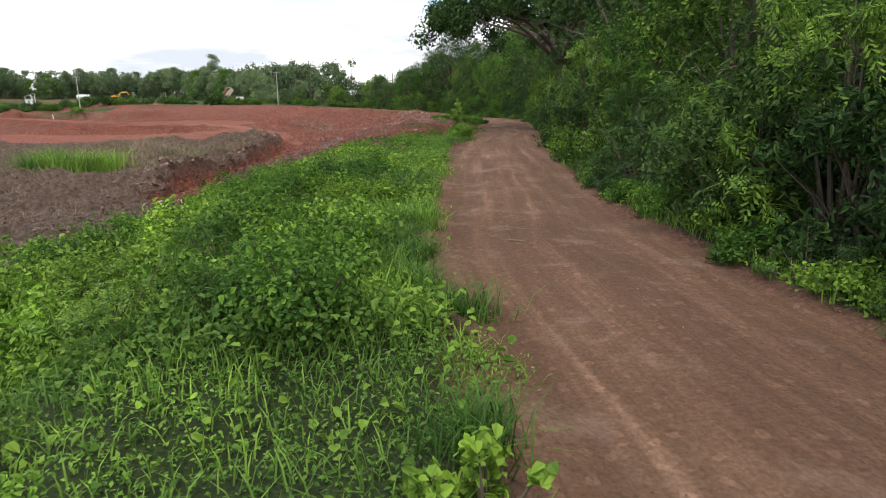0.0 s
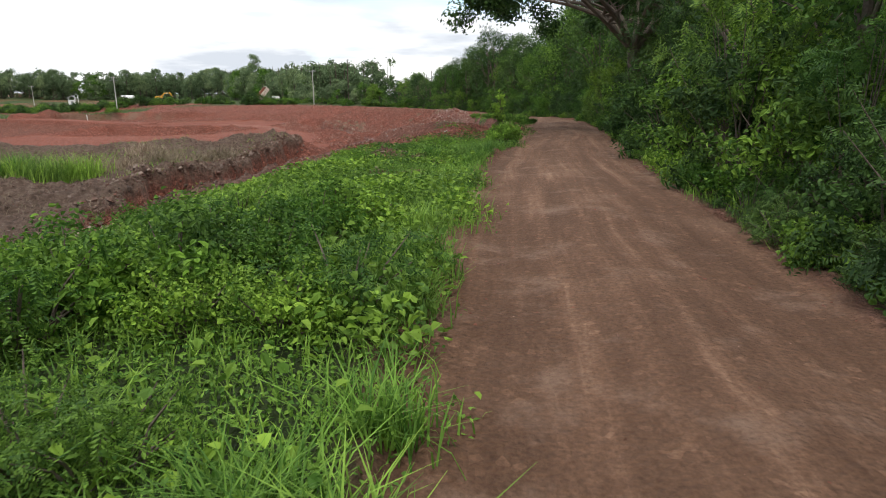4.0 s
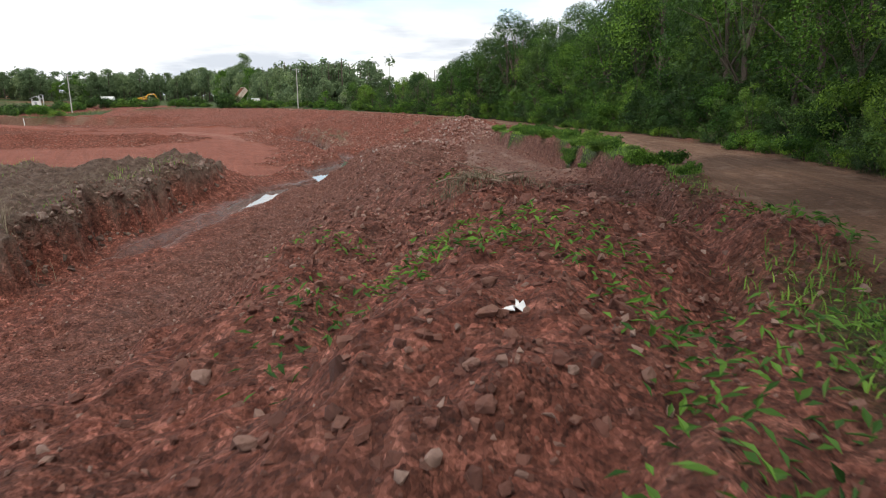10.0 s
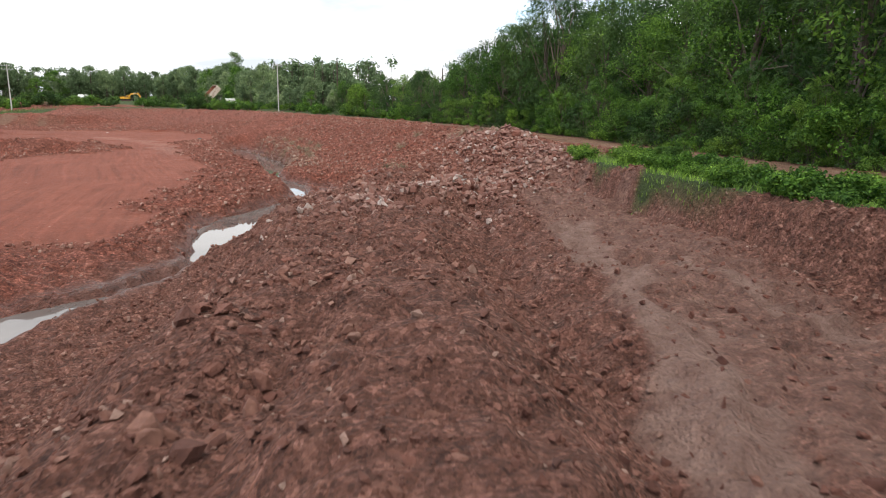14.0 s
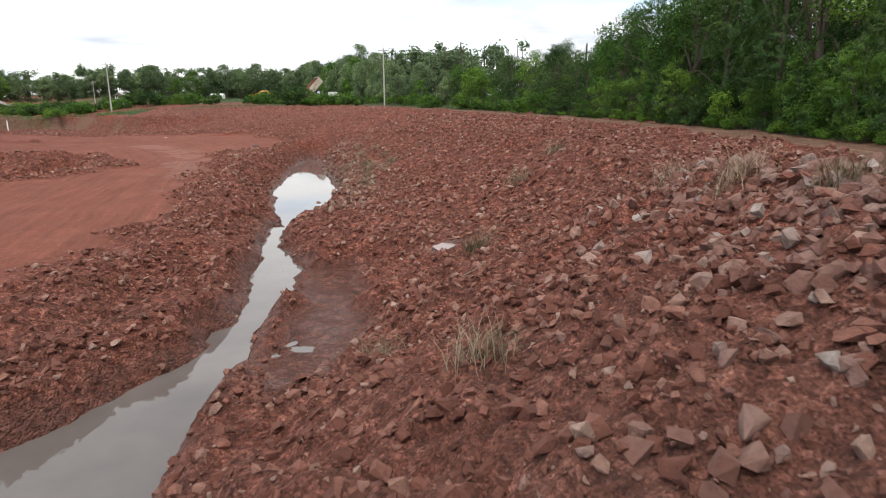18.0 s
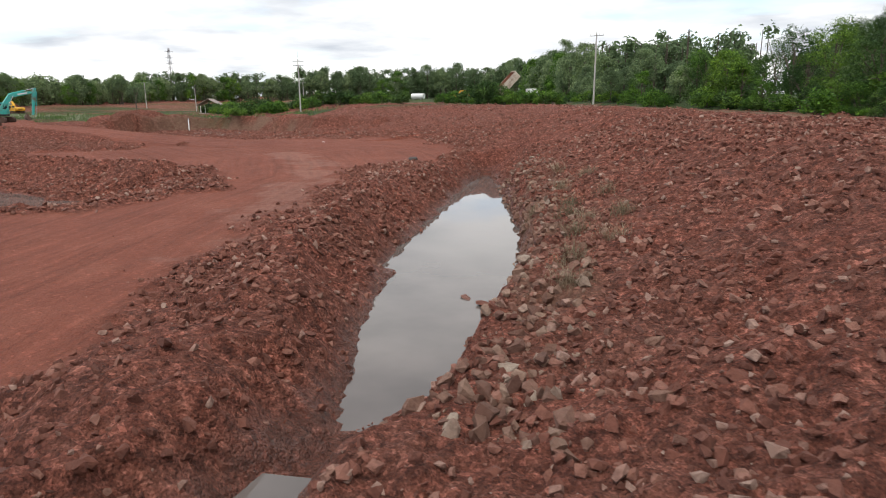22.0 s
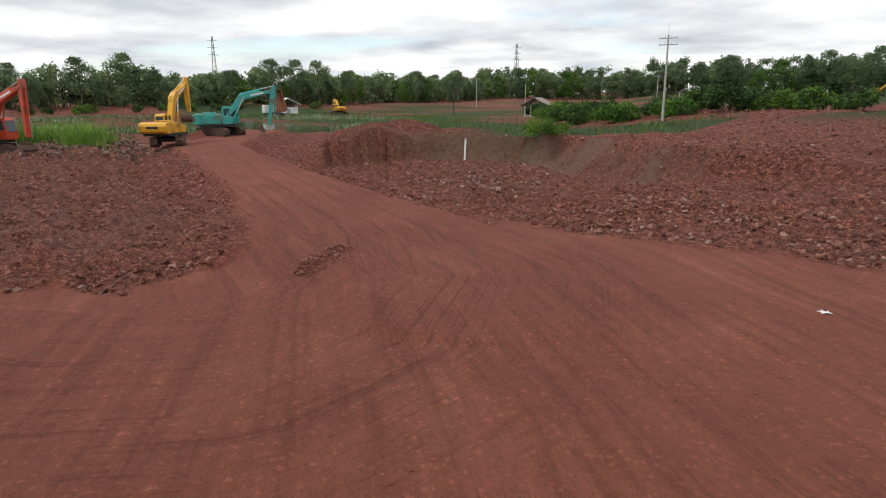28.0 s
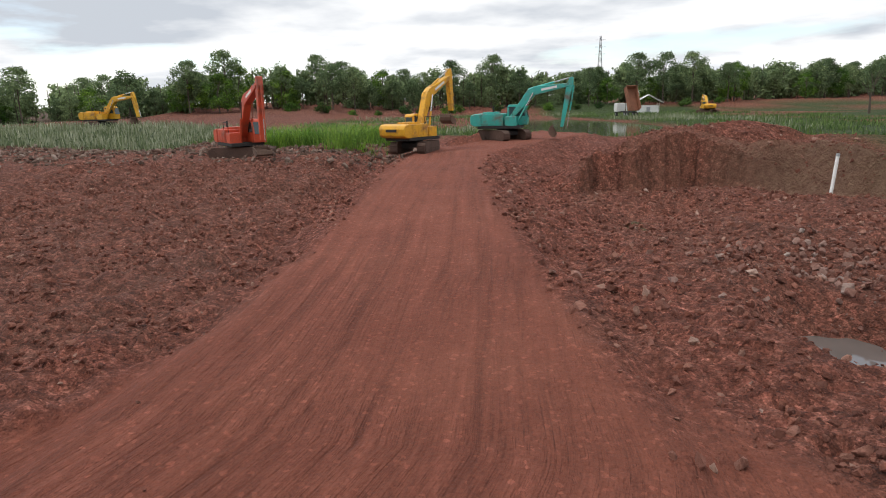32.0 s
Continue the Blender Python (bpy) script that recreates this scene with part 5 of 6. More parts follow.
def rubble(name, rng, x, y, z, size, mat, label, cat="stones", sink=0.25):
    vs, fs, base = [], [], 0
    n = len(x)
    pick = rng.randint(len(SHAPES), size=n)
    q = rng.normal(0, 1, (n, 4)); q /= np.linalg.norm(q, axis=1)[:, None]
    q[:, 1:3] *= 0.45; q /= np.linalg.norm(q, axis=1)[:, None]
    w, i, j, k = q.T
    R = np.stack([1 - 2 * (j * j + k * k), 2 * (i * j - k * w), 2 * (i * k + j * w), 2 * (i * j + k * w), 1 - 2 * (i * i + k * k), 2 * (j * k - i * w), 2 * (i * k - j * w), 2 * (j * k + i * w), 1 - 2 * (i * i + j * j)], 1).reshape(-1, 3, 3)
    small = size < 0.08
    for s, (sv, sf) in enumerate(LUMPS + CRUMBS if cat == "soil" else SHAPES + SMALL):
        at = np.nonzero((pick == s % len(SHAPES)) & (small == (s >= len(SHAPES))))[0]
        if not len(at):
            continue
        p = np.einsum("nij,vj->nvi", R[at], sv) * size[at][:, None, None]
        p += np.stack([x[at], y[at], z[at] + size[at] * (0.5 - sink)], 1)[:, None]
        vs.append(p.reshape(-1, 3))
        fs.append((sf[None] + (np.arange(len(at)) * len(sv))[:, None, None]).reshape(-1, 3) + base)
        base += len(at) * len(sv)
    return stuff(name, np.concatenate(vs), np.concatenate(fs), mat, label, cat)


def sizes(rng, n, lo, hi, p=2.6):
    return lo + (hi - lo) * rng.random(n) ** p


def raw_soil(x, y, Z, M):
    return np.clip(1 - np.maximum.reduce([M["road"], M["packed"], M["grass"], M["wet"]]), 0, 1)


rng = np.random.RandomState(101)
near = lambda x, y, Z, M: raw_soil(x, y, Z, M) * (1 - 0.75 * step(M["silt"], 0.1, 0.4)) * (0.35 + 0.65 * step(vnoise(x, y, 1.7), 0.3, 0.6))
x, y, z = scatter(rng, 105000, -9, 6.5, 33, 92, near)
x2, y2, z2 = scatter(rng, 32000, -18, -6, 26, 100, near)
x, y, z = np.concatenate([x, x2]), np.concatenate([y, y2]), np.concatenate([z, z2])
gx_, gy_, gz_ = scatter(rng, 60000, -38, -9, 8, 88, lambda x, y, Z, M: step(M["grey"], 0.4, 0.6) * (1 - M["grass"]) * (0.3 + 0.7 * step(vnoise(x, y, 2.3), 0.35, 0.6)))
rubble("grey_clods", rng, gx_, gy_, gz_, sizes(rng, len(gx_), 0.02, 0.12, 3.8), M_GREYCLOD, "grey-brown clods of dried topsoil", "soil", 0.3)
dx_, dy_, dz_ = scatter(rng, 26000, -11, -2, 22, 38, lambda x, y, Z, M: (1 - 0.8 * M["grass"]) * (1 - M["road"]) * (0.25 + 0.75 * step(vnoise(x, y, 1.5), 0.35, 0.6)))
rubble("dry_clods", rng, dx_, dy_, dz_, sizes(rng, len(dx_), 0.015, 0.085, 3.2), M_GREYCLOD, "grey dried clods tipped along the bank", "soil", 0.3)
lx_, ly_, lz_ = scatter(rng, 30000, -24, -11, 18, 86, lambda x, y, Z, M: np.exp(-((along(x, y, LEDGE)[1] - 0.4) / 0.8) ** 2) * step(vnoise(x, y, 1.3), 0.3, 0.55))
rubble("ledge_clods", rng, lx_, ly_, lz_, sizes(rng, len(lx_), 0.03, 0.26, 3.4), M_GREYCLOD, "dark broken clods along the topsoil ledge", "soil", 0.35)
bx_, by_, bz_ = scatter(rng, 5200, -8, 4, 36, 82, lambda x, y, Z, M: raw_soil(x, y, Z, M) * np.exp(-((along(x, y, RIDGE)[1] - 0.9) / 1.7) ** 2) * step(vnoise(x, y, 1.9), 0.42, 0.62))
rubble("large_clods", rng, bx_, by_, bz_, sizes(rng, len(bx_), 0.04, 0.17, 2.8), M_CLOD, "large crumbling brown-red clods on the spoil ridge", "soil", 0.4)
rubble("clods", rng, x, y, z, sizes(rng, len(x), 0.014, 0.085, 3.0), M_CLOD, "red soil clods of the dug trench", "soil", 0.3)
x, y, z = scatter(rng, 150000, -32, 9, 88, 160, lambda x, y, Z, M: near(x, y, Z, M) * (Z < -0.3))
rubble("slope_stones", rng, x, y, z, sizes(rng, len(x), 0.022, 0.17, 4.0), M_STONE, "red laterite stones on the filled slope")
TIP = [(-2.6, 84.5), (0.0, 88.5), (3.6, 93), (4.0, 97), (3.2, 101), (2.4, 106)]
x, y, z = scatter(rng, 30000, -7, 7, 80, 112, lambda x, y, Z, M: raw_soil(x, y, Z, M) * np.exp(-(along(x, y, TIP)[0] / 2.3) ** 2))
hx, hy, hz_ = scatter(rng, 46000, -9, 7, 92, 132, lambda x, y, Z, M: raw_soil(x, y, Z, M) * np.exp(-(along(x, y, HEAP)[0] / 6.0) ** 2) * (x > -8))
rubble("heap_chips", rng, hx, hy, hz_, sizes(rng, len(hx), 0.018, 0.11, 3.2), M_STONE, "red stone chips round the rock heap")
rubble("pale_rubble", rng, x, y, z, sizes(rng, len(x), 0.035, 0.21, 2.6), M_PALE, "pale broken rock tipped in a heap")
x, y, z = scatter(rng, 80000, -66, -30, 122, 182, near)
cx_, cy_, cz_ = scatter(rng, 26000, -27, -9, 122, 156, lambda x, y, Z, M: (1 - M["packed"]) * (along(x, y, STREAM)[1] < 0) * (Z > -5.6) * np.exp(-((along(x, y, STREAM)[0] - 2.6) / 1.3) ** 2) * (0.35 + 0.65 * step(vnoise(x, y, 1.4), 0.35, 0.6)))
rubble("cut_bank_rocks", rng, cx_, cy_, cz_, sizes(rng, len(cx_), 0.03, 0.26, 3.0), M_CLAYROCK, "tan clay lumps and broken rock on the cut bank", "stones", 0.4)
rubble("bank_stones", rng, x, y, z, sizes(rng, len(x), 0.025, 0.18, 3.6), M_STONE, "red stones on the pond banks and slope")
x, y, z = scatter(rng, 70000, -100, -62, 142, 192, near)
rubble("pit_stones", rng, x, y, z, sizes(rng, len(x), 0.022, 0.125, 3.8), M_REDCLOD, "dark red clods beside the haul road", "soil")
x, y, z = scatter(rng, 30000, -150, -96, 96, 164, lambda x, y, Z, M: raw_soil(x, y, Z, M) * (0.3 + 0.7 * step(vnoise(x, y, 3), 0.3, 0.6)) * step(-x, 97, 104))
rubble("field_clods", rng, x, y, z, sizes(rng, len(x), 0.05, 0.32, 3.0), M_GREYCLOD, "brown clods ploughed up by the excavators", "soil")
x, y, z = scatter(rng, 5200, -84, -68, 171, 186, lambda x, y, Z, M: raw_soil(x, y, Z, M) * np.exp(-(np.hypot(x + 75.4, y - 177.5) / 2.6) ** 2))
rubble("white_rubble", rng, x, y, z, sizes(rng, len(x), 0.04, 0.2), M_PALE, "whitish rubble in the pit by the road")
x, y, z = scatter(rng, 16000, -100, 14, 165, 235, lambda x, y, Z, M: raw_soil(x, y, Z, M))
rubble("far_slope_stones", rng, x, y, z, sizes(rng, len(x), 0.05, 0.2), M_STONE, "stones on the long red slope")
x, y, z = scatter(rng, 16000, -5, 14, -4, 60, lambda x, y, Z, M: M["road"] * (0.25 + 0.75 * step(np.abs(M["tu"]), 1.2, 2.0)))
rubble("road_gravel", rng, x, y, z, sizes(rng, len(x), 0.006, 0.028), M_STONE, "loose gravel on the dirt road", "gravel", 0.4)

x, y, z = scatter(rng, 6000, -66, -60, 159, 165, lambda x, y, Z, M: np.exp(-(along(x, y, [(-62.4, 160.9), (-64.2, 162.8)])[0] / 0.42) ** 2))
z = z + 0.16 * np.exp(-(along(x, y, [(-62.4, 160.9), (-64.2, 162.8)])[0] / 0.3) ** 2)
rubble("dirt_pile", rng, x, y, z, sizes(rng, len(x), 0.02, 0.1), M_REDCLOD, "small pile of dark clods on the plain", "soil")
x, y, z = scatter(rng, 9000, -5, 4.5, 35, 52, lambda x, y, Z, M: step(vnoise(x, y, 1.6), 0.58, 0.72) * step(x + 0.3 * (y - 36), -2.5, 0.5))
pw = np.stack([x, y, z + rng.uniform(0.02, 0.2, len(x))], 1)
v, f = leaf_cloud(rng, pw, np.tile((0.0, 0.0, 1.0), (len(x), 1)), 0.15, 0.045)
stuff("ridge_weed", v, f, M_LEAF, "young weeds sprouting on the red spoil", "weeds")
x, y, z = scatter(rng, 30000, -68, -16, 92, 178, lambda x, y, Z, M: M["packed"] * (0.02 + 0.5 * step(1 - M["packed"], 0.02, 0.4) + 0.25 * step(vnoise(x, y, 2.4), 0.68, 0.8)))
rubble("loose_stones", rng, x, y, z, sizes(rng, len(x), 0.012, 0.07, 3.0), M_STONE, "loose stones strewn over the packed plain", "stones", 0.35)
big = []
rng = np.random.RandomState(111)
for i, (sv, sf) in enumerate(SHAPES[:6]):
    big.append(raw_mesh("boulder", sv, sf, (M_STONE, M_PALE, M_PALE)[i % 3]))
x, y, z = scatter(rng, 2600, -7, 6, 44, 130, lambda x, y, Z, M: (0.02 + 0.8 * np.exp(-(along(x, y, TIP)[0] / 2.3) ** 2)) * raw_soil(x, y, Z, M) * np.exp(-(np.abs(along(x, y, RIDGE + HEAP)[0]) / 3.5) ** 2))
for i in range(min(len(x), 290)):
    onheap = math.exp(-(float(along(np.array([x[i]]), np.array([y[i]]), TIP)[0][0]) / 2.2) ** 2)
    s = rng.uniform(0.05, 0.13) * (1 + 2.2 * onheap)
    ob = tagged(new("boulder", big[i % 6]), "angular red laterite boulder on the spoil heap", "rock", "loose boulders")
    ob.matrix_world = Matrix.Translation((x[i], y[i], z[i] + 0.1 * s)) @ pose(0, 0, 0, rng.uniform(-25, 25), rng.uniform(-25, 25), rng.uniform(0, 360)) @ Matrix.Diagonal((s, s * rng.uniform(0.6, 1), s * rng.uniform(0.5, 0.8), 1))

POND_L = "broken red rock on the bank of the muddy pond"
x, y, z = scatter(rng, 900, -46, -33, 129, 144, lambda x, y, Z, M: 0.35 * raw_soil(x, y, Z, M) * (Z > -6.0))
spots_ = list(zip(x, y, z))[:130] + [(-49.0, 136.4, -6.12), (-15.83, 131.4, -5.5), (-15.1, 131.0, -5.45), (-14.5, 131.2, -5.42)]
for i, (a, b, c) in enumerate(spots_):
    s = rng.uniform(0.12, 0.34) if i < len(spots_) - 4 else 0.3
    ob = tagged(new("rock", big[i % 6]), POND_L if a < -30 else "rock lying in the shallow muddy pool", "rock", "rocks by the water")
    ob.matrix_world = Matrix.Translation((a, b, c + 0.12 * s)) @ pose(0, 0, 0, rng.uniform(-20, 20), rng.uniform(-20, 20), rng.uniform(0, 360)) @ Matrix.Diagonal((s, s * rng.uniform(0.5, 0.9), s * rng.uniform(0.35, 0.6), 1))


# ---- one great spreading tree that reaches over the road ----
def rain_tree(seed, h, radius):
    rng = np.random.RandomState(seed)
    root = tagged(new("spreading_tree"), "huge old tree spreading its branches over the dirt road", "tree")
    blobs = []
    for i in range(170):
        a, k = rng.uniform(0, 6.283), math.sqrt(rng.uniform(0.02, 1))
        z = h * (0.60 + 0.36 * (1 - k * k)) + rng.uniform(-0.9, 0.7)
        blobs.append((radius * k * math.cos(a), radius * k * math.sin(a), z, rng.uniform(0.7, 1.35)))
    bm = bmesh.new()
    rod(bm, (0, 0, -0.5), (0.1, 0.1, 2.2), 0.52, 0.40, 12); rod(bm, (0.1, 0.1, 2.2), (-0.1, 0.2, 4.6), 0.40, 0.34, 10)
    part("trunk", bm, M_BARK, root)
    for i in range(11):
        a = i * 0.571 + rng.uniform(-0.2, 0.2)
        bm = bmesh.new()
        q = Vector((-0.1, 0.2, 4.3)); r = 0.2
        for s in range(5):
            nq = Vector((math.cos(a) * radius * (s + 1) / 5.4, math.sin(a) * radius * (s + 1) / 5.4, 4.3 + h * 0.42 * ((s + 1) / 5) ** 0.6 + rng.uniform(-0.4, 0.4)))
            rod(bm, q, nq, r, r * 0.72, 7)
            for t in range(3):
                e = nq + Vector((rng.uniform(-2, 2), rng.uniform(-2, 2), rng.uniform(0.1, 1.3)))
                rod(bm, nq, e, r * 0.4, 0.015, 5)
            q, r = nq, r * 0.72
        part("limb", bm, M_BARK, root)
    p, d = clumps(rng, blobs, 46000, 0.4)
    v, f = leaf_cloud(rng, p, d, 0.30, 0.15)
    c = new("crown", raw_mesh("crown", v, f, M_LEAF_D)); c.parent = root
    return root


block = tagged(new("concrete_lump", raw_mesh("concrete_lump", *SHAPES[2], M_GREYDARK)), "dark grey broken concrete lump at the edge of the plain", "rubble")
block.matrix_world = Matrix.Translation((-32.0, 156.3, z_at(-32.0, 156.3) + 0.16)) @ pose(0, 0, 0, 8, -6, 40) @ Matrix.Diagonal((0.42, 0.34, 0.36, 1))
rt = rain_tree(7, 11.5, 11.0)
rt.location = (10.6, 45.0, z_at(10.6, 45.0))
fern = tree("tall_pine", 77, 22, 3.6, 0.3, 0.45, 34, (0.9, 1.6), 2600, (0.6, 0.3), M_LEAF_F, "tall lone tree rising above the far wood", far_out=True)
fern.location = (-100, 420, z_at(-100, 420) - 0.1); fern.scale = (1.5, 1.5, 1.25)


# ---- excavators ----
def excavator(name, paint, label, spot, face, tracks, boom, stick, curl, s=1.0, body_label="", reach=2.75):
    root = tagged(new(name), label, "excavator", "excavators")
    root.matrix_basis = Matrix.Translation((spot[0], spot[1], z_at(*spot) - 0.06)) @ pose(0, 0, 0, 0, 0, face) @ Matrix.Diagonal((s, s, s, 1))
    under = pose(0, 0, 0, 0, 0, tracks - face)
    for side in (-1, 1):
        ring = [(2.05 * (1 if k < 8 else -1) * 0.8 + 0.43 * math.cos(-math.pi / 2 + math.pi * k / 7 if k < 8 else math.pi / 2 + math.pi * (k - 8) / 7), 0.43 + 0.43 * math.sin(-math.pi / 2 + math.pi * k / 7 if k < 8 else math.pi / 2 + math.pi * (k - 8) / 7)) for k in range(16)]
        bm = bmesh.new(); prism(bm, ring, side * 1.1 - 0.3, side * 1.1 + 0.3)
        for k in range(40):
            u = k / 40 * 8.0
            x, z, a = (u - 1.7, 0.875, 0) if u < 3.4 else (1.64 + 0.44 * math.sin((u - 3.4) / 0.6 * math.pi), 0.43 + 0.44 * math.cos((u - 3.4) / 0.6 * math.pi), (u - 3.4) / 0.6 * 180) if u < 4.0 else (1.7 - (u - 4.0), -0.01, 0) if u < 7.4 else (-1.64 - 0.44 * math.sin((u - 7.4) / 0.6 * math.pi), 0.43 - 0.44 * math.cos((u - 7.4) / 0.6 * math.pi), (u - 7.4) / 0.6 * 180)
            box(bm, 0.13, 0.62, 0.05, pose(x, side * 1.1, z, 0, a, 0))
        t = part("track", bm, M_TRACK, root, "muddy steel crawler track"); t.matrix_basis = under
        for k in range(6):
            bm = bmesh.new(); rod(bm, (-1.4 + 0.56 * k, side * 1.1 - 0.33, 0.24), (-1.4 + 0.56 * k, side * 1.1 + 0.33, 0.24), 0.15, None, 10)
            part("track_roller", bm, M_TRACK, t)
        bm = bmesh.new(); rod(bm, (-1.64, side * 1.1 - 0.34, 0.43), (-1.64, side * 1.1 + 0.34, 0.43), 0.30, None, 14)
        part("sprocket", bm, M_TRACK, t)
    bm = bmesh.new(); box(bm, 1.9, 1.7, 0.35, pose(0, 0, 0.6), 0.06); rod(bm, (0, 0, 0.75), (0, 0, 1.02), 0.62, None, 18)
    part("undercarriage", bm, M_BLACK, root).matrix_basis = under
    bm = bmesh.new(); box(bm, 3.6, 2.5, 0.24, pose(-0.25, 0, 1.12), 0.05); part("deck", bm, M_BLACK, root)
    arc = [(-1.75, 1.22), (-2.35, 1.22), (-2.62, 1.4), (-2.68, 1.9), (-2.55, 2.16), (-2.2, 2.25), (-1.75, 2.25)]
    bm = bmesh.new(); prism(bm, arc, -1.32, 1.32, 0.05)
    cw = part("counterweight", bm, paint, root, body_label)
    bm = bmesh.new(); box(bm, 0.012, 1.1, 0.2, pose(-2.695, 0, 1.78, 0, 4, 0)); part("name_bar", bm, M_BLACK, cw, "dark painted name bar")
    bm = bmesh.new(); box(bm, 1.9, 2.5, 0.98, pose(-0.8, 0, 1.74), 0.07); eng = part("engine_house", bm, paint, root)
    for k in range(3):
        bm = bmesh.new(); box(bm, 0.5, 0.03, 0.6, pose(-1.4 + 0.6 * k, -1.26, 1.72), 0.01); part("side_door", bm, paint, eng)
    bm = bmesh.new(); box(bm, 1.3, 1.2, 0.16, pose(-1.0, -0.3, 2.3), 0.04); part("engine_hood", bm, paint, root)
    bm = bmesh.new(); rod(bm, (-0.75, -0.75, 2.3), (-0.75, -0.75, 2.85), 0.07, None, 10); part("exhaust", bm, M_BLACK, root)
    bm = bmesh.new(); box(bm, 0.95, 0.9, 0.8, pose(0.75, -0.78, 1.6), 0.06); part("tool_box", bm, paint, root)
    cabo = [(0.25, 1.24), (1.95, 1.24), (2.0, 1.9), (1.72, 2.82), (1.5, 2.95), (0.4, 2.95), (0.25, 2.8)]
    bm = bmesh.new(); prism(bm, cabo, 0.32, 1.28, 0.04); cab = part("cab", bm, paint, root)
    for nm, pl, y0 in (("side_window", [(0.42, 2.0), (1.2, 2.0), (1.2, 2.75), (0.42, 2.75)], 1.283), ("door_window", [(1.28, 1.7), (1.85, 1.75), (1.6, 2.75), (1.28, 2.75)], 1.283), ("inner_window", [(0.42, 2.0), (1.8, 2.0), (1.55, 2.75), (0.42, 2.75)], 0.297)):
        bm = bmesh.new(); prism(bm, pl, y0, y0 + 0.02); part(nm, bm, M_GLASS, cab)
    bm = bmesh.new(); box(bm, 0.03, 0.78, 0.9, pose(1.9, 0.8, 2.3, 0, -17, 0)); part("windscreen", bm, M_GLASS, cab)
    bm = bmesh.new(); box(bm, 0.02, 0.7, 0.5, pose(0.235, 0.8, 2.45)); part("rear_window", bm, M_GLASS, cab)
    bm = bmesh.new()
    for a, b in (((-0.2, -1.2, 2.2), (-0.2, -1.2, 2.75)), ((0.9, -1.2, 2.0), (0.9, -1.2, 2.75)), ((-0.2, -1.2, 2.75), (0.9, -1.2, 2.75))):
        rod(bm, a, b, 0.022, None, 6)
    part("handrail", bm, M_BLACK, root)
    # boom, stick and bucket in the machine's x-z plane
    A = Vector((0.55, 0, 1.75)); w = lambda a: Vector((math.cos(radians(a)), 0, math.sin(radians(a))))
    E_ = A + w(boom + 20) * 2.95; B = E_ + w(boom - 18) * 2.95
    up = lambda a: Vector((-math.sin(radians(a)), 0, math.cos(radians(a))))
    def limb(points, name, y, material):
        bm = bmesh.new(); prism(bm, [(q.x, q.z) for q in points], -y, y, 0.03)
        return part(name, bm, material, root)
    bo = limb([A - w(boom + 20) * 0.15 - up(boom + 20) * 0.12, A - w(boom + 20) * 0.15 + up(boom + 20) * 0.12, E_ + up(boom) * 0.38 - w(boom) * 0.35, E_ + up(boom) * 0.36 + w(boom) * 0.3, B + up(boom - 18) * 0.13, B + w(boom - 18) * 0.15, B - up(boom - 18) * 0.13, E_ - up(boom) * 0.30], "boom", 0.27, paint)
    bm = bmesh.new()
    q = E_.lerp(B, 0.45) + up(boom - 18) * 0.04
    box(bm, 1.3, 0.56, 0.18, Matrix.Translation(q) @ pose(0, 0, 0, 0, -(boom - 18), 0)); part("boom_bar", bm, M_WHITE, bo, "pale painted name bar")
    T = B + w(stick) * reach; K = B - w(stick) * 0.62 + up(stick) * 0.1
    limb([K + up(stick) * 0.14, B + up(stick) * 0.34, B + w(stick) * 0.6 + up(stick) * 0.26, T + up(stick) * 0.12, T - up(stick) * 0.12, B - up(stick) * 0.22, K - up(stick) * 0.12] if stick > -180 else [], "stick", 0.21, paint)
    def ram(a, b, y, r, nm):
        m = a.lerp(b, 0.58)
        bm = bmesh.new(); rod(bm, a + Vector((0, y, 0)), m + Vector((0, y, 0)), r, None, 10)
        c = part(nm, bm, paint, root)
        bm = bmesh.new(); rod(bm, m + Vector((0, y, 0)), b + Vector((0, y, 0)), r * 0.6, None, 8); part("piston_rod", bm, M_STEEL, c, "bright chrome rod")
    for y in (-0.42, 0.42):
        ram(Vector((1.15, 0, 1.35)), E_ - up(boom) * 0.05, y, 0.085, "boom_cylinder")
    ram(E_.lerp(A, 0.1) + up(boom) * 0.5, K + up(stick) * 0.05, 0, 0.085, "stick_cylinder")
    C = T + w(curl) * 0.2
    ram(B + up(stick) * 0.38, T + up(stick) * 0.45 + w(stick) * 0.05, 0, 0.07, "bucket_cylinder")
    bm = bmesh.new()
    arcp = [C + w(curl + 90 - k * 26) * 0.5 * (1.0 if k else 0.6) + w(curl) * 0.45 for k in range(8)]
    inn = [C.lerp(q, 0.88) + w(curl) * 0.04 for q in arcp]
    prism(bm, [(q.x, q.z) for q in arcp] + [(q.x, q.z) for q in inn[::-1]], -0.58, 0.58, 0.01)
    for y in (-0.57, 0.53):
        prism(bm, [(q.x, q.z) for q in arcp], y, y + 0.04)
    bk = part("bucket", bm, M_BUCKET, root, "earth-stained steel bucket")
    for k in range(5):
        bm = bmesh.new(); q = arcp[-1]
        box(bm, 0.22, 0.09, 0.07, Matrix.Translation((q.x, -0.5 + 0.25 * k, q.z)) @ pose(0, 0, 0, 0, -(curl - 180), 0), 0.01); part("tooth", bm, M_BUCKET, bk)
    return root


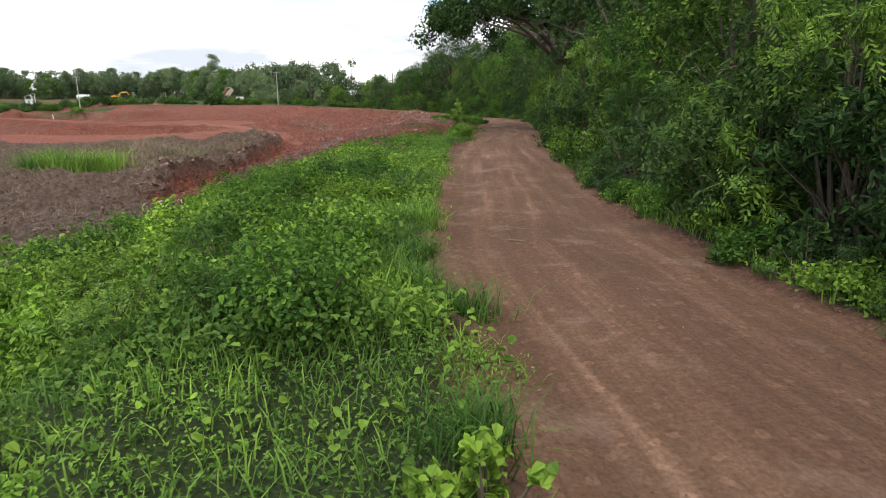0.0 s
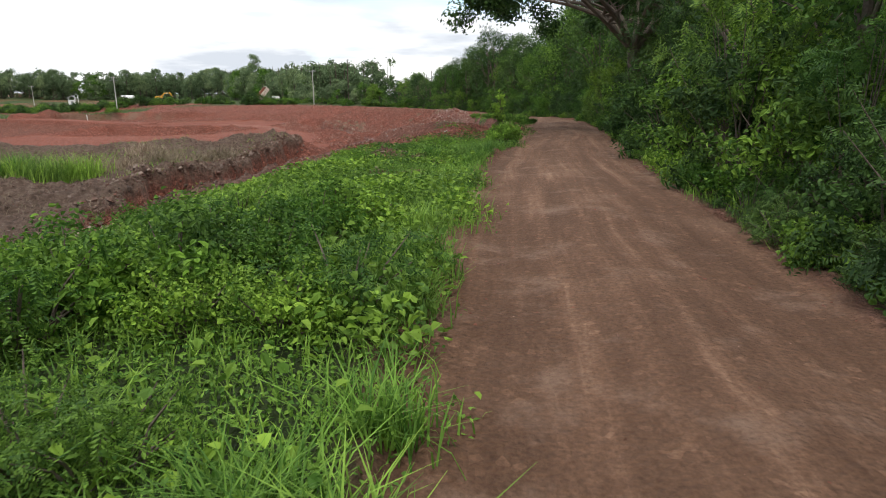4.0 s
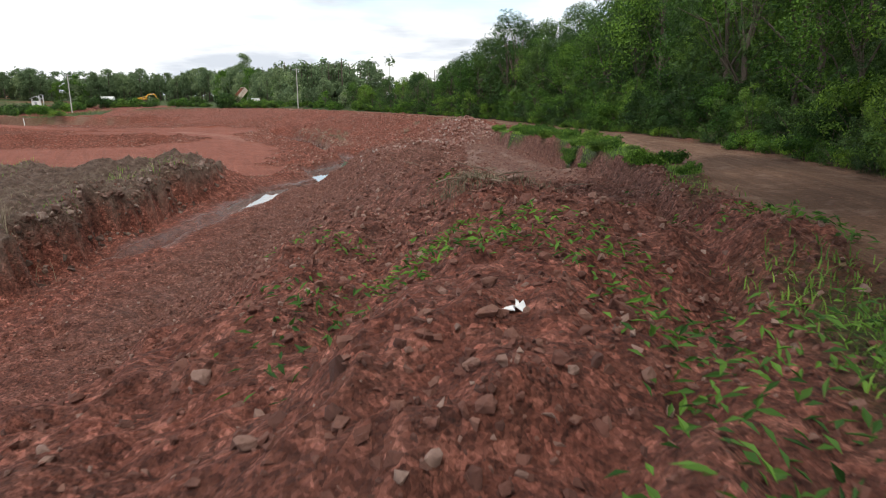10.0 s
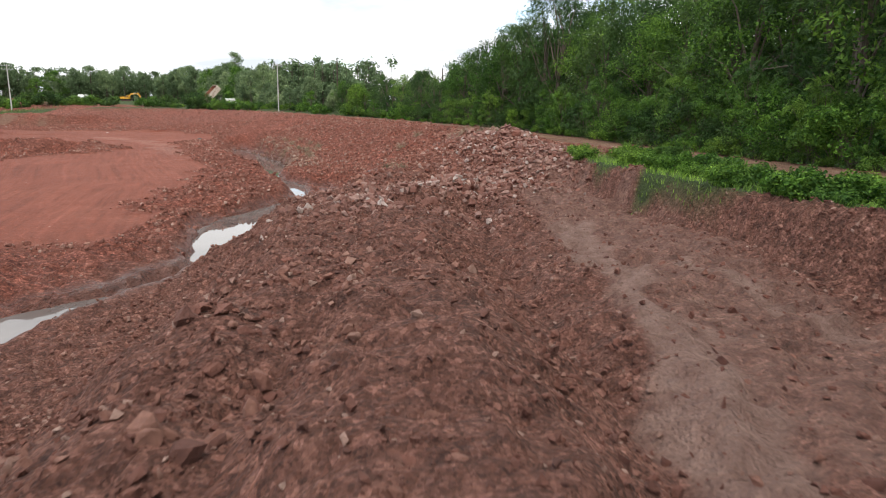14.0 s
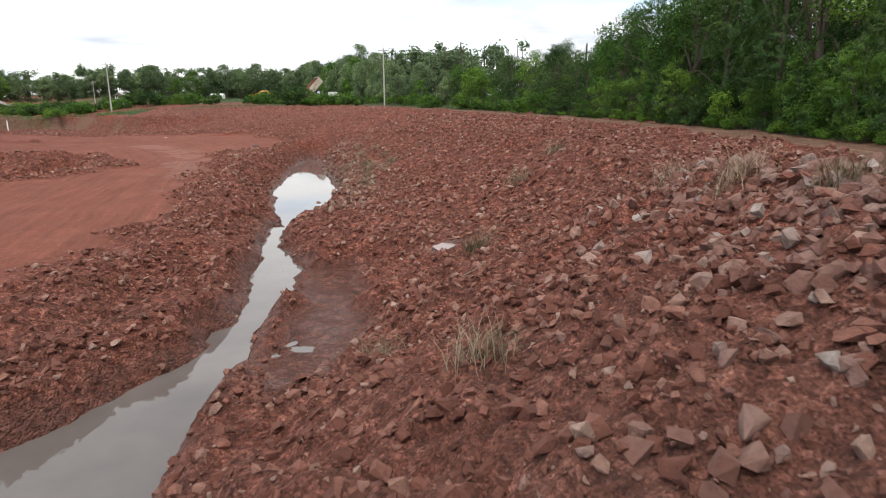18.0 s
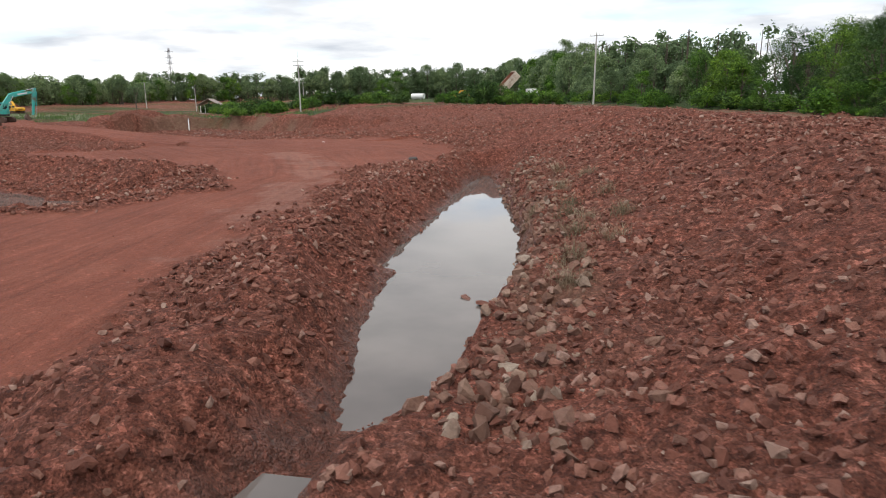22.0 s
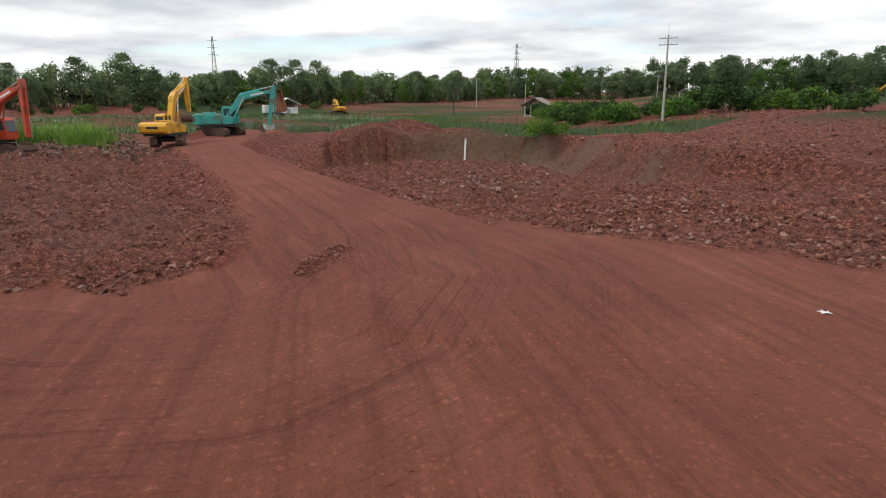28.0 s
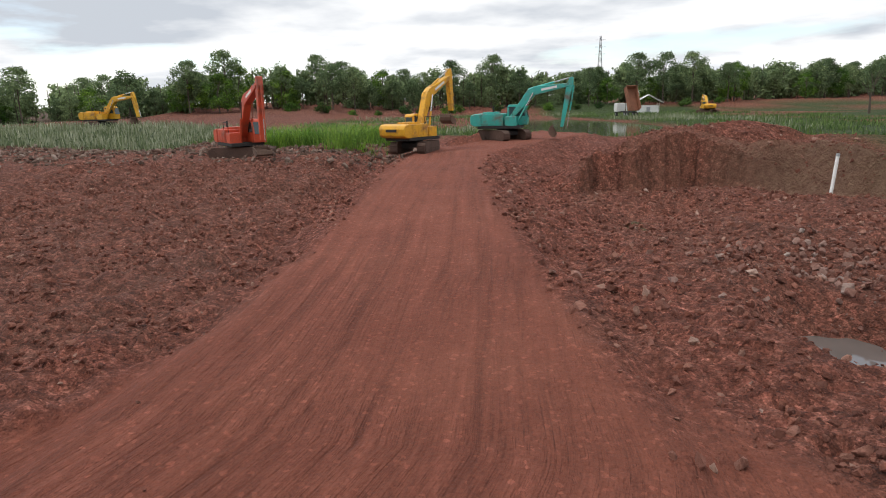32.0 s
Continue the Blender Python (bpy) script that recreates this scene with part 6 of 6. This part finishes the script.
excavator("excavator", M_YEL, "yellow crawler excavator parked on the haul road, boom folded", (-104.4, 164.4), 142, 165, 46, -84, -120, 0.93, "yellow counterweight")
excavator("excavator", M_TEAL, "teal crawler excavator with its boom stretched over the road", (-116.0, 171.8), 76, 30, 28, -99, -150, 1.06, reach=3.45)
excavator("excavator", M_RED, "orange-red crawler excavator with its bucket on the ground", (-105.5, 151.3), 36, 78, 38, -91, -110, 0.98, reach=3.75)
excavator("excavator", M_YEL, "yellow excavator working on the far field", (-141.5, 121.2), 75, 40, 24, -80, -140, 0.95)
excavator("excavator", M_YEL, "yellow excavator half hidden by a far earth bank", (-207.0, 226.0), 170, 30, 20, -60, -120, 1.0)
excavator("excavator", M_YEL, "yellow excavator at the edge of the northern wood", (-162.0, 428.0), 20, 30, 22, -60, -120, 1.1)


# ---- tipper trucks, huts, tank ----
def tipper(name, spot, face, lift, material, label):
    root = tagged(new(name), label, "truck", "tipper trucks")
    root.matrix_basis = Matrix.Translation((spot[0], spot[1], z_at(*spot) - 0.03)) @ pose(0, 0, 0, 0, 0, face)
    bm = bmesh.new(); box(bm, 7.2, 0.9, 0.3, pose(0, 0, 1.0), 0.03); part("chassis", bm, M_BLACK, root)
    bm = bmesh.new(); prism(bm, [(2.1, 1.0), (3.9, 1.0), (3.95, 1.9), (3.7, 2.9), (2.1, 2.9)], -1.2, 1.2, 0.08); cab = part("cab", bm, M_WHITE, root)
    bm = bmesh.new(); box(bm, 0.03, 2.0, 0.8, pose(3.86, 0, 2.35, 0, -14, 0)); part("windscreen", bm, M_GLASS, cab)
    for x in (2.9, -1.5, -2.8):
        for y in (-1.0, 1.0):
            bm = bmesh.new(); rod(bm, (x, y - 0.16, 0.5), (x, y + 0.16, 0.5), 0.5, None, 18); wh = part("wheel", bm, M_BLACK, root)
            bm = bmesh.new(); rod(bm, (x, y - 0.18, 0.5), (x, y + 0.18, 0.5), 0.26, None, 12); part("rim", bm, M_GALV, wh)
    bm = bmesh.new()
    box(bm, 5.2, 2.4, 0.1, pose(2.6, 0, 0.05)); box(bm, 0.1, 2.4, 1.4, pose(5.2, 0, 0.75)); box(bm, 5.2, 0.08, 1.3, pose(2.6, -1.2, 0.7)); box(bm, 5.2, 0.08, 1.3, pose(2.6, 1.2, 0.7))
    for k in range(6):
        for y in (-1.26, 1.26):
            box(bm, 0.1, 0.08, 1.3, pose(0.3 + k * 0.95, y, 0.7))
    bed = part("tipper_bed", bm, M_CREAM if lift < 60 else material, root, "raised steel tipper bed"); bed.matrix_basis = pose(-3.4, 0, 1.25, 0, -lift, 0)
    bm = bmesh.new(); box(bm, 4.9, 2.2, 0.03, pose(2.6, 0, 0.13)); box(bm, 0.03, 2.2, 1.2, pose(5.1, 0, 0.75)); box(bm, 4.9, 0.03, 1.2, pose(2.6, -1.13, 0.75)); box(bm, 4.9, 0.03, 1.2, pose(2.6, 1.13, 0.75))
    part("bed_lining", bm, M_RUST, bed, "rusty worn lining")
    bm = bmesh.new(); rod(bm, (0.4, 0, 1.1), (0.4, 0, 3.1), 0.11, 0.07, 8); part("lift_ram", bm, M_STEEL, root)
    return root


tipper("tipper_truck", (-50.2, 226.2), 40, 46, M_RUST, "tipper truck behind bushes with its bed raised")
tipper("tipper_truck", (-200.0, 205.5), 190, 62, M_RUST, "rusty tipper truck with its bed raised by the far wood")


def hut(name, spot, face, w, d, h, posts, label, material):
    root = tagged(new(name), label, "hut")
    root.matrix_basis = Matrix.Translation((spot[0], spot[1], z_at(*spot) - 0.05)) @ pose(0, 0, 0, 0, 0, face)
    for x in (-1, 1):
        for y in (-1, 1):
            bm = bmesh.new(); box(bm, 0.18, 0.18, h, pose(x * w * 0.42, y * d * 0.42, h / 2)); part("post", bm, M_WHITE, root)
    bm = bmesh.new(); prism(bm, [(-w * 0.6, h), (0, h + w * 0.32), (w * 0.6, h), (w * 0.6, h + 0.1), (0, h + w * 0.32 + 0.12), (-w * 0.6, h + 0.1)], -d * 0.6, d * 0.6); part("roof", bm, material, root)
    if not posts:
        bm = bmesh.new(); box(bm, w * 0.8, d * 0.8, h * 0.75, pose(0, 0, h * 0.375), 0.03); wl_ = part("wall", bm, M_WHITE, root)
        bm = bmesh.new(); box(bm, 0.9, 0.04, h * 0.6, pose(0, -d * 0.41, h * 0.3)); part("door", bm, M_GALV, wl_)
    bm = bmesh.new(); box(bm, w, d, 0.15, pose(0, 0, 0.07)); part("floor_slab", bm, M_CONC, root)
    return root


hut("site_hut", (-151.5, 300.0), 20, 3.2, 3.2, 3.0, False, "small white site hut before the wood", M_GALV)
hut("watch_hut", (-151.5, 303.6), 20, 1.6, 1.6, 4.0, True, "white open hut on tall posts", M_GALV)
hut("thatched_hut", (-162.0, 258.0), 30, 6, 5, 2.4, True, "weathered open hut with a pitched roof among bushes", M_ROOF)
hut("far_shed", (-222.0, 216.8), 80, 6, 4, 2.6, False, "pale shed beneath the far trees", M_WHITE)
tank = tagged(new("water_tank"), "white cylindrical tank lying by the northern wood", "tank")
tank.location = (-172, 405, z_at(-172, 405))
bm = bmesh.new(); rod(bm, (-3.5, 0, 1.7), (3.5, 0, 1.7), 1.4, None, 20); part("barrel", bm, M_WHITE, tank)
for k in (-2, 2):
    bm = bmesh.new(); box(bm, 0.4, 2.2, 0.6, pose(k, 0, 0.25)); part("cradle", bm, M_CONC, tank)


# ---- power poles, pylons, pipe ----
def power_pole(spot, h, arms, face, label):
    root = tagged(new("power_pole"), label, "pole", "power poles")
    root.matrix_basis = Matrix.Translation((spot[0], spot[1], z_at(*spot) - 0.3)) @ pose(0, 0, 0, 0, 0, face)
    bm = bmesh.new(); rod(bm, (0, 0, 0), (0, 0, h), 0.17, 0.10, 8); part("shaft", bm, M_CONC, root)
    for k in range(arms):
        bm = bmesh.new(); box(bm, 2.3, 0.1, 0.1, pose(0, 0.12, h - 0.4 - 0.8 * k)); arm = part("crossarm", bm, M_GALV, root)
        for x in (-1.05, -0.4, 0.4, 1.05):
            bm = bmesh.new(); rod(bm, (x, 0.12, h - 0.35 - 0.8 * k), (x, 0.12, h - 0.08 - 0.8 * k), 0.05, 0.035, 8); part("insulator", bm, M_WHITE, arm)
    bm = bmesh.new(); rod(bm, (0, 0, h), (0, 0, h + 1.6), 0.02, 0.01, 5); part("lightning_rod", bm, M_GALV, root)


power_pole((-99.0, 224.2), 11.2, 2, 30, "concrete power pole with two crossarms above the bushes")
power_pole((-33.4, 215.7), 11.0, 1, -10, "concrete power pole with one crossarm before the trees")
power_pole((-196.7, 283.3), 8.5, 0, 0, "slim pale pole on the far bank")
power_pole((-240.5, 296.6), 11.0, 1, 40, "concrete power pole before the far wood")
power_pole((-185.0, 330.0), 10.0, 1, 40, "concrete power pole before the far wood")


def pylon(spot, h):
    root = tagged(new("pylon"), "steel lattice transmission tower far behind the wood", "pylon", "pylons")
    root.location = (*spot, z_at(*spot) - 1)
    bm = bmesh.new()
    lev = [(h * k / 9, 4.2 * (1 - k / 9) ** 1.3 + 0.7) for k in range(10)]
    for (z0, r0), (z1, r1) in zip(lev, lev[1:]):
        for i in range(4):
            a, b = math.pi / 4 + i * math.pi / 2, math.pi / 4 + (i + 1) * math.pi / 2
            rod(bm, (r0 * math.cos(a), r0 * math.sin(a), z0), (r1 * math.cos(a), r1 * math.sin(a), z1), 0.16, None, 4)
            rod(bm, (r0 * math.cos(a), r0 * math.sin(a), z0), (r1 * math.cos(b), r1 * math.sin(b), z1), 0.09, None, 4)
            rod(bm, (r0 * math.cos(b), r0 * math.sin(b), z0), (r1 * math.cos(a), r1 * math.sin(a), z1), 0.09, None, 4)
    part("lattice_mast", bm, M_GALV, root)
    for k in (6.4, 7.4, 8.4):
        bm = bmesh.new(); box(bm, 0.3, 9, 0.3, pose(0, 0, h * k / 9)); part("crossarm", bm, M_GALV, root)


pylon((-643, 300), 54); pylon((-492, 522), 46)
pipe = tagged(new("plastic_pipe"), "white plastic pipe standing askew in the pit", "pipe")
bm = bmesh.new(); rod(bm, (-90.4, 186.5, -5.2), (-90.9, 187.0, -2.2), 0.085, None, 14)
part("tube", bm, M_WHITE, pipe)
bm = bmesh.new(); rod(bm, (-90.88, 186.98, -2.32), (-90.905, 187.005, -2.17), 0.1, None, 14); part("coupling", bm, M_GALV, pipe)


# ---- dead wood, straw, litter ----
def branch(spot, length, face, seed, label="dry broken branch on the spoil ridge"):
    rng = np.random.RandomState(seed)
    root = tagged(new("dead_branch"), label, "branch", "dead branches")
    z = z_at(*spot)
    root.matrix_basis = Matrix.Translation((spot[0], spot[1], z + 0.06)) @ pose(0, 0, 0, rng.uniform(-8, 8), rng.uniform(-10, 6), face)
    bm = bmesh.new()
    q, r = Vector((-length / 2, 0, 0)), 0.019 * length ** 0.5
    for k in range(5):
        nq = q + Vector((length / 5, rng.uniform(-0.07, 0.07) * length, rng.uniform(-0.03, 0.06) * length))
        rod(bm, q, nq, r, r * 0.8, 6)
        if k in (1, 3):
            rod(bm, nq, nq + Vector((rng.uniform(0.1, 0.3) * length, rng.uniform(-0.25, 0.25) * length, rng.uniform(0, 0.15) * length)), r * 0.6, r * 0.15, 5)
        q, r = nq, r * 0.8
    part("limb", bm, M_WOOD, root)


for i, (x, y, ln, a) in enumerate([(-1.2, 56.0, 1.6, 165), (0.2, 55.0, 1.1, 60), (0.3, 50.8, 2.0, 170), (0.9, 51.4, 1.6, 140), (1.6, 50.6, 1.8, 10), (0.0, 51.9, 1.2, 35), (2.3, 58.2, 0.9, 130), (1.9, 61.0, 0.8, 70), (-2.9, 107.2, 1.3, 60), (-1.9, 112.6, 1.0, 40), (-0.5, 60.4, 0.9, 110), (-13.6, 147.2, 1.2, 60), (-10.2, 139.8, 1.0, 20), (-1.5, 8.6, 0.7, 10), (-1.7, 8.0, 0.6, 150), (0.4, 25.0, 0.4, 60), (-20.5, 54.6, 2.2, 20), (-19.3, 56.2, 2.0, 160), (-21.8, 56.8, 1.8, 80), (-18.2, 57.4, 2.2, 140), (-22.4, 52.0, 2.0, 40), (-20.0, 58.2, 1.8, 100)]):
    branch((x, y), ln, a, 200 + i)


def tuft(spots, h, w, n, mat, label, name, spread):
    for i, (x, y) in enumerate(spots):
        rng = np.random.RandomState(300 + i)
        px, py = x + rng.normal(0, spread, n), y + rng.normal(0, spread, n)
        v, f = blades(rng, px, py, ground_z(px, py), h, w, 1.1)
        tagged(new(name, raw_mesh(name, v, f, mat)), label, "grass tuft", name.replace("_", " ") + "s", "stuff" if name == "brush_heap" else "")


tuft([(-12.5, 131.0), (-14.5, 137.6), (-13.2, 134.2), (-16.4, 143.0), (-11.8, 133.0), (-13.4, 136.0), (-15.2, 140.4), (-12.0, 129.0), (2.6, 103.0), (1.6, 104.5), (3.2, 100.4), (1.2, 107.2), (-2.6, 117.4), (-4.6, 104.6), (-3.4, 110.8), (-15.8, 145.2), (-13.9, 141.0), (-2.2, 101.2), (-16.6, 139.6), (-1.2, 121.0), (-18.2, 148.2), (-12.2, 136.2)], 0.5, 0.012, 160, M_DRY, "dried straw tuft lying on the stones", "straw_tuft", 0.22)
tuft([(-20.4, 54.4), (-19.0, 57.0), (-22.0, 57.5), (-23.5, 53.0), (-25.7, 63.0), (-17.6, 58.2)], 0.9, 0.022, 520, M_DRY, "heap of dry uprooted brush", "brush_heap", 0.8)
tuft([(-26.5, 47.5), (-25.2, 48.6), (-27.6, 49.0), (-24.2, 49.4), (-28.6, 47.6)], 1.6, 0.035, 420, M_GRASS, "tall green reed clump on the old ground", "reed_clump", 0.75)
tuft([(-118.3, 151.5), (-119.6, 154.0), (-120.6, 156.6), (-120.0, 160.0), (-117.2, 149.2), (-121.0, 158.6), (-122.0, 152.5), (-112, 158), (-123, 147)], 1.9, 0.05, 420, M_GRASS, "tall green reed clump behind the excavators", "reed_clump", 1.0)
tuft([(-3.0, 4.3), (-2.8, 12.6), (-3.3, 1.6), (-1.0, 24.9), (-0.7, 26.5), (-1.9, 18.2), (-2.0, 27.0), (-1.0, 28.5), (-3.0, 9.2), (-0.4, 30.0), (-3.5, 5.2), (-3.8, 6.1), (-3.4, 7.0), (-3.9, 4.6), (-3.6, 8.0), (-3.9, 6.6), (-2.9, 10.4), (-3.5, 9.6), (-2.7, 14.4), (-2.5, 16.0)], 0.40, 0.015, 240, M_GRASS, "thick grass tuft at the road edge", "grass_tuft", 0.17)
tuft([(-0.7, 27.6), (-0.3, 28.0), (0.0, 28.7), (-0.9, 26.9), (-0.4, 27.2)], 0.5, 0.014, 220, M_GRASS, "tall bright grass tuft leaning over the road edge", "tall_grass_tuft", 0.2)
tuft([(-0.4, 48.4), (0.1, 48.9), (0.3, 47.9), (-0.6, 47.8), (0.7, 48.6)], 0.22, 0.012, 260, M_DRY, "flattened dry brush on the spoil ridge", "brush_heap", 0.5)
for i, (x, y, ln, a) in enumerate([(-0.6, 48.5, 1.3, 10), (0.2, 49.2, 1.5, 160), (0.4, 47.8, 1.2, 30), (-0.3, 47.7, 1.0, 120), (0.9, 48.3, 1.4, 175), (0.6, 49.8, 1.1, 60)]):
    branch((x, y), ln, a, 260 + i)
vine = shrub("tall_vine", 97, 2.5, 0.24, 60, (0.07, 0.15), 3400, (0.07, 0.052), M_VINE, "tall climbing vine standing by the road", broad_cloud)
vine.location = (1.05, 34.0, z_at(1.05, 34.0))
skirt = shrub("vine_thicket", 96, 0.95, 0.8, 40, (0.12, 0.25), 5200, (0.07, 0.05), M_VINE, "leafy climbing weeds round the tall vine", broad_cloud)
skirt.location = (1.2, 33.6, z_at(1.2, 33.6))
weed = shrub("broadleaf_weed", 95, 0.75, 0.36, 24, (0.08, 0.15), 620, (0.10, 0.075), M_VINE, "young broad-leaved weed at the road edge", broad_cloud)
weed.location = (-3.4, 0.8, z_at(-3.4, 0.8))
hedge = [shrub("truck_side_bush", 94, 4.2, 2.4, 30, (0.6, 1.0), 3000, (0.3, 0.17), M_LEAF_D, "dense dark bush before the tipper truck"), shrub("truck_side_bush", 93, 3.2, 2.2, 26, (0.5, 0.9), 2600, (0.3, 0.17), M_LEAF, "dense bright bush before the tipper truck")]
for i, (x, y, s) in enumerate([(-53.6, 222.0, 1.15), (-47.6, 219.6, 1.0), (-51.2, 221.4, 0.85), (-44.6, 218.0, 0.95), (-41.0, 216.4, 1.05), (-55.6, 224.0, 1.2)]):
    hb = hedge[i] if i < 2 else copy_thing(hedge[0 if i == 5 else 1], Matrix())
    hb.location, hb.scale = (x, y, z_at(x, y) - 0.1), (s, s, s)
    tagged(hb, group="bushes by the truck")
pit_bush = shrub("pit_edge_bush", 98, 1.6, 2.2, 22, (0.4, 0.7), 2600, (0.2, 0.11), M_LEAF, "dark green bush at the rim of the pit")
pit_bush.location = (-86.2, 192.4, z_at(-86.2, 192.4))
bare = tree("bare_tree", 99, 9, 3.0, 0.2, 0.35, 26, (0.4, 0.8), 260, (0.4, 0.2), M_LEAF_F, "half-bare pale tree beside the far road", far_out=True)
bare.location = (-178.9, 244.9, z_at(-178.9, 244.9))
for i, (x, y) in enumerate([(-51.35, 170.35), (-0.9, 40.6), (-2.19, 38.1), (-0.98, 44.8)]):
    s = tagged(new("litter"), "crumpled white plastic scrap on the soil", "litter", "litter scraps")
    s.location = (x, y, z_at(x, y) + 0.03)
    bm = bmesh.new(); bmesh.ops.create_grid(bm, x_segments=5, y_segments=4, size=0.11)
    rr_ = np.random.RandomState(400 + i)
    for v in bm.verts:
        v.co += Vector(rr_.normal(0, 0.022, 3))
    bmesh.ops.solidify(bm, geom=bm.faces[:], thickness=0.006)
    part("scrap", bm, M_WHITE, s)
